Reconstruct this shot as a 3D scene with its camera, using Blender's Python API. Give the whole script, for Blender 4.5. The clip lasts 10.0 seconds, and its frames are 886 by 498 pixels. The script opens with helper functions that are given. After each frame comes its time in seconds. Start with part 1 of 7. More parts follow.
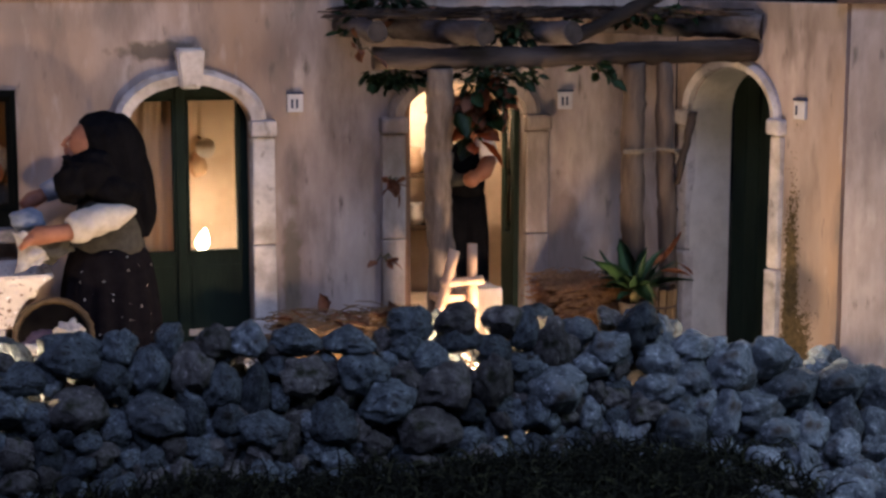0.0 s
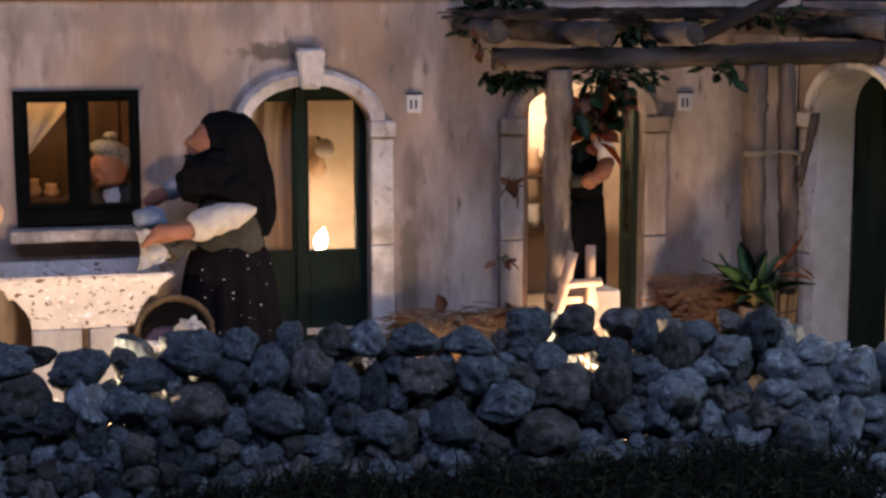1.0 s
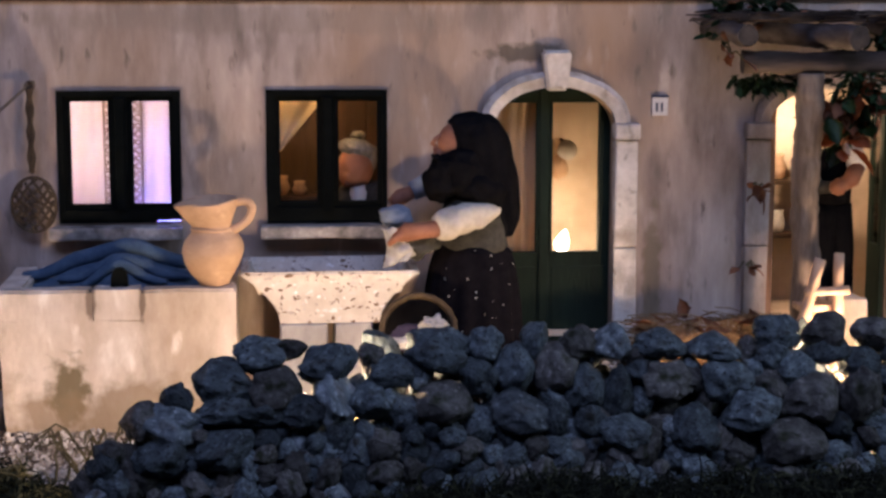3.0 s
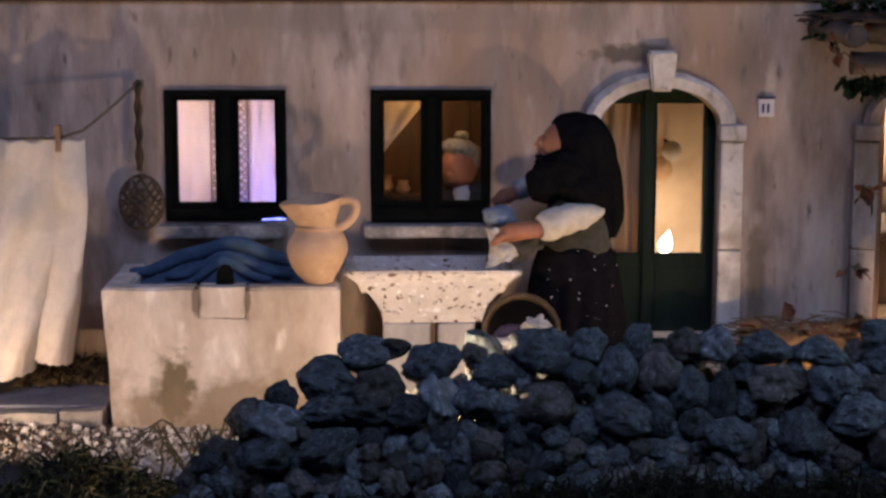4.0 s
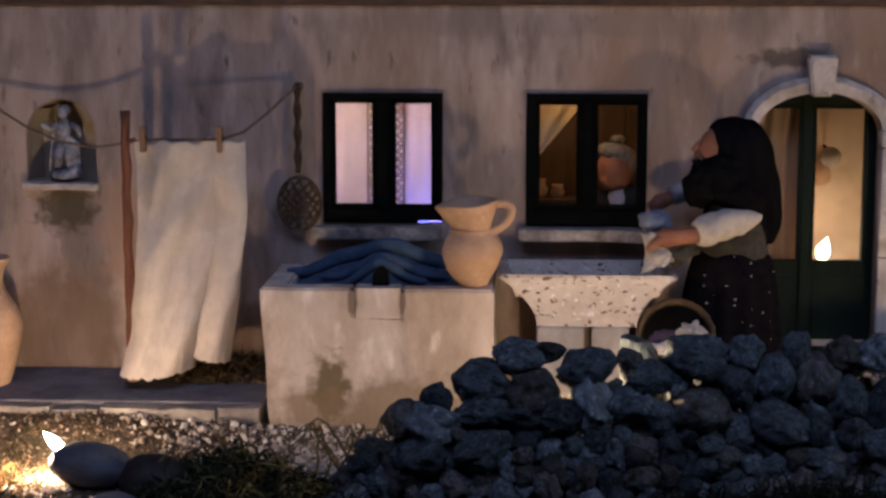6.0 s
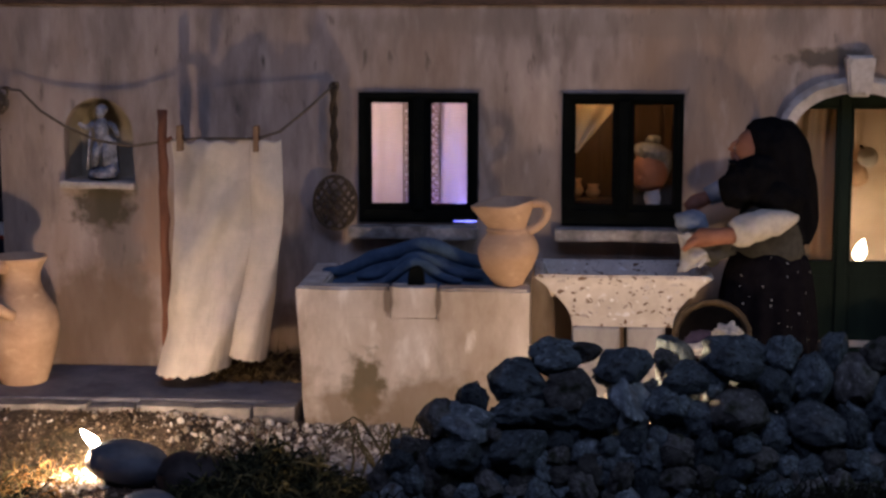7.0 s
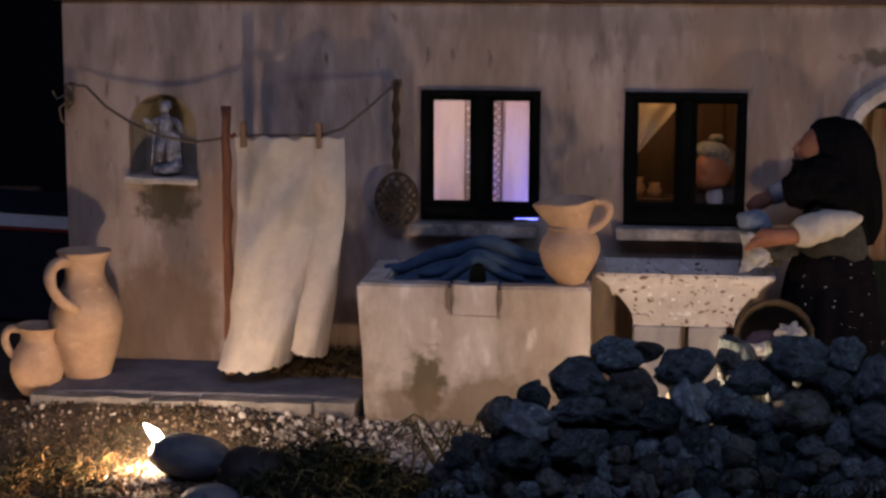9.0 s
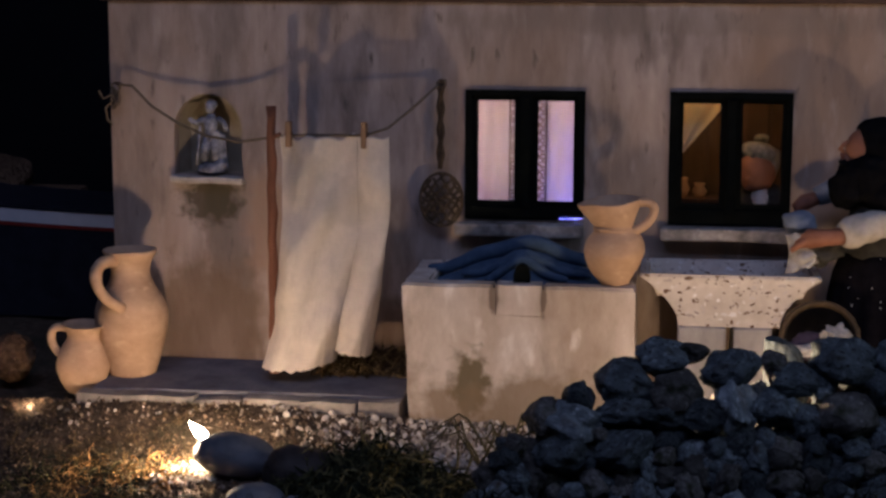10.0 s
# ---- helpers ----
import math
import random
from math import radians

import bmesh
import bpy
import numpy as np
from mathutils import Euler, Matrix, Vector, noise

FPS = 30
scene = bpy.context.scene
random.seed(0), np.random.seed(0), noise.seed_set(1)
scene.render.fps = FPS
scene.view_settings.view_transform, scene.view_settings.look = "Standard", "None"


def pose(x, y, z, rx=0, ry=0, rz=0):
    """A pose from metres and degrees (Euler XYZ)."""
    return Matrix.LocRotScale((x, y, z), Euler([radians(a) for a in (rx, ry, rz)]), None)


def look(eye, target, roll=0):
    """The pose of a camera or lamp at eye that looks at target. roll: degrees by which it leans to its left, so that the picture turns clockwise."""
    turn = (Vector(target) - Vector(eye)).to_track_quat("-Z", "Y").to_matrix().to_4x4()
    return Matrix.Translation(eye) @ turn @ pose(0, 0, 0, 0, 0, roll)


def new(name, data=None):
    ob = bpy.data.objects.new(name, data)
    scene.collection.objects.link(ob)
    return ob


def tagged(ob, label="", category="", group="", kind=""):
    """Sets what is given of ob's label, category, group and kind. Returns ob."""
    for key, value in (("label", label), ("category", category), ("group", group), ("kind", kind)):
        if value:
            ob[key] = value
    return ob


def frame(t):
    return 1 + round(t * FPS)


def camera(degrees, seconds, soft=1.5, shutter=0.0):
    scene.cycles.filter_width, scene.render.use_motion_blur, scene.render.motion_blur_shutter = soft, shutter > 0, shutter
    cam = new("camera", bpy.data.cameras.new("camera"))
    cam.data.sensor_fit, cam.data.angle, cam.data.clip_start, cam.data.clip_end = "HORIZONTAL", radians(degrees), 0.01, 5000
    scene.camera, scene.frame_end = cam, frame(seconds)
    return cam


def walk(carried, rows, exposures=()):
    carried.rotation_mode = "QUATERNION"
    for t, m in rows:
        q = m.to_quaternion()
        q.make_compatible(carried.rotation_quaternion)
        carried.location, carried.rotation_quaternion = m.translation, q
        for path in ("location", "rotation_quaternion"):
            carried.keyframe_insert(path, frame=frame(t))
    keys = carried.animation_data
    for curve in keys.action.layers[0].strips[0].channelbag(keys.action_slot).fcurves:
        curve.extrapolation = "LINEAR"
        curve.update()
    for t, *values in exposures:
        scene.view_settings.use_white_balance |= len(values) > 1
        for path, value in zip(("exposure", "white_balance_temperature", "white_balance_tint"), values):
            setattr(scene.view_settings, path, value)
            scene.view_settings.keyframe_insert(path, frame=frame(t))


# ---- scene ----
cam = camera(28.68, 10.0, soft=2.8)
walk(cam, [
    (0.0, pose(0.2936, -2.0850, 0.5049, 80.997, -0.039, -16.455)),
    (0.5, pose(0.2895, -2.0825, 0.5044, 81.017, -0.004, -14.584)),
    (1.0, pose(0.2856, -2.0799, 0.5029, 81.073, 0.034, -12.782)),
    (1.5, pose(0.2798, -2.0790, 0.5023, 81.106, -0.026, -11.062)),
    (2.0, pose(0.2737, -2.0779, 0.5024, 81.097, -0.110, -9.199)),
    (2.5, pose(0.2682, -2.0781, 0.5019, 81.130, -0.084, -7.149)),
    (4.0, pose(0.2565, -2.0783, 0.5024, 81.148, -0.056, -2.039)),
    (4.5, pose(0.2540, -2.0806, 0.5038, 81.131, -0.028, -0.516)),
    (5.0, pose(0.2516, -2.0818, 0.5029, 81.208, -0.030, 0.805)),
    (5.5, pose(0.2488, -2.0823, 0.5028, 81.230, -0.021, 1.969)),
    (6.0, pose(0.2478, -2.0826, 0.5045, 81.212, -0.023, 2.876)),
    (7.5, pose(0.2415, -2.0844, 0.5047, 81.184, -0.067, 4.312)),
    (8.0, pose(0.2407, -2.0851, 0.5053, 81.142, -0.108, 4.725)),
    (8.5, pose(0.2394, -2.0872, 0.5062, 81.102, -0.180, 5.247)),
    (9.0, pose(0.2369, -2.0875, 0.5075, 81.046, -0.216, 5.826)),
    (9.5, pose(0.2352, -2.0878, 0.5082, 81.012, -0.225, 6.516)),
    (10.0, pose(0.2324, -2.0883, 0.5097, 80.979, -0.160, 7.169)),
], exposures=[(0.0, 0.62), (2.5, 0.80), (4.5, 0.10), (7.5, -0.33), (10.0, -0.48)])

# ---- light ----
world = bpy.data.worlds.new("dim_hall")
scene.world = world
world.use_nodes = True
world.node_tree.nodes["Background"].inputs["Color"].default_value = (0.62, 0.66, 0.85, 1)
world.node_tree.nodes["Background"].inputs["Strength"].default_value = 0.085


def lamp(name, place, watts, colour, radius=0.006):
    data = bpy.data.lights.new(name, "POINT")
    data.energy, data.color, data.shadow_soft_size = watts, colour, radius
    ob = new(name, data)
    ob.location = place
    return ob


WARM = (1.0, 0.69, 0.48)
lamp("lamp_by_pebble", (-0.266, -0.333, 0.015), 2.9, WARM, 0.008)
lamp("lamp_by_small_jar", (-0.500, -0.172, 0.008), 0.15, WARM)
lamp("lamp_behind_stones", (0.308, -0.405, 0.116), 2.1, (1.0, 0.68, 0.45), 0.010)
lamp("lamp_behind_wall", (0.768, -0.405, 0.098), 3.3, (1.0, 0.68, 0.45), 0.010)
lamp("lamp_by_stool", (0.905, -0.245, 0.085), 1.7, (1.0, 0.66, 0.43))
lamp("lamp_by_wing", (1.155, -0.400, 0.128), 0.42, (1.0, 0.78, 0.60))
lamp("room_lamp_door", (0.630, 0.118, 0.190), 0.25, (1.0, 0.70, 0.47))
lamp("room_lamp_window", (0.285, 0.055, 0.395), 0.36, (1.0, 0.62, 0.32))
lamp("room_lamp_white", (0.050, 0.11, 0.345), 1.45, (1.0, 0.75, 0.68))
lamp("room_lamp_blue", (0.131, 0.066, 0.226), 1.7, (0.16, 0.20, 1.0))
lamp("room_lamp_hall", (0.895, 0.13, 0.34), 0.68, (1.0, 0.76, 0.54))


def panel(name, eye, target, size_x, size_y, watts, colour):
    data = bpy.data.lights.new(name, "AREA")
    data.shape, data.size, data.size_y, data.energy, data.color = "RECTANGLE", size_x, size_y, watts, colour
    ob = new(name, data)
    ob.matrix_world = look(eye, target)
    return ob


# Unseen cool fill panels that stand for the bluish ambient light of the hall.
panel("hall_ceiling_fill", (0.2, -2.40, 2.90), (0.4, -0.3, 0.1), 3.0, 1.6, 70.0, (0.48, 0.55, 1.0))
panel("hall_side_fill", (1.80, -1.15, 0.90), (1.25, -0.45, 0.05), 0.5, 0.4, 4.0, (0.66, 0.78, 1.0))


# ---- materials ----
def material(name, ramp, scale=30.0, rough=0.85, bump=0.3, bump_scale=160.0, stretch=(1, 1, 1), metal=0.0, per_object=0.0,
             transmission=0.0, second=None, dist=0.002):
    """A noise-coloured surface: ramp is a list of (place, colour); second = (colour, scale, low, high) lays blotches over it."""
    mat = bpy.data.materials.new(name)
    mat.use_nodes = True
    nodes, links = mat.node_tree.nodes, mat.node_tree.links
    bsdf = nodes["Principled BSDF"]
    bsdf.inputs["Roughness"].default_value, bsdf.inputs["Metallic"].default_value = rough, metal
    bsdf.inputs["Specular IOR Level"].default_value = 0.2
    tex = nodes.new("ShaderNodeTexCoord")
    mapping = nodes.new("ShaderNodeMapping")
    mapping.inputs["Scale"].default_value = stretch
    links.new(tex.outputs["Object"], mapping.inputs["Vector"])
    n1 = nodes.new("ShaderNodeTexNoise")
    n1.inputs["Scale"].default_value, n1.inputs["Detail"].default_value, n1.inputs["Roughness"].default_value = scale, 8, 0.65
    links.new(mapping.outputs["Vector"], n1.inputs["Vector"])
    cr = nodes.new("ShaderNodeValToRGB")
    el = cr.color_ramp.elements
    while len(el) < len(ramp):
        el.new(0.5)
    for e, (p, c) in zip(el, ramp):
        e.position, e.color = p, (*c, 1)
    links.new(n1.outputs["Fac"], cr.inputs["Fac"])
    colour = cr.outputs["Color"]
    if second:
        for c2, s2, low, high in (second if isinstance(second, list) else [second]):
            n2 = nodes.new("ShaderNodeTexNoise")
            n2.inputs["Scale"].default_value, n2.inputs["Detail"].default_value = s2, 6
            links.new(mapping.outputs["Vector"], n2.inputs["Vector"])
            r2 = nodes.new("ShaderNodeMapRange")
            r2.inputs["From Min"].default_value, r2.inputs["From Max"].default_value = low, high
            links.new(n2.outputs["Fac"], r2.inputs["Value"])
            mix = nodes.new("ShaderNodeMix")
            mix.data_type = "RGBA"
            links.new(r2.outputs["Result"], mix.inputs["Factor"])
            links.new(colour, mix.inputs["A"])
            mix.inputs["B"].default_value = (*c2, 1)
            colour = mix.outputs["Result"]
    if per_object:
        info = nodes.new("ShaderNodeObjectInfo")
        hsv = nodes.new("ShaderNodeHueSaturation")
        mr = nodes.new("ShaderNodeMapRange")
        mr.inputs["To Min"].default_value, mr.inputs["To Max"].default_value = 1 - per_object, 1 + per_object
        links.new(info.outputs["Random"], mr.inputs["Value"])
        links.new(mr.outputs["Result"], hsv.inputs["Value"])
        links.new(colour, hsv.inputs["Color"])
        colour = hsv.outputs["Color"]
    links.new(colour, bsdf.inputs["Base Color"])
    if bump:
        nb = nodes.new("ShaderNodeTexNoise")
        nb.inputs["Scale"].default_value, nb.inputs["Detail"].default_value = bump_scale, 6
        links.new(mapping.outputs["Vector"], nb.inputs["Vector"])
        bp = nodes.new("ShaderNodeBump")
        bp.inputs["Strength"].default_value, bp.inputs["Distance"].default_value = bump, dist
        links.new(nb.outputs["Fac"], bp.inputs["Height"])
        links.new(bp.outputs["Normal"], bsdf.inputs["Normal"])
    if transmission:
        bsdf.inputs["Transmission Weight"].default_value = transmission
    return mat


def glow(name, colour, strength):
    mat = bpy.data.materials.new(name)
    mat.use_nodes = True
    bsdf = mat.node_tree.nodes["Principled BSDF"]
    bsdf.inputs["Base Color"].default_value = (0.8, 0.8, 0.8, 1)
    bsdf.inputs["Emission Color"].default_value = (*colour, 1)
    bsdf.inputs["Emission Strength"].default_value = strength
    return mat


def translucent(name, colour, amount=0.5):
    mat = material(name, [(0.3, tuple(c * 0.8 for c in colour)), (0.7, colour)], 60, 0.9, 0.25, 400)
    nodes, links = mat.node_tree.nodes, mat.node_tree.links
    tr = nodes.new("ShaderNodeBsdfTranslucent")
    tr.inputs["Color"].default_value = (*colour, 1)
    mix = nodes.new("ShaderNodeMixShader")
    mix.inputs["Fac"].default_value = amount
    links.new(nodes["Principled BSDF"].outputs["BSDF"], mix.inputs[1])
    links.new(tr.outputs["BSDF"], mix.inputs[2])
    links.new(mix.outputs["Shader"], nodes["Material Output"].inputs["Surface"])
    return mat


STUCCO = material("stucco", [(0.28, (0.165, 0.130, 0.106)), (0.5, (0.38, 0.312, 0.27)), (0.72, (0.54, 0.46, 0.405))], 15, 0.92, 0.55, 120, (1, 1, 0.30),
                  second=[((0.33, 0.225, 0.15), 5.0, 0.46, 0.72), ((0.17, 0.145, 0.125), 9.0, 0.52, 0.76), ((0.55, 0.47, 0.41), 38.0, 0.58, 0.80), ((0.19, 0.155, 0.13), 27.0, 0.53, 0.72), ((0.13, 0.11, 0.09), 70.0, 0.62, 0.75)])
ROOM_PLASTER = material("room_plaster", [(0.3, (0.46, 0.35, 0.25)), (0.7, (0.72, 0.60, 0.47))], 14, 0.9, 0.2, 80)
WHITE_STONE = material("white_painted_stone", [(0.25, (0.36, 0.33, 0.29)), (0.5, (0.55, 0.51, 0.46)), (0.75, (0.70, 0.66, 0.61))], 45, 0.85, 0.6, 150,
                       second=[((0.30, 0.25, 0.19), 20.0, 0.52, 0.72), ((0.22, 0.19, 0.15), 55.0, 0.60, 0.74)])
GREEN_PAINT = material("dark_green_paint", [(0.3, (0.006, 0.011, 0.007)), (0.7, (0.013, 0.025, 0.015))], 50, 0.8, 0.25, 300, (1, 1, 0.2))
BLACK_PAINT = material("black_green_paint", [(0.3, (0.0018, 0.0025, 0.0022)), (0.7, (0.0045, 0.0058, 0.0052))], 50, 0.9, 0.3, 250)
BLACK_PAINT.node_tree.nodes["Principled BSDF"].inputs["Specular IOR Level"].default_value = 0.06
ROCK = material("lava_rock", [(0.34, (0.036, 0.045, 0.048)), (0.5, (0.070, 0.088, 0.094)), (0.66, (0.122, 0.152, 0.162))], 1.5, 1.0, 0.32, 3.2, per_object=0.6,
                second=[((0.150, 0.182, 0.190), 4.2, 0.57, 0.70), ((0.024, 0.024, 0.020), 0.9, 0.54, 0.70), ((0.015, 0.015, 0.015), 7.0, 0.59, 0.66)], dist=0.07)
# Paler lava; the brighter light of the wall's right end is put into it.
PALE_LIT_ROCK = material("pale_lit_lava_rock", [(0.34, (0.055, 0.066, 0.070)), (0.5, (0.122, 0.147, 0.155)), (0.66, (0.205, 0.240, 0.252))], 1.7, 1.0, 0.30, 3.5, per_object=0.45,
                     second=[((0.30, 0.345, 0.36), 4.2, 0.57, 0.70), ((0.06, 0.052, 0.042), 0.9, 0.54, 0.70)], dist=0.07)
SOIL = material("gravel_soil", [(0.3, (0.035, 0.024, 0.015)), (0.6, (0.10, 0.074, 0.050)), (0.8, (0.20, 0.16, 0.115))], 90, 0.95, 0.8, 220,
                second=((0.035, 0.035, 0.02), 8.0, 0.5, 0.65), dist=0.004)
TUB_PLASTER = material("tub_plaster", [(0.28, (0.32, 0.26, 0.20)), (0.5, (0.54, 0.47, 0.40)), (0.72, (0.70, 0.64, 0.57))], 22, 0.9, 0.45, 140, (1, 1, 0.45),
                       second=[((0.34, 0.25, 0.17), 9.0, 0.50, 0.74), ((0.74, 0.70, 0.64), 45.0, 0.58, 0.72)])
LIMEWASH = material("limewash", [(0.28, (0.46, 0.43, 0.37)), (0.5, (0.66, 0.63, 0.56)), (0.72, (0.78, 0.75, 0.68))], 12, 0.9, 0.4, 120,
                    second=[((0.42, 0.36, 0.28), 9.0, 0.55, 0.75)])
BROWN_ROCK = material("brown_lava_rock", [(0.34, (0.036, 0.034, 0.030)), (0.5, (0.072, 0.071, 0.065)), (0.66, (0.122, 0.121, 0.113))], 1.5, 1.0, 0.32, 3.2, per_object=0.5,
                      second=[((0.17, 0.165, 0.155), 4.2, 0.58, 0.70), ((0.020, 0.022, 0.012), 1.1, 0.54, 0.68)], dist=0.07)
TERRACOTTA = material("pale_terracotta", [(0.3, (0.37, 0.235, 0.145)), (0.7, (0.54, 0.375, 0.25))], 25, 0.88, 0.4, 160, (1, 1, 1.5),
                      second=[((0.34, 0.21, 0.13), 14.0, 0.52, 0.75), ((0.54, 0.38, 0.25), 60.0, 0.58, 0.72)])


def stain_shade(mat, centre, radii, colour, freq=60.0, spread=0.9, strength=0.85):
    """Lays one patch with a ragged edge, of its own place and size, over a material: real stains, and shade painted in.
    """
    nodes, links = mat.node_tree.nodes, mat.node_tree.links
    tex, sub_, div, noi = nodes.new("ShaderNodeTexCoord"), nodes.new("ShaderNodeVectorMath"), nodes.new("ShaderNodeVectorMath"), nodes.new("ShaderNodeTexNoise")
    sub_.operation, div.operation = "SUBTRACT", "DIVIDE"
    sub_.inputs[1].default_value, div.inputs[1].default_value = centre, radii
    links.new(tex.outputs["Object"], sub_.inputs[0])
    links.new(sub_.outputs["Vector"], div.inputs[0])
    length = nodes.new("ShaderNodeVectorMath")
    length.operation = "LENGTH"
    links.new(div.outputs["Vector"], length.inputs[0])
    noi.inputs["Scale"].default_value, noi.inputs["Detail"].default_value = freq, 7
    links.new(tex.outputs["Object"], noi.inputs["Vector"])
    add = nodes.new("ShaderNodeMath")
    add.operation = "MULTIPLY_ADD"
    links.new(noi.outputs["Fac"], add.inputs[0])
    add.inputs[1].default_value = spread * 2
    links.new(length.outputs["Value"], add.inputs[2])
    rng = nodes.new("ShaderNodeMapRange")
    rng.inputs["From Min"].default_value, rng.inputs["From Max"].default_value = 1.15 + spread, 0.70 + spread
    rng.inputs["To Max"].default_value = strength
    links.new(add.outputs["Value"], rng.inputs["Value"])
    mix = nodes.new("ShaderNodeMix")
    mix.data_type = "RGBA"
    base = nodes["Principled BSDF"].inputs["Base Color"]
    links.new(rng.outputs["Result"], mix.inputs["Factor"])
    links.new(base.links[0].from_socket, mix.inputs["A"])
    mix.inputs["B"].default_value = (*colour, 1)
    links.new(mix.outputs["Result"], base)
    return mat


stain_shade(TUB_PLASTER, (0.022, -0.170, 0.046), (0.024, 0.02, 0.040), (0.105, 0.078, 0.028), 70)
stain_shade(TUB_PLASTER, (0.100, -0.170, 0.0), (0.17, 0.02, 0.060), (0.22, 0.155, 0.09), 34, 0.9, 0.75)
stain_shade(TUB_PLASTER, (0.050, -0.170, 0.150), (0.006, 0.02, 0.020), (0.16, 0.12, 0.09), 90, 0.6)
stain_shade(TUB_PLASTER, (0.106, -0.170, 0.148), (0.004, 0.02, 0.022), (0.16, 0.12, 0.09), 90, 0.6)
stain_shade(STUCCO, (-0.322, 0.0, 0.230), (0.038, 0.02, 0.030), (0.065, 0.056, 0.030), 60)
# dark streak over the left of the door arch: its cast shadow painted in
stain_shade(STUCCO, (0.560, 0.0, 0.415), (0.055, 0.02, 0.012), (0.11, 0.09, 0.065), 70, 0.8)
stain_shade(STUCCO, (-0.335, 0.0, 0.075), (0.105, 0.02, 0.085), (0.17, 0.115, 0.07), 22, 0.9, 0.75)
# orange-brown patch left of the trousers
stain_shade(STUCCO, (-0.245, 0.0, 0.20), (0.030, 0.02, 0.075), (0.36, 0.245, 0.17), 30, 0.9, 0.6)
# darker band along the top of the wall
stain_shade(STUCCO, (0.25, 0.0, 0.455), (0.28, 0.02, 0.016), (0.24, 0.20, 0.16), 26, 0.9, 0.40)
# brown of the mossy wall foot, plus painted shade between trousers and trough
stain_shade(STUCCO, (-0.095, 0.0, 0.055), (0.045, 0.02, 0.055), (0.12, 0.08, 0.05), 30, 0.9, 0.8)
# shadow on the low wall right of the open doorway, painted into the stucco
stain_shade(STUCCO, (1.060, 0.0, 0.14), (0.045, 0.02, 0.10), (0.20, 0.15, 0.11), 26, 0.9, 0.7)
stain_shade(STUCCO, (0.715, 0.0, 0.12), (0.012, 0.02, 0.11), (0.16, 0.13, 0.08), 50, 0.8, 0.7)


# ---- mesh helpers ----
def part(name, bm, mat, parent=None, label="", smooth=False):
    me = bpy.data.meshes.new(name)
    bm.normal_update()
    bm.to_mesh(me)
    bm.free()
    for m in (mat if isinstance(mat, (list, tuple)) else [mat]):
        me.materials.append(m)
    if smooth:
        me.polygons.foreach_set("use_smooth", [True] * len(me.polygons))
    ob = new(name, me)
    if parent:
        ob.parent = parent
    if label:
        ob["label"] = label
    return ob


def thing(name, label, category, place=(0, 0, 0), group="", kind=""):
    ob = new(name)
    ob.location = place
    ob.empty_display_size = 0.02
    return tagged(ob, label, category, group, kind)


def box(bm, x0, x1, y0, y1, z0, z1, bevel=0.0, slot=0):
    vs = [bm.verts.new((x, y, z)) for x in (x0, x1) for y in (y0, y1) for z in (z0, z1)]
    fs = [bm.faces.new([vs[i] for i in q]) for q in ((0, 1, 3, 2), (4, 6, 7, 5), (0, 4, 5, 1), (2, 3, 7, 6), (0, 2, 6, 4), (1, 5, 7, 3))]
    for q in fs:
        q.material_index = slot
    if bevel:
        bmesh.ops.bevel(bm, geom=list({e for q in fs for e in q.edges}), offset=bevel, segments=2, affect="EDGES", profile=0.6)
    return bm


def rough(bm, amount, freq, seed=0.0, cuts=0):
    if cuts:
        bmesh.ops.subdivide_edges(bm, edges=bm.edges[:], cuts=cuts, use_grid_fill=True)
    for v in bm.verts:
        p = v.co * freq + Vector((seed, seed * 1.7, seed * 0.3))
        v.co += Vector(noise.noise_vector(p)) * amount
    return bm


def tube(bm, pts, radii, seg=8, slot=0, cap=True):
    pts = [Vector(p) for p in pts]
    if not isinstance(radii, (list, tuple)):
        radii = [radii] * len(pts)
    rings, side = [], None
    for i, p in enumerate(pts):
        d = (pts[min(i + 1, len(pts) - 1)] - pts[max(i - 1, 0)]).normalized()
        if side is None:
            side = d.orthogonal().normalized()
        side = (side - d * side.dot(d)).normalized()
        up = d.cross(side)
        rings.append([bm.verts.new(p + (side * math.cos(a) + up * math.sin(a)) * radii[i]) for a in (2 * math.pi * k / seg for k in range(seg))])
    for a, b in zip(rings, rings[1:]):
        for k in range(seg):
            bm.faces.new((a[k], a[(k + 1) % seg], b[(k + 1) % seg], b[k])).material_index = slot
    if cap:
        bm.faces.new(rings[0][::-1]).material_index = slot
        bm.faces.new(rings[-1]).material_index = slot
    return bm


def lathe(bm, profile, seg=32, centre=(0, 0, 0), slot=0):
    """profile: (radius, z) from the outside bottom up, over the rim and down inside."""
    c, rings = Vector(centre), []
    for r, z in profile:
        rings.append([bm.verts.new(c + Vector((r * math.cos(2 * math.pi * k / seg), r * math.sin(2 * math.pi * k / seg), z))) for k in range(seg)])
    for a, b in zip(rings, rings[1:]):
        for k in range(seg):
            bm.faces.new((a[k], a[(k + 1) % seg], b[(k + 1) % seg], b[k])).material_index = slot
    bm.faces.new(rings[0][::-1]).material_index = slot
    bm.faces.new(rings[-1]).material_index = slot
    return bm


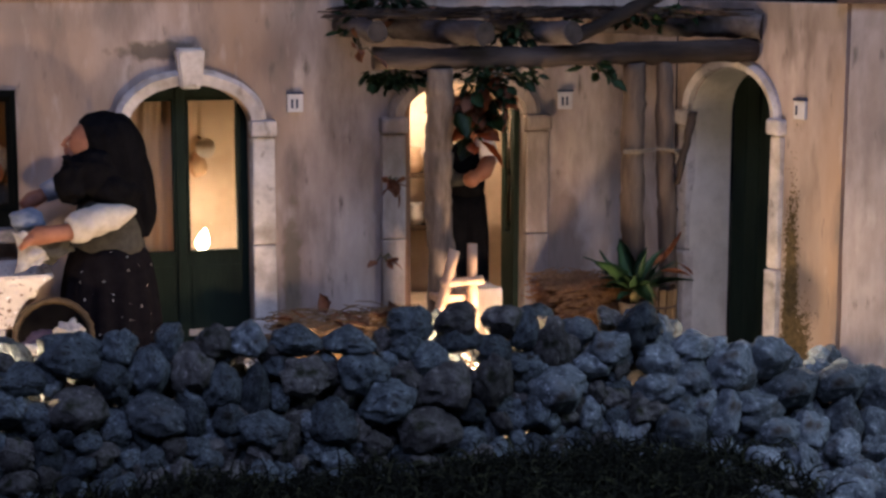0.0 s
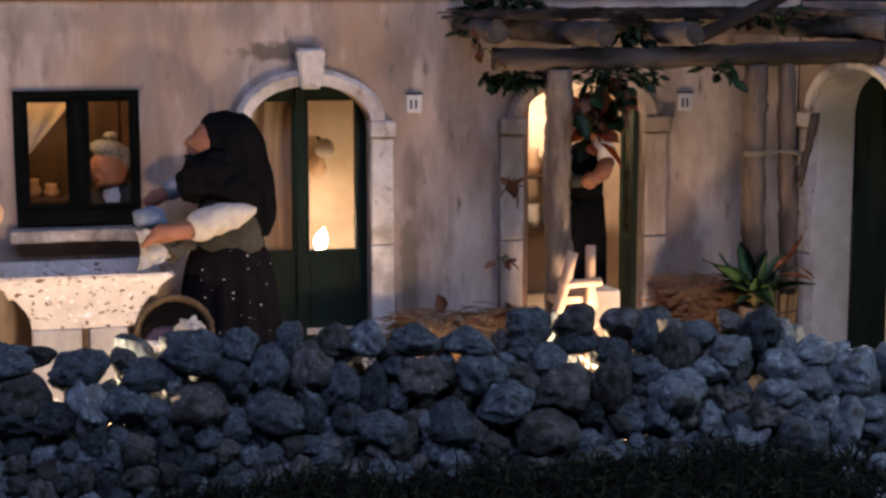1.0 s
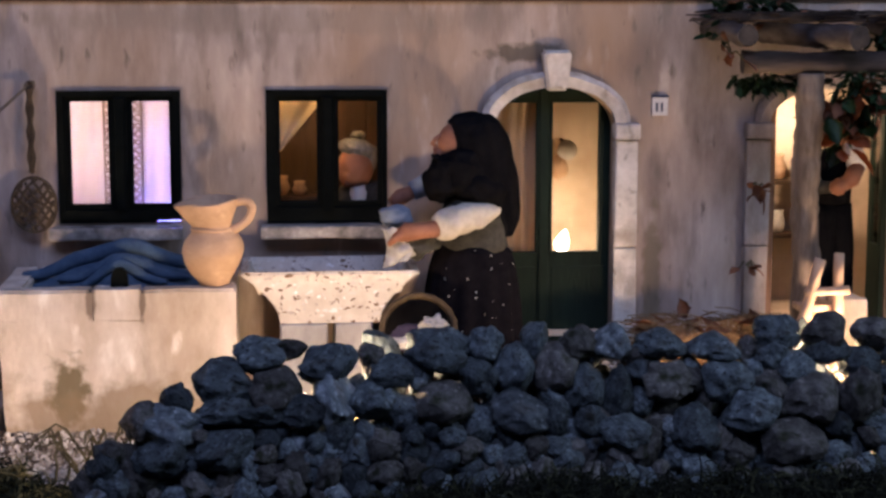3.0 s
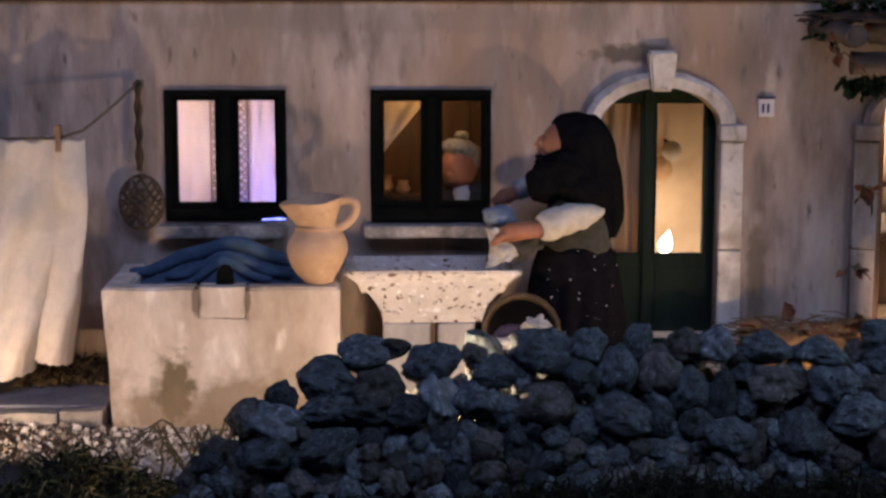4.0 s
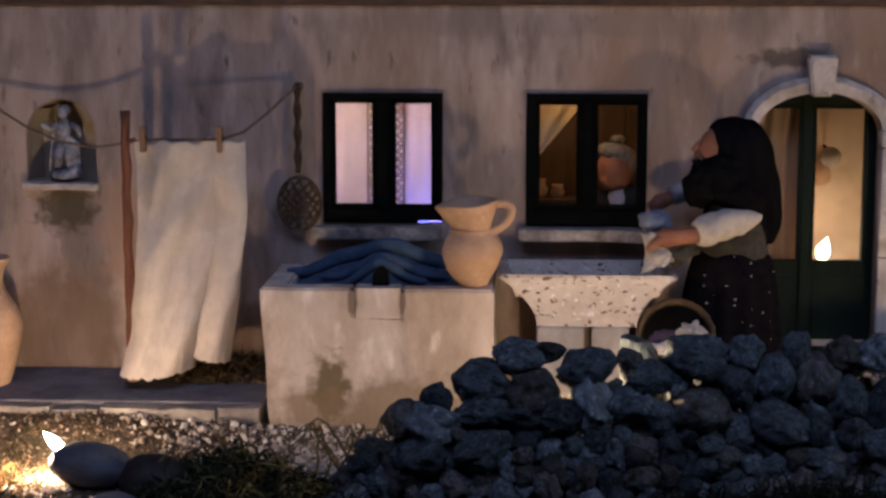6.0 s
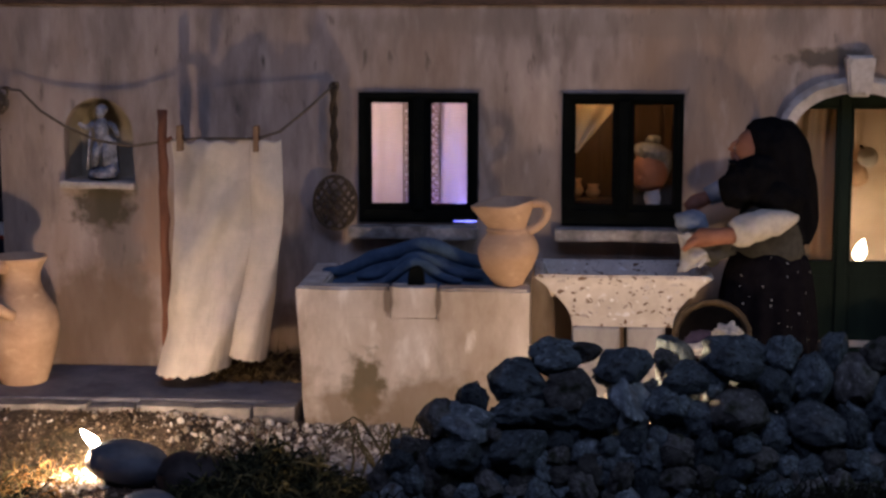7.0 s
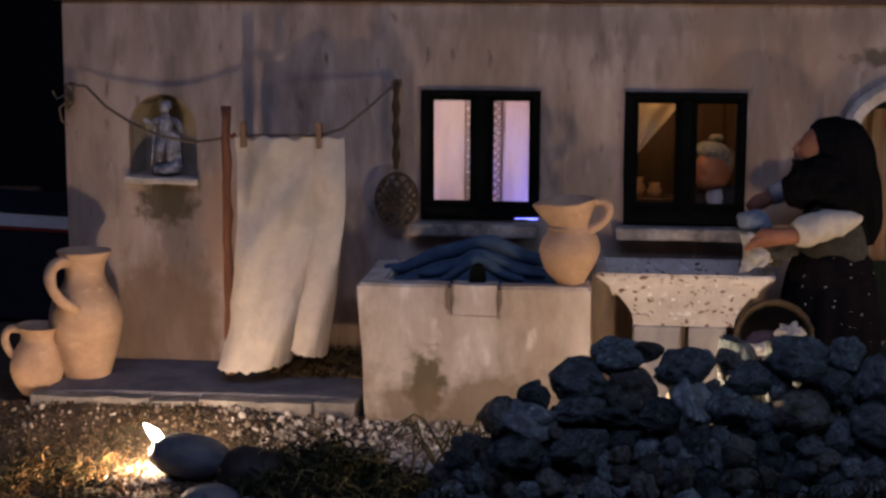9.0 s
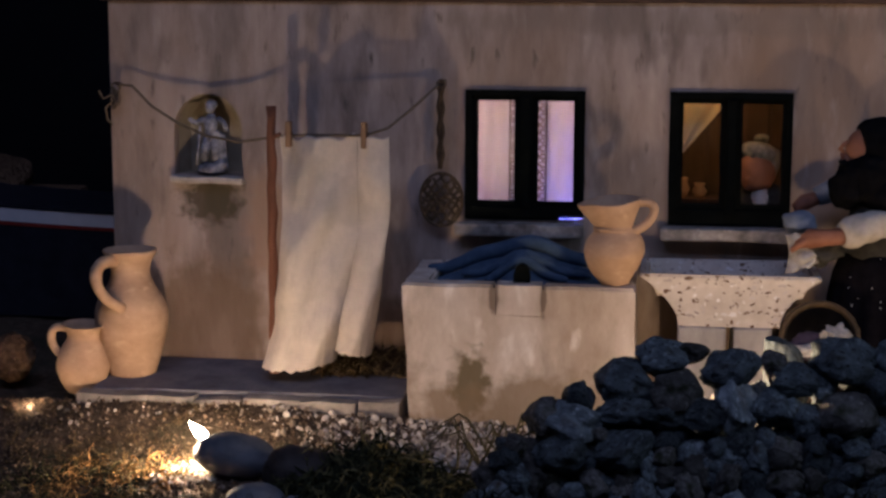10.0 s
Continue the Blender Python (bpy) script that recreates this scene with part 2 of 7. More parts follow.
def sheet(bm, fn, nu, nv, thick=0.0015, slot=0):
    """A closed cloth: fn(u, v) gives the front; the back lies thick behind it along +y."""
    front = [[bm.verts.new(fn(i / nu, j / nv)) for j in range(nv + 1)] for i in range(nu + 1)]
    back = [[bm.verts.new(v.co + Vector((0, thick, 0))) for v in col] for col in front]
    for i in range(nu):
        for j in range(nv):
            bm.faces.new((front[i][j], front[i + 1][j], front[i + 1][j + 1], front[i][j + 1])).material_index = slot
            bm.faces.new((back[i][j], back[i][j + 1], back[i + 1][j + 1], back[i + 1][j])).material_index = slot
    for i in range(nu):
        bm.faces.new((front[i][0], back[i][0], back[i + 1][0], front[i + 1][0])).material_index = slot
        bm.faces.new((front[i][nv], front[i + 1][nv], back[i + 1][nv], back[i][nv])).material_index = slot
    for j in range(nv):
        bm.faces.new((front[0][j], front[0][j + 1], back[0][j + 1], back[0][j])).material_index = slot
        bm.faces.new((front[nu][j], back[nu][j], back[nu][j + 1], front[nu][j + 1])).material_index = slot
    return bm


def arch_z(x, centre, half, spring, rise):
    k = min(1.0, abs(x - centre) / half)
    return spring + rise * math.sqrt(max(0.0, 1 - k * k))


def pierced_wall(bm, x0, x1, z0, z1, y0, y1, openings, step=0.03):
    """A wall from y0 (front) to y1 with real openings (xa, xb, bottom, spring, rise) and their reveals."""
    xs = {x0, x1}
    for xa, xb, zb, zs, rise in openings:
        n = 24 if rise else 4
        xs |= {xa + (xb - xa) * (0.5 - 0.5 * math.cos(math.pi * k / n)) for k in range(n + 1)}
    n = int((x1 - x0) / step)
    for k in range(n):
        x = x0 + (x1 - x0) * k / n
        if all(abs(x - q) > 0.004 for q in xs):
            xs.add(x)
    xs = sorted(xs)

    def top(o, x):
        xa, xb, zb, zs, rise = o
        return arch_z(x, (xa + xb) / 2, (xb - xa) / 2, zs, rise) if rise else zs

    def quad(*p):
        bm.faces.new([bm.verts.new(q) for q in p])

    for a, b in zip(xs, xs[1:]):
        mid = (a + b) / 2
        spans, low = [], (z0, z0)
        for o in sorted((o for o in openings if o[0] < mid < o[1]), key=lambda o: o[2]):
            if o[2] > low[0]:
                spans.append((low, (o[2], o[2])))
                quad((a, y0, o[2]), (b, y0, o[2]), (b, y1, o[2]), (a, y1, o[2]))
            low = (top(o, a), top(o, b))
            quad((a, y0, low[0]), (a, y1, low[0]), (b, y1, low[1]), (b, y0, low[1]))
        spans.append((low, (z1, z1)))
        for (la, lb), (ha, hb) in spans:
            m = max(1, int(round((ha - la) / 0.05)))
            for k in range(m):
                p, q = k / m, (k + 1) / m
                za, zb_, zc, zd = la + (ha - la) * p, lb + (hb - lb) * p, lb + (hb - lb) * q, la + (ha - la) * q
                quad((a, y0, za), (b, y0, zb_), (b, y0, zc), (a, y0, zd))
                quad((a, y1, za), (a, y1, zd), (b, y1, zc), (b, y1, zb_))
    for xa, xb, zb, zs, rise in openings:
        quad((xa, y0, zb), (xa, y1, zb), (xa, y1, zs), (xa, y0, zs))
        quad((xb, y0, zb), (xb, y0, zs), (xb, y1, zs), (xb, y1, zb))
    quad((x0, y0, z0), (x0, y0, z1), (x0, y1, z1), (x0, y1, z0))
    quad((x1, y0, z0), (x1, y1, z0), (x1, y1, z1), (x1, y0, z1))
    quad((x0, y0, z1), (x1, y0, z1), (x1, y1, z1), (x0, y1, z1))
    bmesh.ops.remove_doubles(bm, verts=bm.verts[:], dist=0.0002)
    return bm


# ---- the structure: ground, hall, house ----
def ground_z(x, y):
    z = 0.012 * noise.noise(Vector((x * 4, y * 4, 0.3))) + 0.005 * noise.noise(Vector((x * 17, y * 17, 2.0)))
    back = max(0.0, min(1.0, (y + 0.40) / 0.15))
    right = max(0.0, min(1.0, (x - 0.40) / 0.25))
    low = max(0.0, min(1.0, (-0.16 - y) / 0.12)) * (1 - right)
    rise = 0.013 * math.exp(-((y + 0.165) / 0.045) ** 2) * (1 - right)
    east = max(0.0, min(1.0, (x - 1.165) / 0.05))
    return z - 0.004 + 0.065 * back * right * (1 - 0.80 * east) - 0.022 * low + rise


bm = bmesh.new()
xs = [-3.0, -2.0, -1.3] + [-0.9 + 0.02 * k for k in range(136)] + [2.0, 2.6, 3.4]
ys = [-0.95, -0.85] + [-0.75 + 0.02 * k for k in range(46)] + [0.4, 0.8, 1.4]
grid = [[bm.verts.new((x, y, ground_z(x, y))) for y in ys] for x in xs]
for i in range(len(xs) - 1):
    for j in range(len(ys) - 1):
        bm.faces.new((grid[i][j], grid[i + 1][j], grid[i + 1][j + 1], grid[i][j + 1]))
tagged(part("ground", bm, SOIL, smooth=True), "dark earth and fine gravel in front of the houses", "ground", kind="structure")

HALL_DARK = material("dark_hall_paint", [(0.3, (0.003, 0.003, 0.004)), (0.7, (0.007, 0.007, 0.009))], 3, 0.95, 0.1, 20)
for nm, b in (("floor", (-3.2, 3.6, -4.0, 1.6, -0.86, -0.80)), ("wall_north", (-3.2, 3.6, 1.5, 1.6, -0.8, 3.0)), ("wall_south", (-3.2, 3.6, -4.1, -4.0, -0.8, 3.0)),
              ("wall_west", (-3.3, -3.2, -4.1, 1.6, -0.8, 3.0)), ("wall_east", (3.6, 3.7, -4.1, 1.6, -0.8, 3.0)), ("ceiling", (-3.3, 3.7, -4.1, 1.6, 3.0, 3.1))):
    tagged(part(nm, box(bmesh.new(), *b), HALL_DARK), "plain dark %s of the unlit hall" % nm.split("_")[0], nm.split("_")[0], kind="structure")

tagged(part("platform", box(bmesh.new(), -3.0, 3.4, -0.94, 1.38, -0.80, -0.062), HALL_DARK), "dark display platform that carries the diorama", "platform", kind="structure")

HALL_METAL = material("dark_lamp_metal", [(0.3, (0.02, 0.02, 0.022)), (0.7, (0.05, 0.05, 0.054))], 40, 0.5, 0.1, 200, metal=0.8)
# Housings added out of view for the two fill panels.
hall_lamp = thing("ceiling_light", "unseen diffuser panel added on the hall ceiling at the fill light", "ceiling light", (0.2, -2.40, 2.998))
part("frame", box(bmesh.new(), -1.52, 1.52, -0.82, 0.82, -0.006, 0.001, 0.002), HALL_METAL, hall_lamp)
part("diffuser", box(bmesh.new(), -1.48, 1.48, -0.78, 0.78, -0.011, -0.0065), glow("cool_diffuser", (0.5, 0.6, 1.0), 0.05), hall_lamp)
spot = thing("added_floor_spot", "unseen metal floor spotlight added behind the side fill light", "spotlight", (1.845, -1.20, -0.80))
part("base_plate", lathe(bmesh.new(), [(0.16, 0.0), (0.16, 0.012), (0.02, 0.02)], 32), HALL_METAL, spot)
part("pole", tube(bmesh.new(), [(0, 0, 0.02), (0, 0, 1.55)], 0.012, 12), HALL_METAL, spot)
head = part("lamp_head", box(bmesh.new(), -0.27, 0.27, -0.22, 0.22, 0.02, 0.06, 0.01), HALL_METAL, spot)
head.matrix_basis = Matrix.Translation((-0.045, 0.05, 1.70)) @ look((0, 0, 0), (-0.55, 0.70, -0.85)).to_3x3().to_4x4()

D1, D2 = (0.519, 0.665), (0.858, 1.017)
bm = pierced_wall(bmesh.new(), -0.446, 1.226, -0.03, 0.476, 0.0, 0.022, [
    (-0.001, 0.141, 0.214, 0.371, 0), (0.244, 0.387, 0.212, 0.371, 0), (-0.366, -0.280, 0.262, 0.318, 0.045),
    (*D1, -0.03, 0.322, 0.052), (*D2, -0.03, 0.322, 0.052)])
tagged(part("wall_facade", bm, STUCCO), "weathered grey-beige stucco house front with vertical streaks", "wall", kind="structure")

# rooms behind the front: shared back walls, partitions, floor, ceiling
tagged(part("wall_rooms_back", box(bmesh.new(), -0.446, 1.22, 0.20, 0.215, -0.03, 0.476), ROOM_PLASTER), "warm cream plaster back wall of the rooms", "wall", kind="structure")
for k, x in enumerate((-0.446, -0.15, 0.195, 0.455, 0.76, 1.10)):
    bm = box(bmesh.new(), x, x + 0.012, 0.0225, 0.1995, -0.03, 0.470)
    tagged(part("wall_partition_%d" % (k + 1), bm, STUCCO if k == 0 else ROOM_PLASTER), "plastered partition wall between the rooms", "wall", kind="structure")
# Stub added in front of room_lamp_door to shade the left pane.
tagged(part("wall_shade_stub", box(bmesh.new(), 0.4675, 0.574, 0.098, 0.106, 0.0705, 0.4700), ROOM_PLASTER), "short inner wall added to darken the left pane of the glazed door", "wall", kind="structure")
tagged(part("wall_hall_stub", box(bmesh.new(), 0.985, 1.0990, 0.152, 0.160, 0.0705, 0.4700), ROOM_PLASTER), "short inner wall of the room behind the open doorway", "wall", kind="structure")
tagged(part("ceiling_rooms", box(bmesh.new(), -0.446, 1.22, 0.0225, 0.215, 0.4705, 0.4755), ROOM_PLASTER), "plain cream ceiling of the rooms", "ceiling", kind="structure")
tagged(part("floor_rooms", box(bmesh.new(), -0.43, 1.098, 0.0235, 0.1995, 0.062, 0.070), ROOM_PLASTER), "pale floor of the rooms", "floor", kind="structure")

ROOF = material("roof_tile", [(0.3, (0.05, 0.035, 0.028)), (0.7, (0.12, 0.075, 0.055))], 40, 0.9, 0.4, 200, per_object=0.2)
roof = tagged(part("roof", box(bmesh.new(), -0.456, 1.235, -0.006, 0.23, 0.4765, 0.486, 0.002), ROOF), "dark brown roof edge along the wall top", "roof", kind="structure")

# wing on the right, its side wall turned towards the front, with a deep archway
WING = Matrix.Translation((1.228, 0.0, 0.0)) @ Matrix.Rotation(radians(-76), 4, "Z")


def in_wing(ob):
    ob.matrix_basis = WING @ ob.matrix_basis
    return ob


bm = pierced_wall(bmesh.new(), 0.0, 0.309, -0.03, 0.472, 0.0, 0.066, [(0.032, 0.190, -0.03, 0.325, 0.066)])
bm.normal_update()
for q in bm.faces:  # the reveal is limewashed
    c = q.calc_center_median()
    if 0.002 < c.y < 0.065 and 0.03 < c.x < 0.192 and c.z < 0.42:
        q.material_index = 1
in_wing(tagged(part("wall_wing_side", bm, [STUCCO, LIMEWASH]), "weathered stucco side wall of the neighbouring house", "wall", kind="structure"))
bm = box(bmesh.new(), 0.0, 0.55, 0.0, 0.05, -0.03, 0.472)
rough(bm, 0.002, 9, 3, 6)
ob = tagged(part("wall_wing_front", bm, STUCCO), "weathered stucco front of the neighbouring house", "wall", kind="structure")
ob.matrix_basis = Matrix.Translation((1.3055, -0.3035, 0.0)) @ Matrix.Rotation(radians(-34), 4, "Z")
ob = tagged(part("roof_wing", box(bmesh.new(), -0.01, 0.58, -0.006, 0.20, 0.4725, 0.482, 0.002), ROOF), "dark brown roof edge of the neighbouring house", "roof", kind="structure")
ob.matrix_basis = Matrix.Translation((1.2985, -0.3035, 0.0)) @ Matrix.Rotation(radians(-34), 4, "Z")


# ---- openings: stone surrounds, doors, windows ----
def block(name, parent, x0, x1, y0, y1, z0, z1, mat=WHITE_STONE, bevel=0.003, amount=0.0012, seed=0.0, label=""):
    b = box(bmesh.new(), x0, x1, y0, y1, z0, z1, bevel)
    rough(b, amount, 40, seed)
    return part(name, b, mat, parent, label, smooth=False)


DIRTY_STONE = material("grimy_stone", [(0.25, (0.15, 0.12, 0.10)), (0.5, (0.33, 0.28, 0.245)), (0.75, (0.52, 0.47, 0.43))], 30, 0.9, 0.6, 150, (1, 1, 0.4),
                       second=[((0.16, 0.12, 0.09), 16.0, 0.50, 0.72)])


def surround(parent, centre, half, spring, rise, band, foot, joints, keystone=True, seed=0.0, y0=-0.011):
    """Stone jambs, imposts, arch ring and keystone round an opening; y0 is how far they stand proud."""
    for s in (-1, 1):
        xa, xb = sorted((centre + s * half, centre + s * (half + band * 0.84)))
        zz = [foot] + joints + [spring - 0.012]
        for k, (za, zb) in enumerate(zip(zz, zz[1:])):
            block("jamb_stone", parent, xa, xb, y0 - 0.002 * (k == 0), 0.010, za, zb - 0.0012, seed=seed + k + s)
        block("impost", parent, xa - 0.0015, xb + 0.0025, y0 - 0.006, 0.010, spring - 0.012, spring + 0.008, bevel=0.004, seed=seed + s)
    b, n, rings = bmesh.new(), 28, []
    for k in range(n + 1):
        a = math.pi * k / n
        c, s = -math.cos(a), math.sin(a)
        pts = []
        for extra in (0.0, band * 0.56):
            x, z = centre + (half + extra) * c, spring + 0.008 * (1 - s) + (rise + extra) * s
            pts += [(x, z)]
        (xi, zi), (xo, zo) = pts
        rings.append([b.verts.new(p) for p in ((xi, 0.010, zi), (xi, y0, zi), ((xi * 0.35 + xo * 0.65), y0 - 0.003, zi * 0.35 + zo * 0.65), (xo, y0 + 0.002, zo), (xo, 0.0, zo))])
    for p, q in zip(rings, rings[1:]):
        for i in range(4):
            b.faces.new((p[i], q[i], q[i + 1], p[i + 1]))
    rough(b, 0.0015, 45, seed)
    part("arch_ring", b, WHITE_STONE, parent)
    if keystone:
        b = box(bmesh.new(), -0.5, 0.5, y0 - 0.010, 0.008, 0, 1)
        zt, zb = spring + rise + band + 0.010, spring + rise - 0.004
        for v in b.verts:
            w = 0.0125 if v.co.z < 0.5 else 0.0175
            v.co.x, v.co.z = centre + v.co.x * 2 * w, zb + (zt - zb) * v.co.z
        bmesh.ops.bevel(b, geom=b.edges[:], offset=0.003, segments=2, affect="EDGES")
        part("keystone", rough(b, 0.001, 50, seed), WHITE_STONE, parent)


GLASS = bpy.data.materials.new("thin_glass")
GLASS.use_nodes = True
gn, gl = GLASS.node_tree.nodes, GLASS.node_tree.links
g_t, g_g, g_m, g_f = (gn.new(k) for k in ("ShaderNodeBsdfTransparent", "ShaderNodeBsdfGlossy", "ShaderNodeMixShader", "ShaderNodeFresnel"))
g_g.inputs["Roughness"].default_value = 0.05
g_t.inputs["Color"].default_value = (0.95, 0.96, 0.95, 1)
gl.new(g_f.outputs["Fac"], g_m.inputs["Fac"])
gl.new(g_t.outputs["BSDF"], g_m.inputs[1])
gl.new(g_g.outputs["BSDF"], g_m.inputs[2])
gl.new(g_m.outputs["Shader"], gn["Material Output"].inputs["Surface"])

door_frame_1 = thing("door_surround", "white painted stone door surround with keystone arch", "door surround", (0.592, 0, 0), kind="structure")
door_frame_1.location = (0, 0, 0)
surround(door_frame_1, 0.592, 0.073, 0.322, 0.052, 0.034, -0.02, [0.085, 0.178], seed=1.0)
door_frame_2 = thing("door_surround", "grey-white stone surround of the open doorway", "door surround", kind="structure")
surround(door_frame_2, 0.9375, 0.0795, 0.322, 0.052, 0.036, -0.02, [0.06, 0.178], seed=7.0)
for ob in door_frame_2.children:
    ob.data.materials[0] = DIRTY_STONE
door_frame_3 = thing("door_surround", "white painted stone arch on the side wall", "door surround", kind="structure")
surround(door_frame_3, 0.111, 0.079, 0.325, 0.066, 0.024, -0.03, [0.15], keystone=False, seed=13.0, y0=-0.007)
door_frame_3.matrix_basis = WING


def pane(parent, x0, x1, z0, z1, y):
    ob = part("pane", box(bmesh.new(), x0, x1, y, y + 0.0012, z0, z1), GLASS, parent)
    ob.visible_shadow = False
    return ob


def glazed_leaf(parent, x0, x1, gx0, gx1, z0, z1, gz0, gz1, y0, y1, mat):
    leaf = part("leaf", pierced_wall(bmesh.new(), x0, x1, z0, z1, y0, y1, [(gx0, gx1, gz0, gz1, 0)], 0.05), mat, parent)
    pane(leaf, gx0 - 0.002, gx1 + 0.002, gz0 - 0.002, gz1 + 0.002, (y0 + y1) / 2)
    for b in ((x0 + 0.010, x1 - 0.010, y0 - 0.0015, y0 + 0.001, z0 + 0.03, gz0 - 0.018),):
        part("panel", box(bmesh.new(), *b, 0.001), mat, leaf)
    for bx in ((gx0 - 0.003, gx0, gz0 - 0.003, gz1 + 0.003), (gx1, gx1 + 0.003, gz0 - 0.003, gz1 + 0.003), (gx0, gx1, gz0 - 0.003, gz0), (gx0, gx1, gz1, gz1 + 0.003)):
        part("glazing_bead", box(bmesh.new(), bx[0], bx[1], y0 - 0.002, y0 + 0.002, bx[2], bx[3], 0.0006), mat, leaf)
    return leaf


door_1 = thing("door_1", "dark green double door with tall glass panes, shut", "door", kind="structure")
glazed_leaf(door_1, 0.510, 0.5825, 0.5225, 0.5735, 0.0, 0.385, 0.168, 0.353, 0.0255, 0.034, GREEN_PAINT)
glazed_leaf(door_1, 0.5835, 0.674, 0.5935, 0.6515, 0.0, 0.385, 0.168, 0.353, 0.0255, 0.034, GREEN_PAINT)
part("cover_strip", box(bmesh.new(), 0.577, 0.589, 0.0215, 0.0254, 0.01, 0.372, 0.0012), GREEN_PAINT, door_1)

door_2 = thing("door_2", "dark green double door with its glazed leaves standing open", "door", kind="structure")
for hinge, back, turn, wide in ((0.862, 0.027, 72, 0.072), (1.0150, 0.0115, 90, 0.050)):
    leaf = glazed_leaf(door_2, 0.0, wide, 0.012, wide - 0.008, 0.072, 0.372, 0.172, 0.350, 0.0, 0.007, GREEN_PAINT)
    leaf.matrix_basis = Matrix.Translation((hinge, back, 0)) @ Matrix.Rotation(radians(turn), 4, "Z")
POST_RED = material("reddish_door_post", [(0.3, (0.16, 0.085, 0.050)), (0.7, (0.32, 0.19, 0.12))], 40, 0.85, 0.4, 150, (1, 1, 0.2))
part("frame_post", rough(box(bmesh.new(), 0.8590, 0.8685, 0.004, 0.024, 0.0720, 0.372, 0.0015), 0.0006, 50, 7, 2), POST_RED, door_2, "reddish brown wooden frame post")

door_3 = thing("door_3", "dark green plank door deep in the archway", "door", kind="structure")
for k in range(6):
    x = 0.038 + k * 0.0262
    part("plank", rough(box(bmesh.new(), x, x + 0.0254, 0.0645, 0.0725, -0.02, 0.40, 0.0015), 0.0005, 30, k), GREEN_PAINT, door_3)
door_3.matrix_basis = WING


def window(name, label, x0, x1, z0, z1, panes, pz0, pz1):
    win = thing(name, label, "window", kind="structure")
    b = pierced_wall(bmesh.new(), x0, x1, z0, z1, -0.006, 0.018, [(pa - 0.006, pb + 0.006, pz0 - 0.006, pz1 + 0.006, 0) for pa, pb in panes], 0.02)
    rough(b, 0.0012, 60, x0)
    part("window_frame", b, BLACK_PAINT, win)
    for pa, pb in panes:
        sash = part("sash", pierced_wall(bmesh.new(), pa - 0.006, pb + 0.006, pz0 - 0.006, pz1 + 0.006, 0.000, 0.012, [(pa, pb, pz0, pz1, 0)], 0.03), BLACK_PAINT, win)
        pane(sash, pa - 0.001, pb + 0.001, pz0 - 0.001, pz1 + 0.001, 0.006)
    part("astragal", box(bmesh.new(), (panes[0][1] + panes[1][0]) / 2 - 0.0055, (panes[0][1] + panes[1][0]) / 2 + 0.0055, -0.010, -0.0055, z0 + 0.012, z1 - 0.008, 0.0015), BLACK_PAINT, win)
    for bx in ((x0 - 0.0025, x1 + 0.0025, z1 + 0.0004, z1 + 0.0028), (x0 - 0.0028, x0 - 0.0004, z0, z1), (x1 + 0.0004, x1 + 0.0028, z0, z1)):
        part("plaster_bead", rough(box(bmesh.new(), bx[0], bx[1], -0.0032, -0.0004, bx[2], bx[3], 0.0006), 0.0006, 90, x0), STUCCO, win)
    return win


window_1 = window("window_1", "black-framed two-pane casement window, shut", -0.002, 0.1425, 0.2180, 0.3715, [(0.0125, 0.0575), (0.0855, 0.1290)], 0.236, 0.359)
part("shim", box(bmesh.new(), -0.002, 0.112, -0.004, 0.018, 0.2143, 0.2178), BLACK_PAINT, window_1)
window_2 = window("window_2", "black-green two-pane casement window, shut", 0.2435, 0.3880, 0.2125, 0.3715, [(0.2600, 0.3040), (0.3300, 0.3765)], 0.237, 0.358)
SILL = material("worn_sill", [(0.36, (0.075, 0.068, 0.060)), (0.5, (0.27, 0.25, 0.23)), (0.66, (0.60, 0.56, 0.52))], 20, 0.9, 0.6, 120)
for k, (x0, x1, z0, z1) in enumerate(((-0.012, 0.143, 0.196, 0.2115), (0.236, 0.397, 0.196, 0.2105))):
    b = box(bmesh.new(), x0, x1, -0.026, 0.008, z0, z1, 0.003)
    rough(b, 0.0022, 35, k * 4 + 2, 3)
    tagged(part("window_sill", b, SILL), "worn white plastered window sill", "window sill", kind="structure")

# niche with its shelf
bm, n = bmesh.new(), 16
arc = [(-0.366, 0.262)] + [(-0.323 - 0.043 * math.cos(math.pi * k / n), 0.318 + 0.045 * math.sin(math.pi * k / n)) for k in range(n + 1)] + [(-0.280, 0.262)]
f0 = [bm.verts.new((x, 0.022, z)) for x, z in arc]
f1 = [bm.verts.new((-0.323 + (x + 0.323) * 0.80, 0.046, 0.30 + (z - 0.30) * 0.9 if z > 0.263 else z)) for x, z in arc]
for i in range(len(arc)):
    j = (i + 1) % len(arc)
    bm.faces.new((f0[i], f0[j], f1[j], f1[i]))
bm.faces.new(f1)
OCHRE = material("niche_plaster", [(0.3, (0.25, 0.215, 0.15)), (0.7, (0.40, 0.35, 0.26))], 25, 0.9, 0.4, 120)
tagged(part("niche", bm, OCHRE, smooth=False), "arched wall niche with ochre plaster lining", "niche", kind="structure")
b = rough(box(bmesh.new(), -0.369, -0.277, -0.014, 0.040, 0.2525, 0.2610, 0.003), 0.0020, 34, 5, 3)
tagged(part("niche_shelf", b, WHITE_STONE), "small white stone shelf of the niche", "shelf", kind="structure")

# number tiles: writing as plain bars
TILE = material("glazed_tile", [(0.3, (0.46, 0.46, 0.47)), (0.7, (0.60, 0.60, 0.60))], 60, 0.35, 0.1, 200)
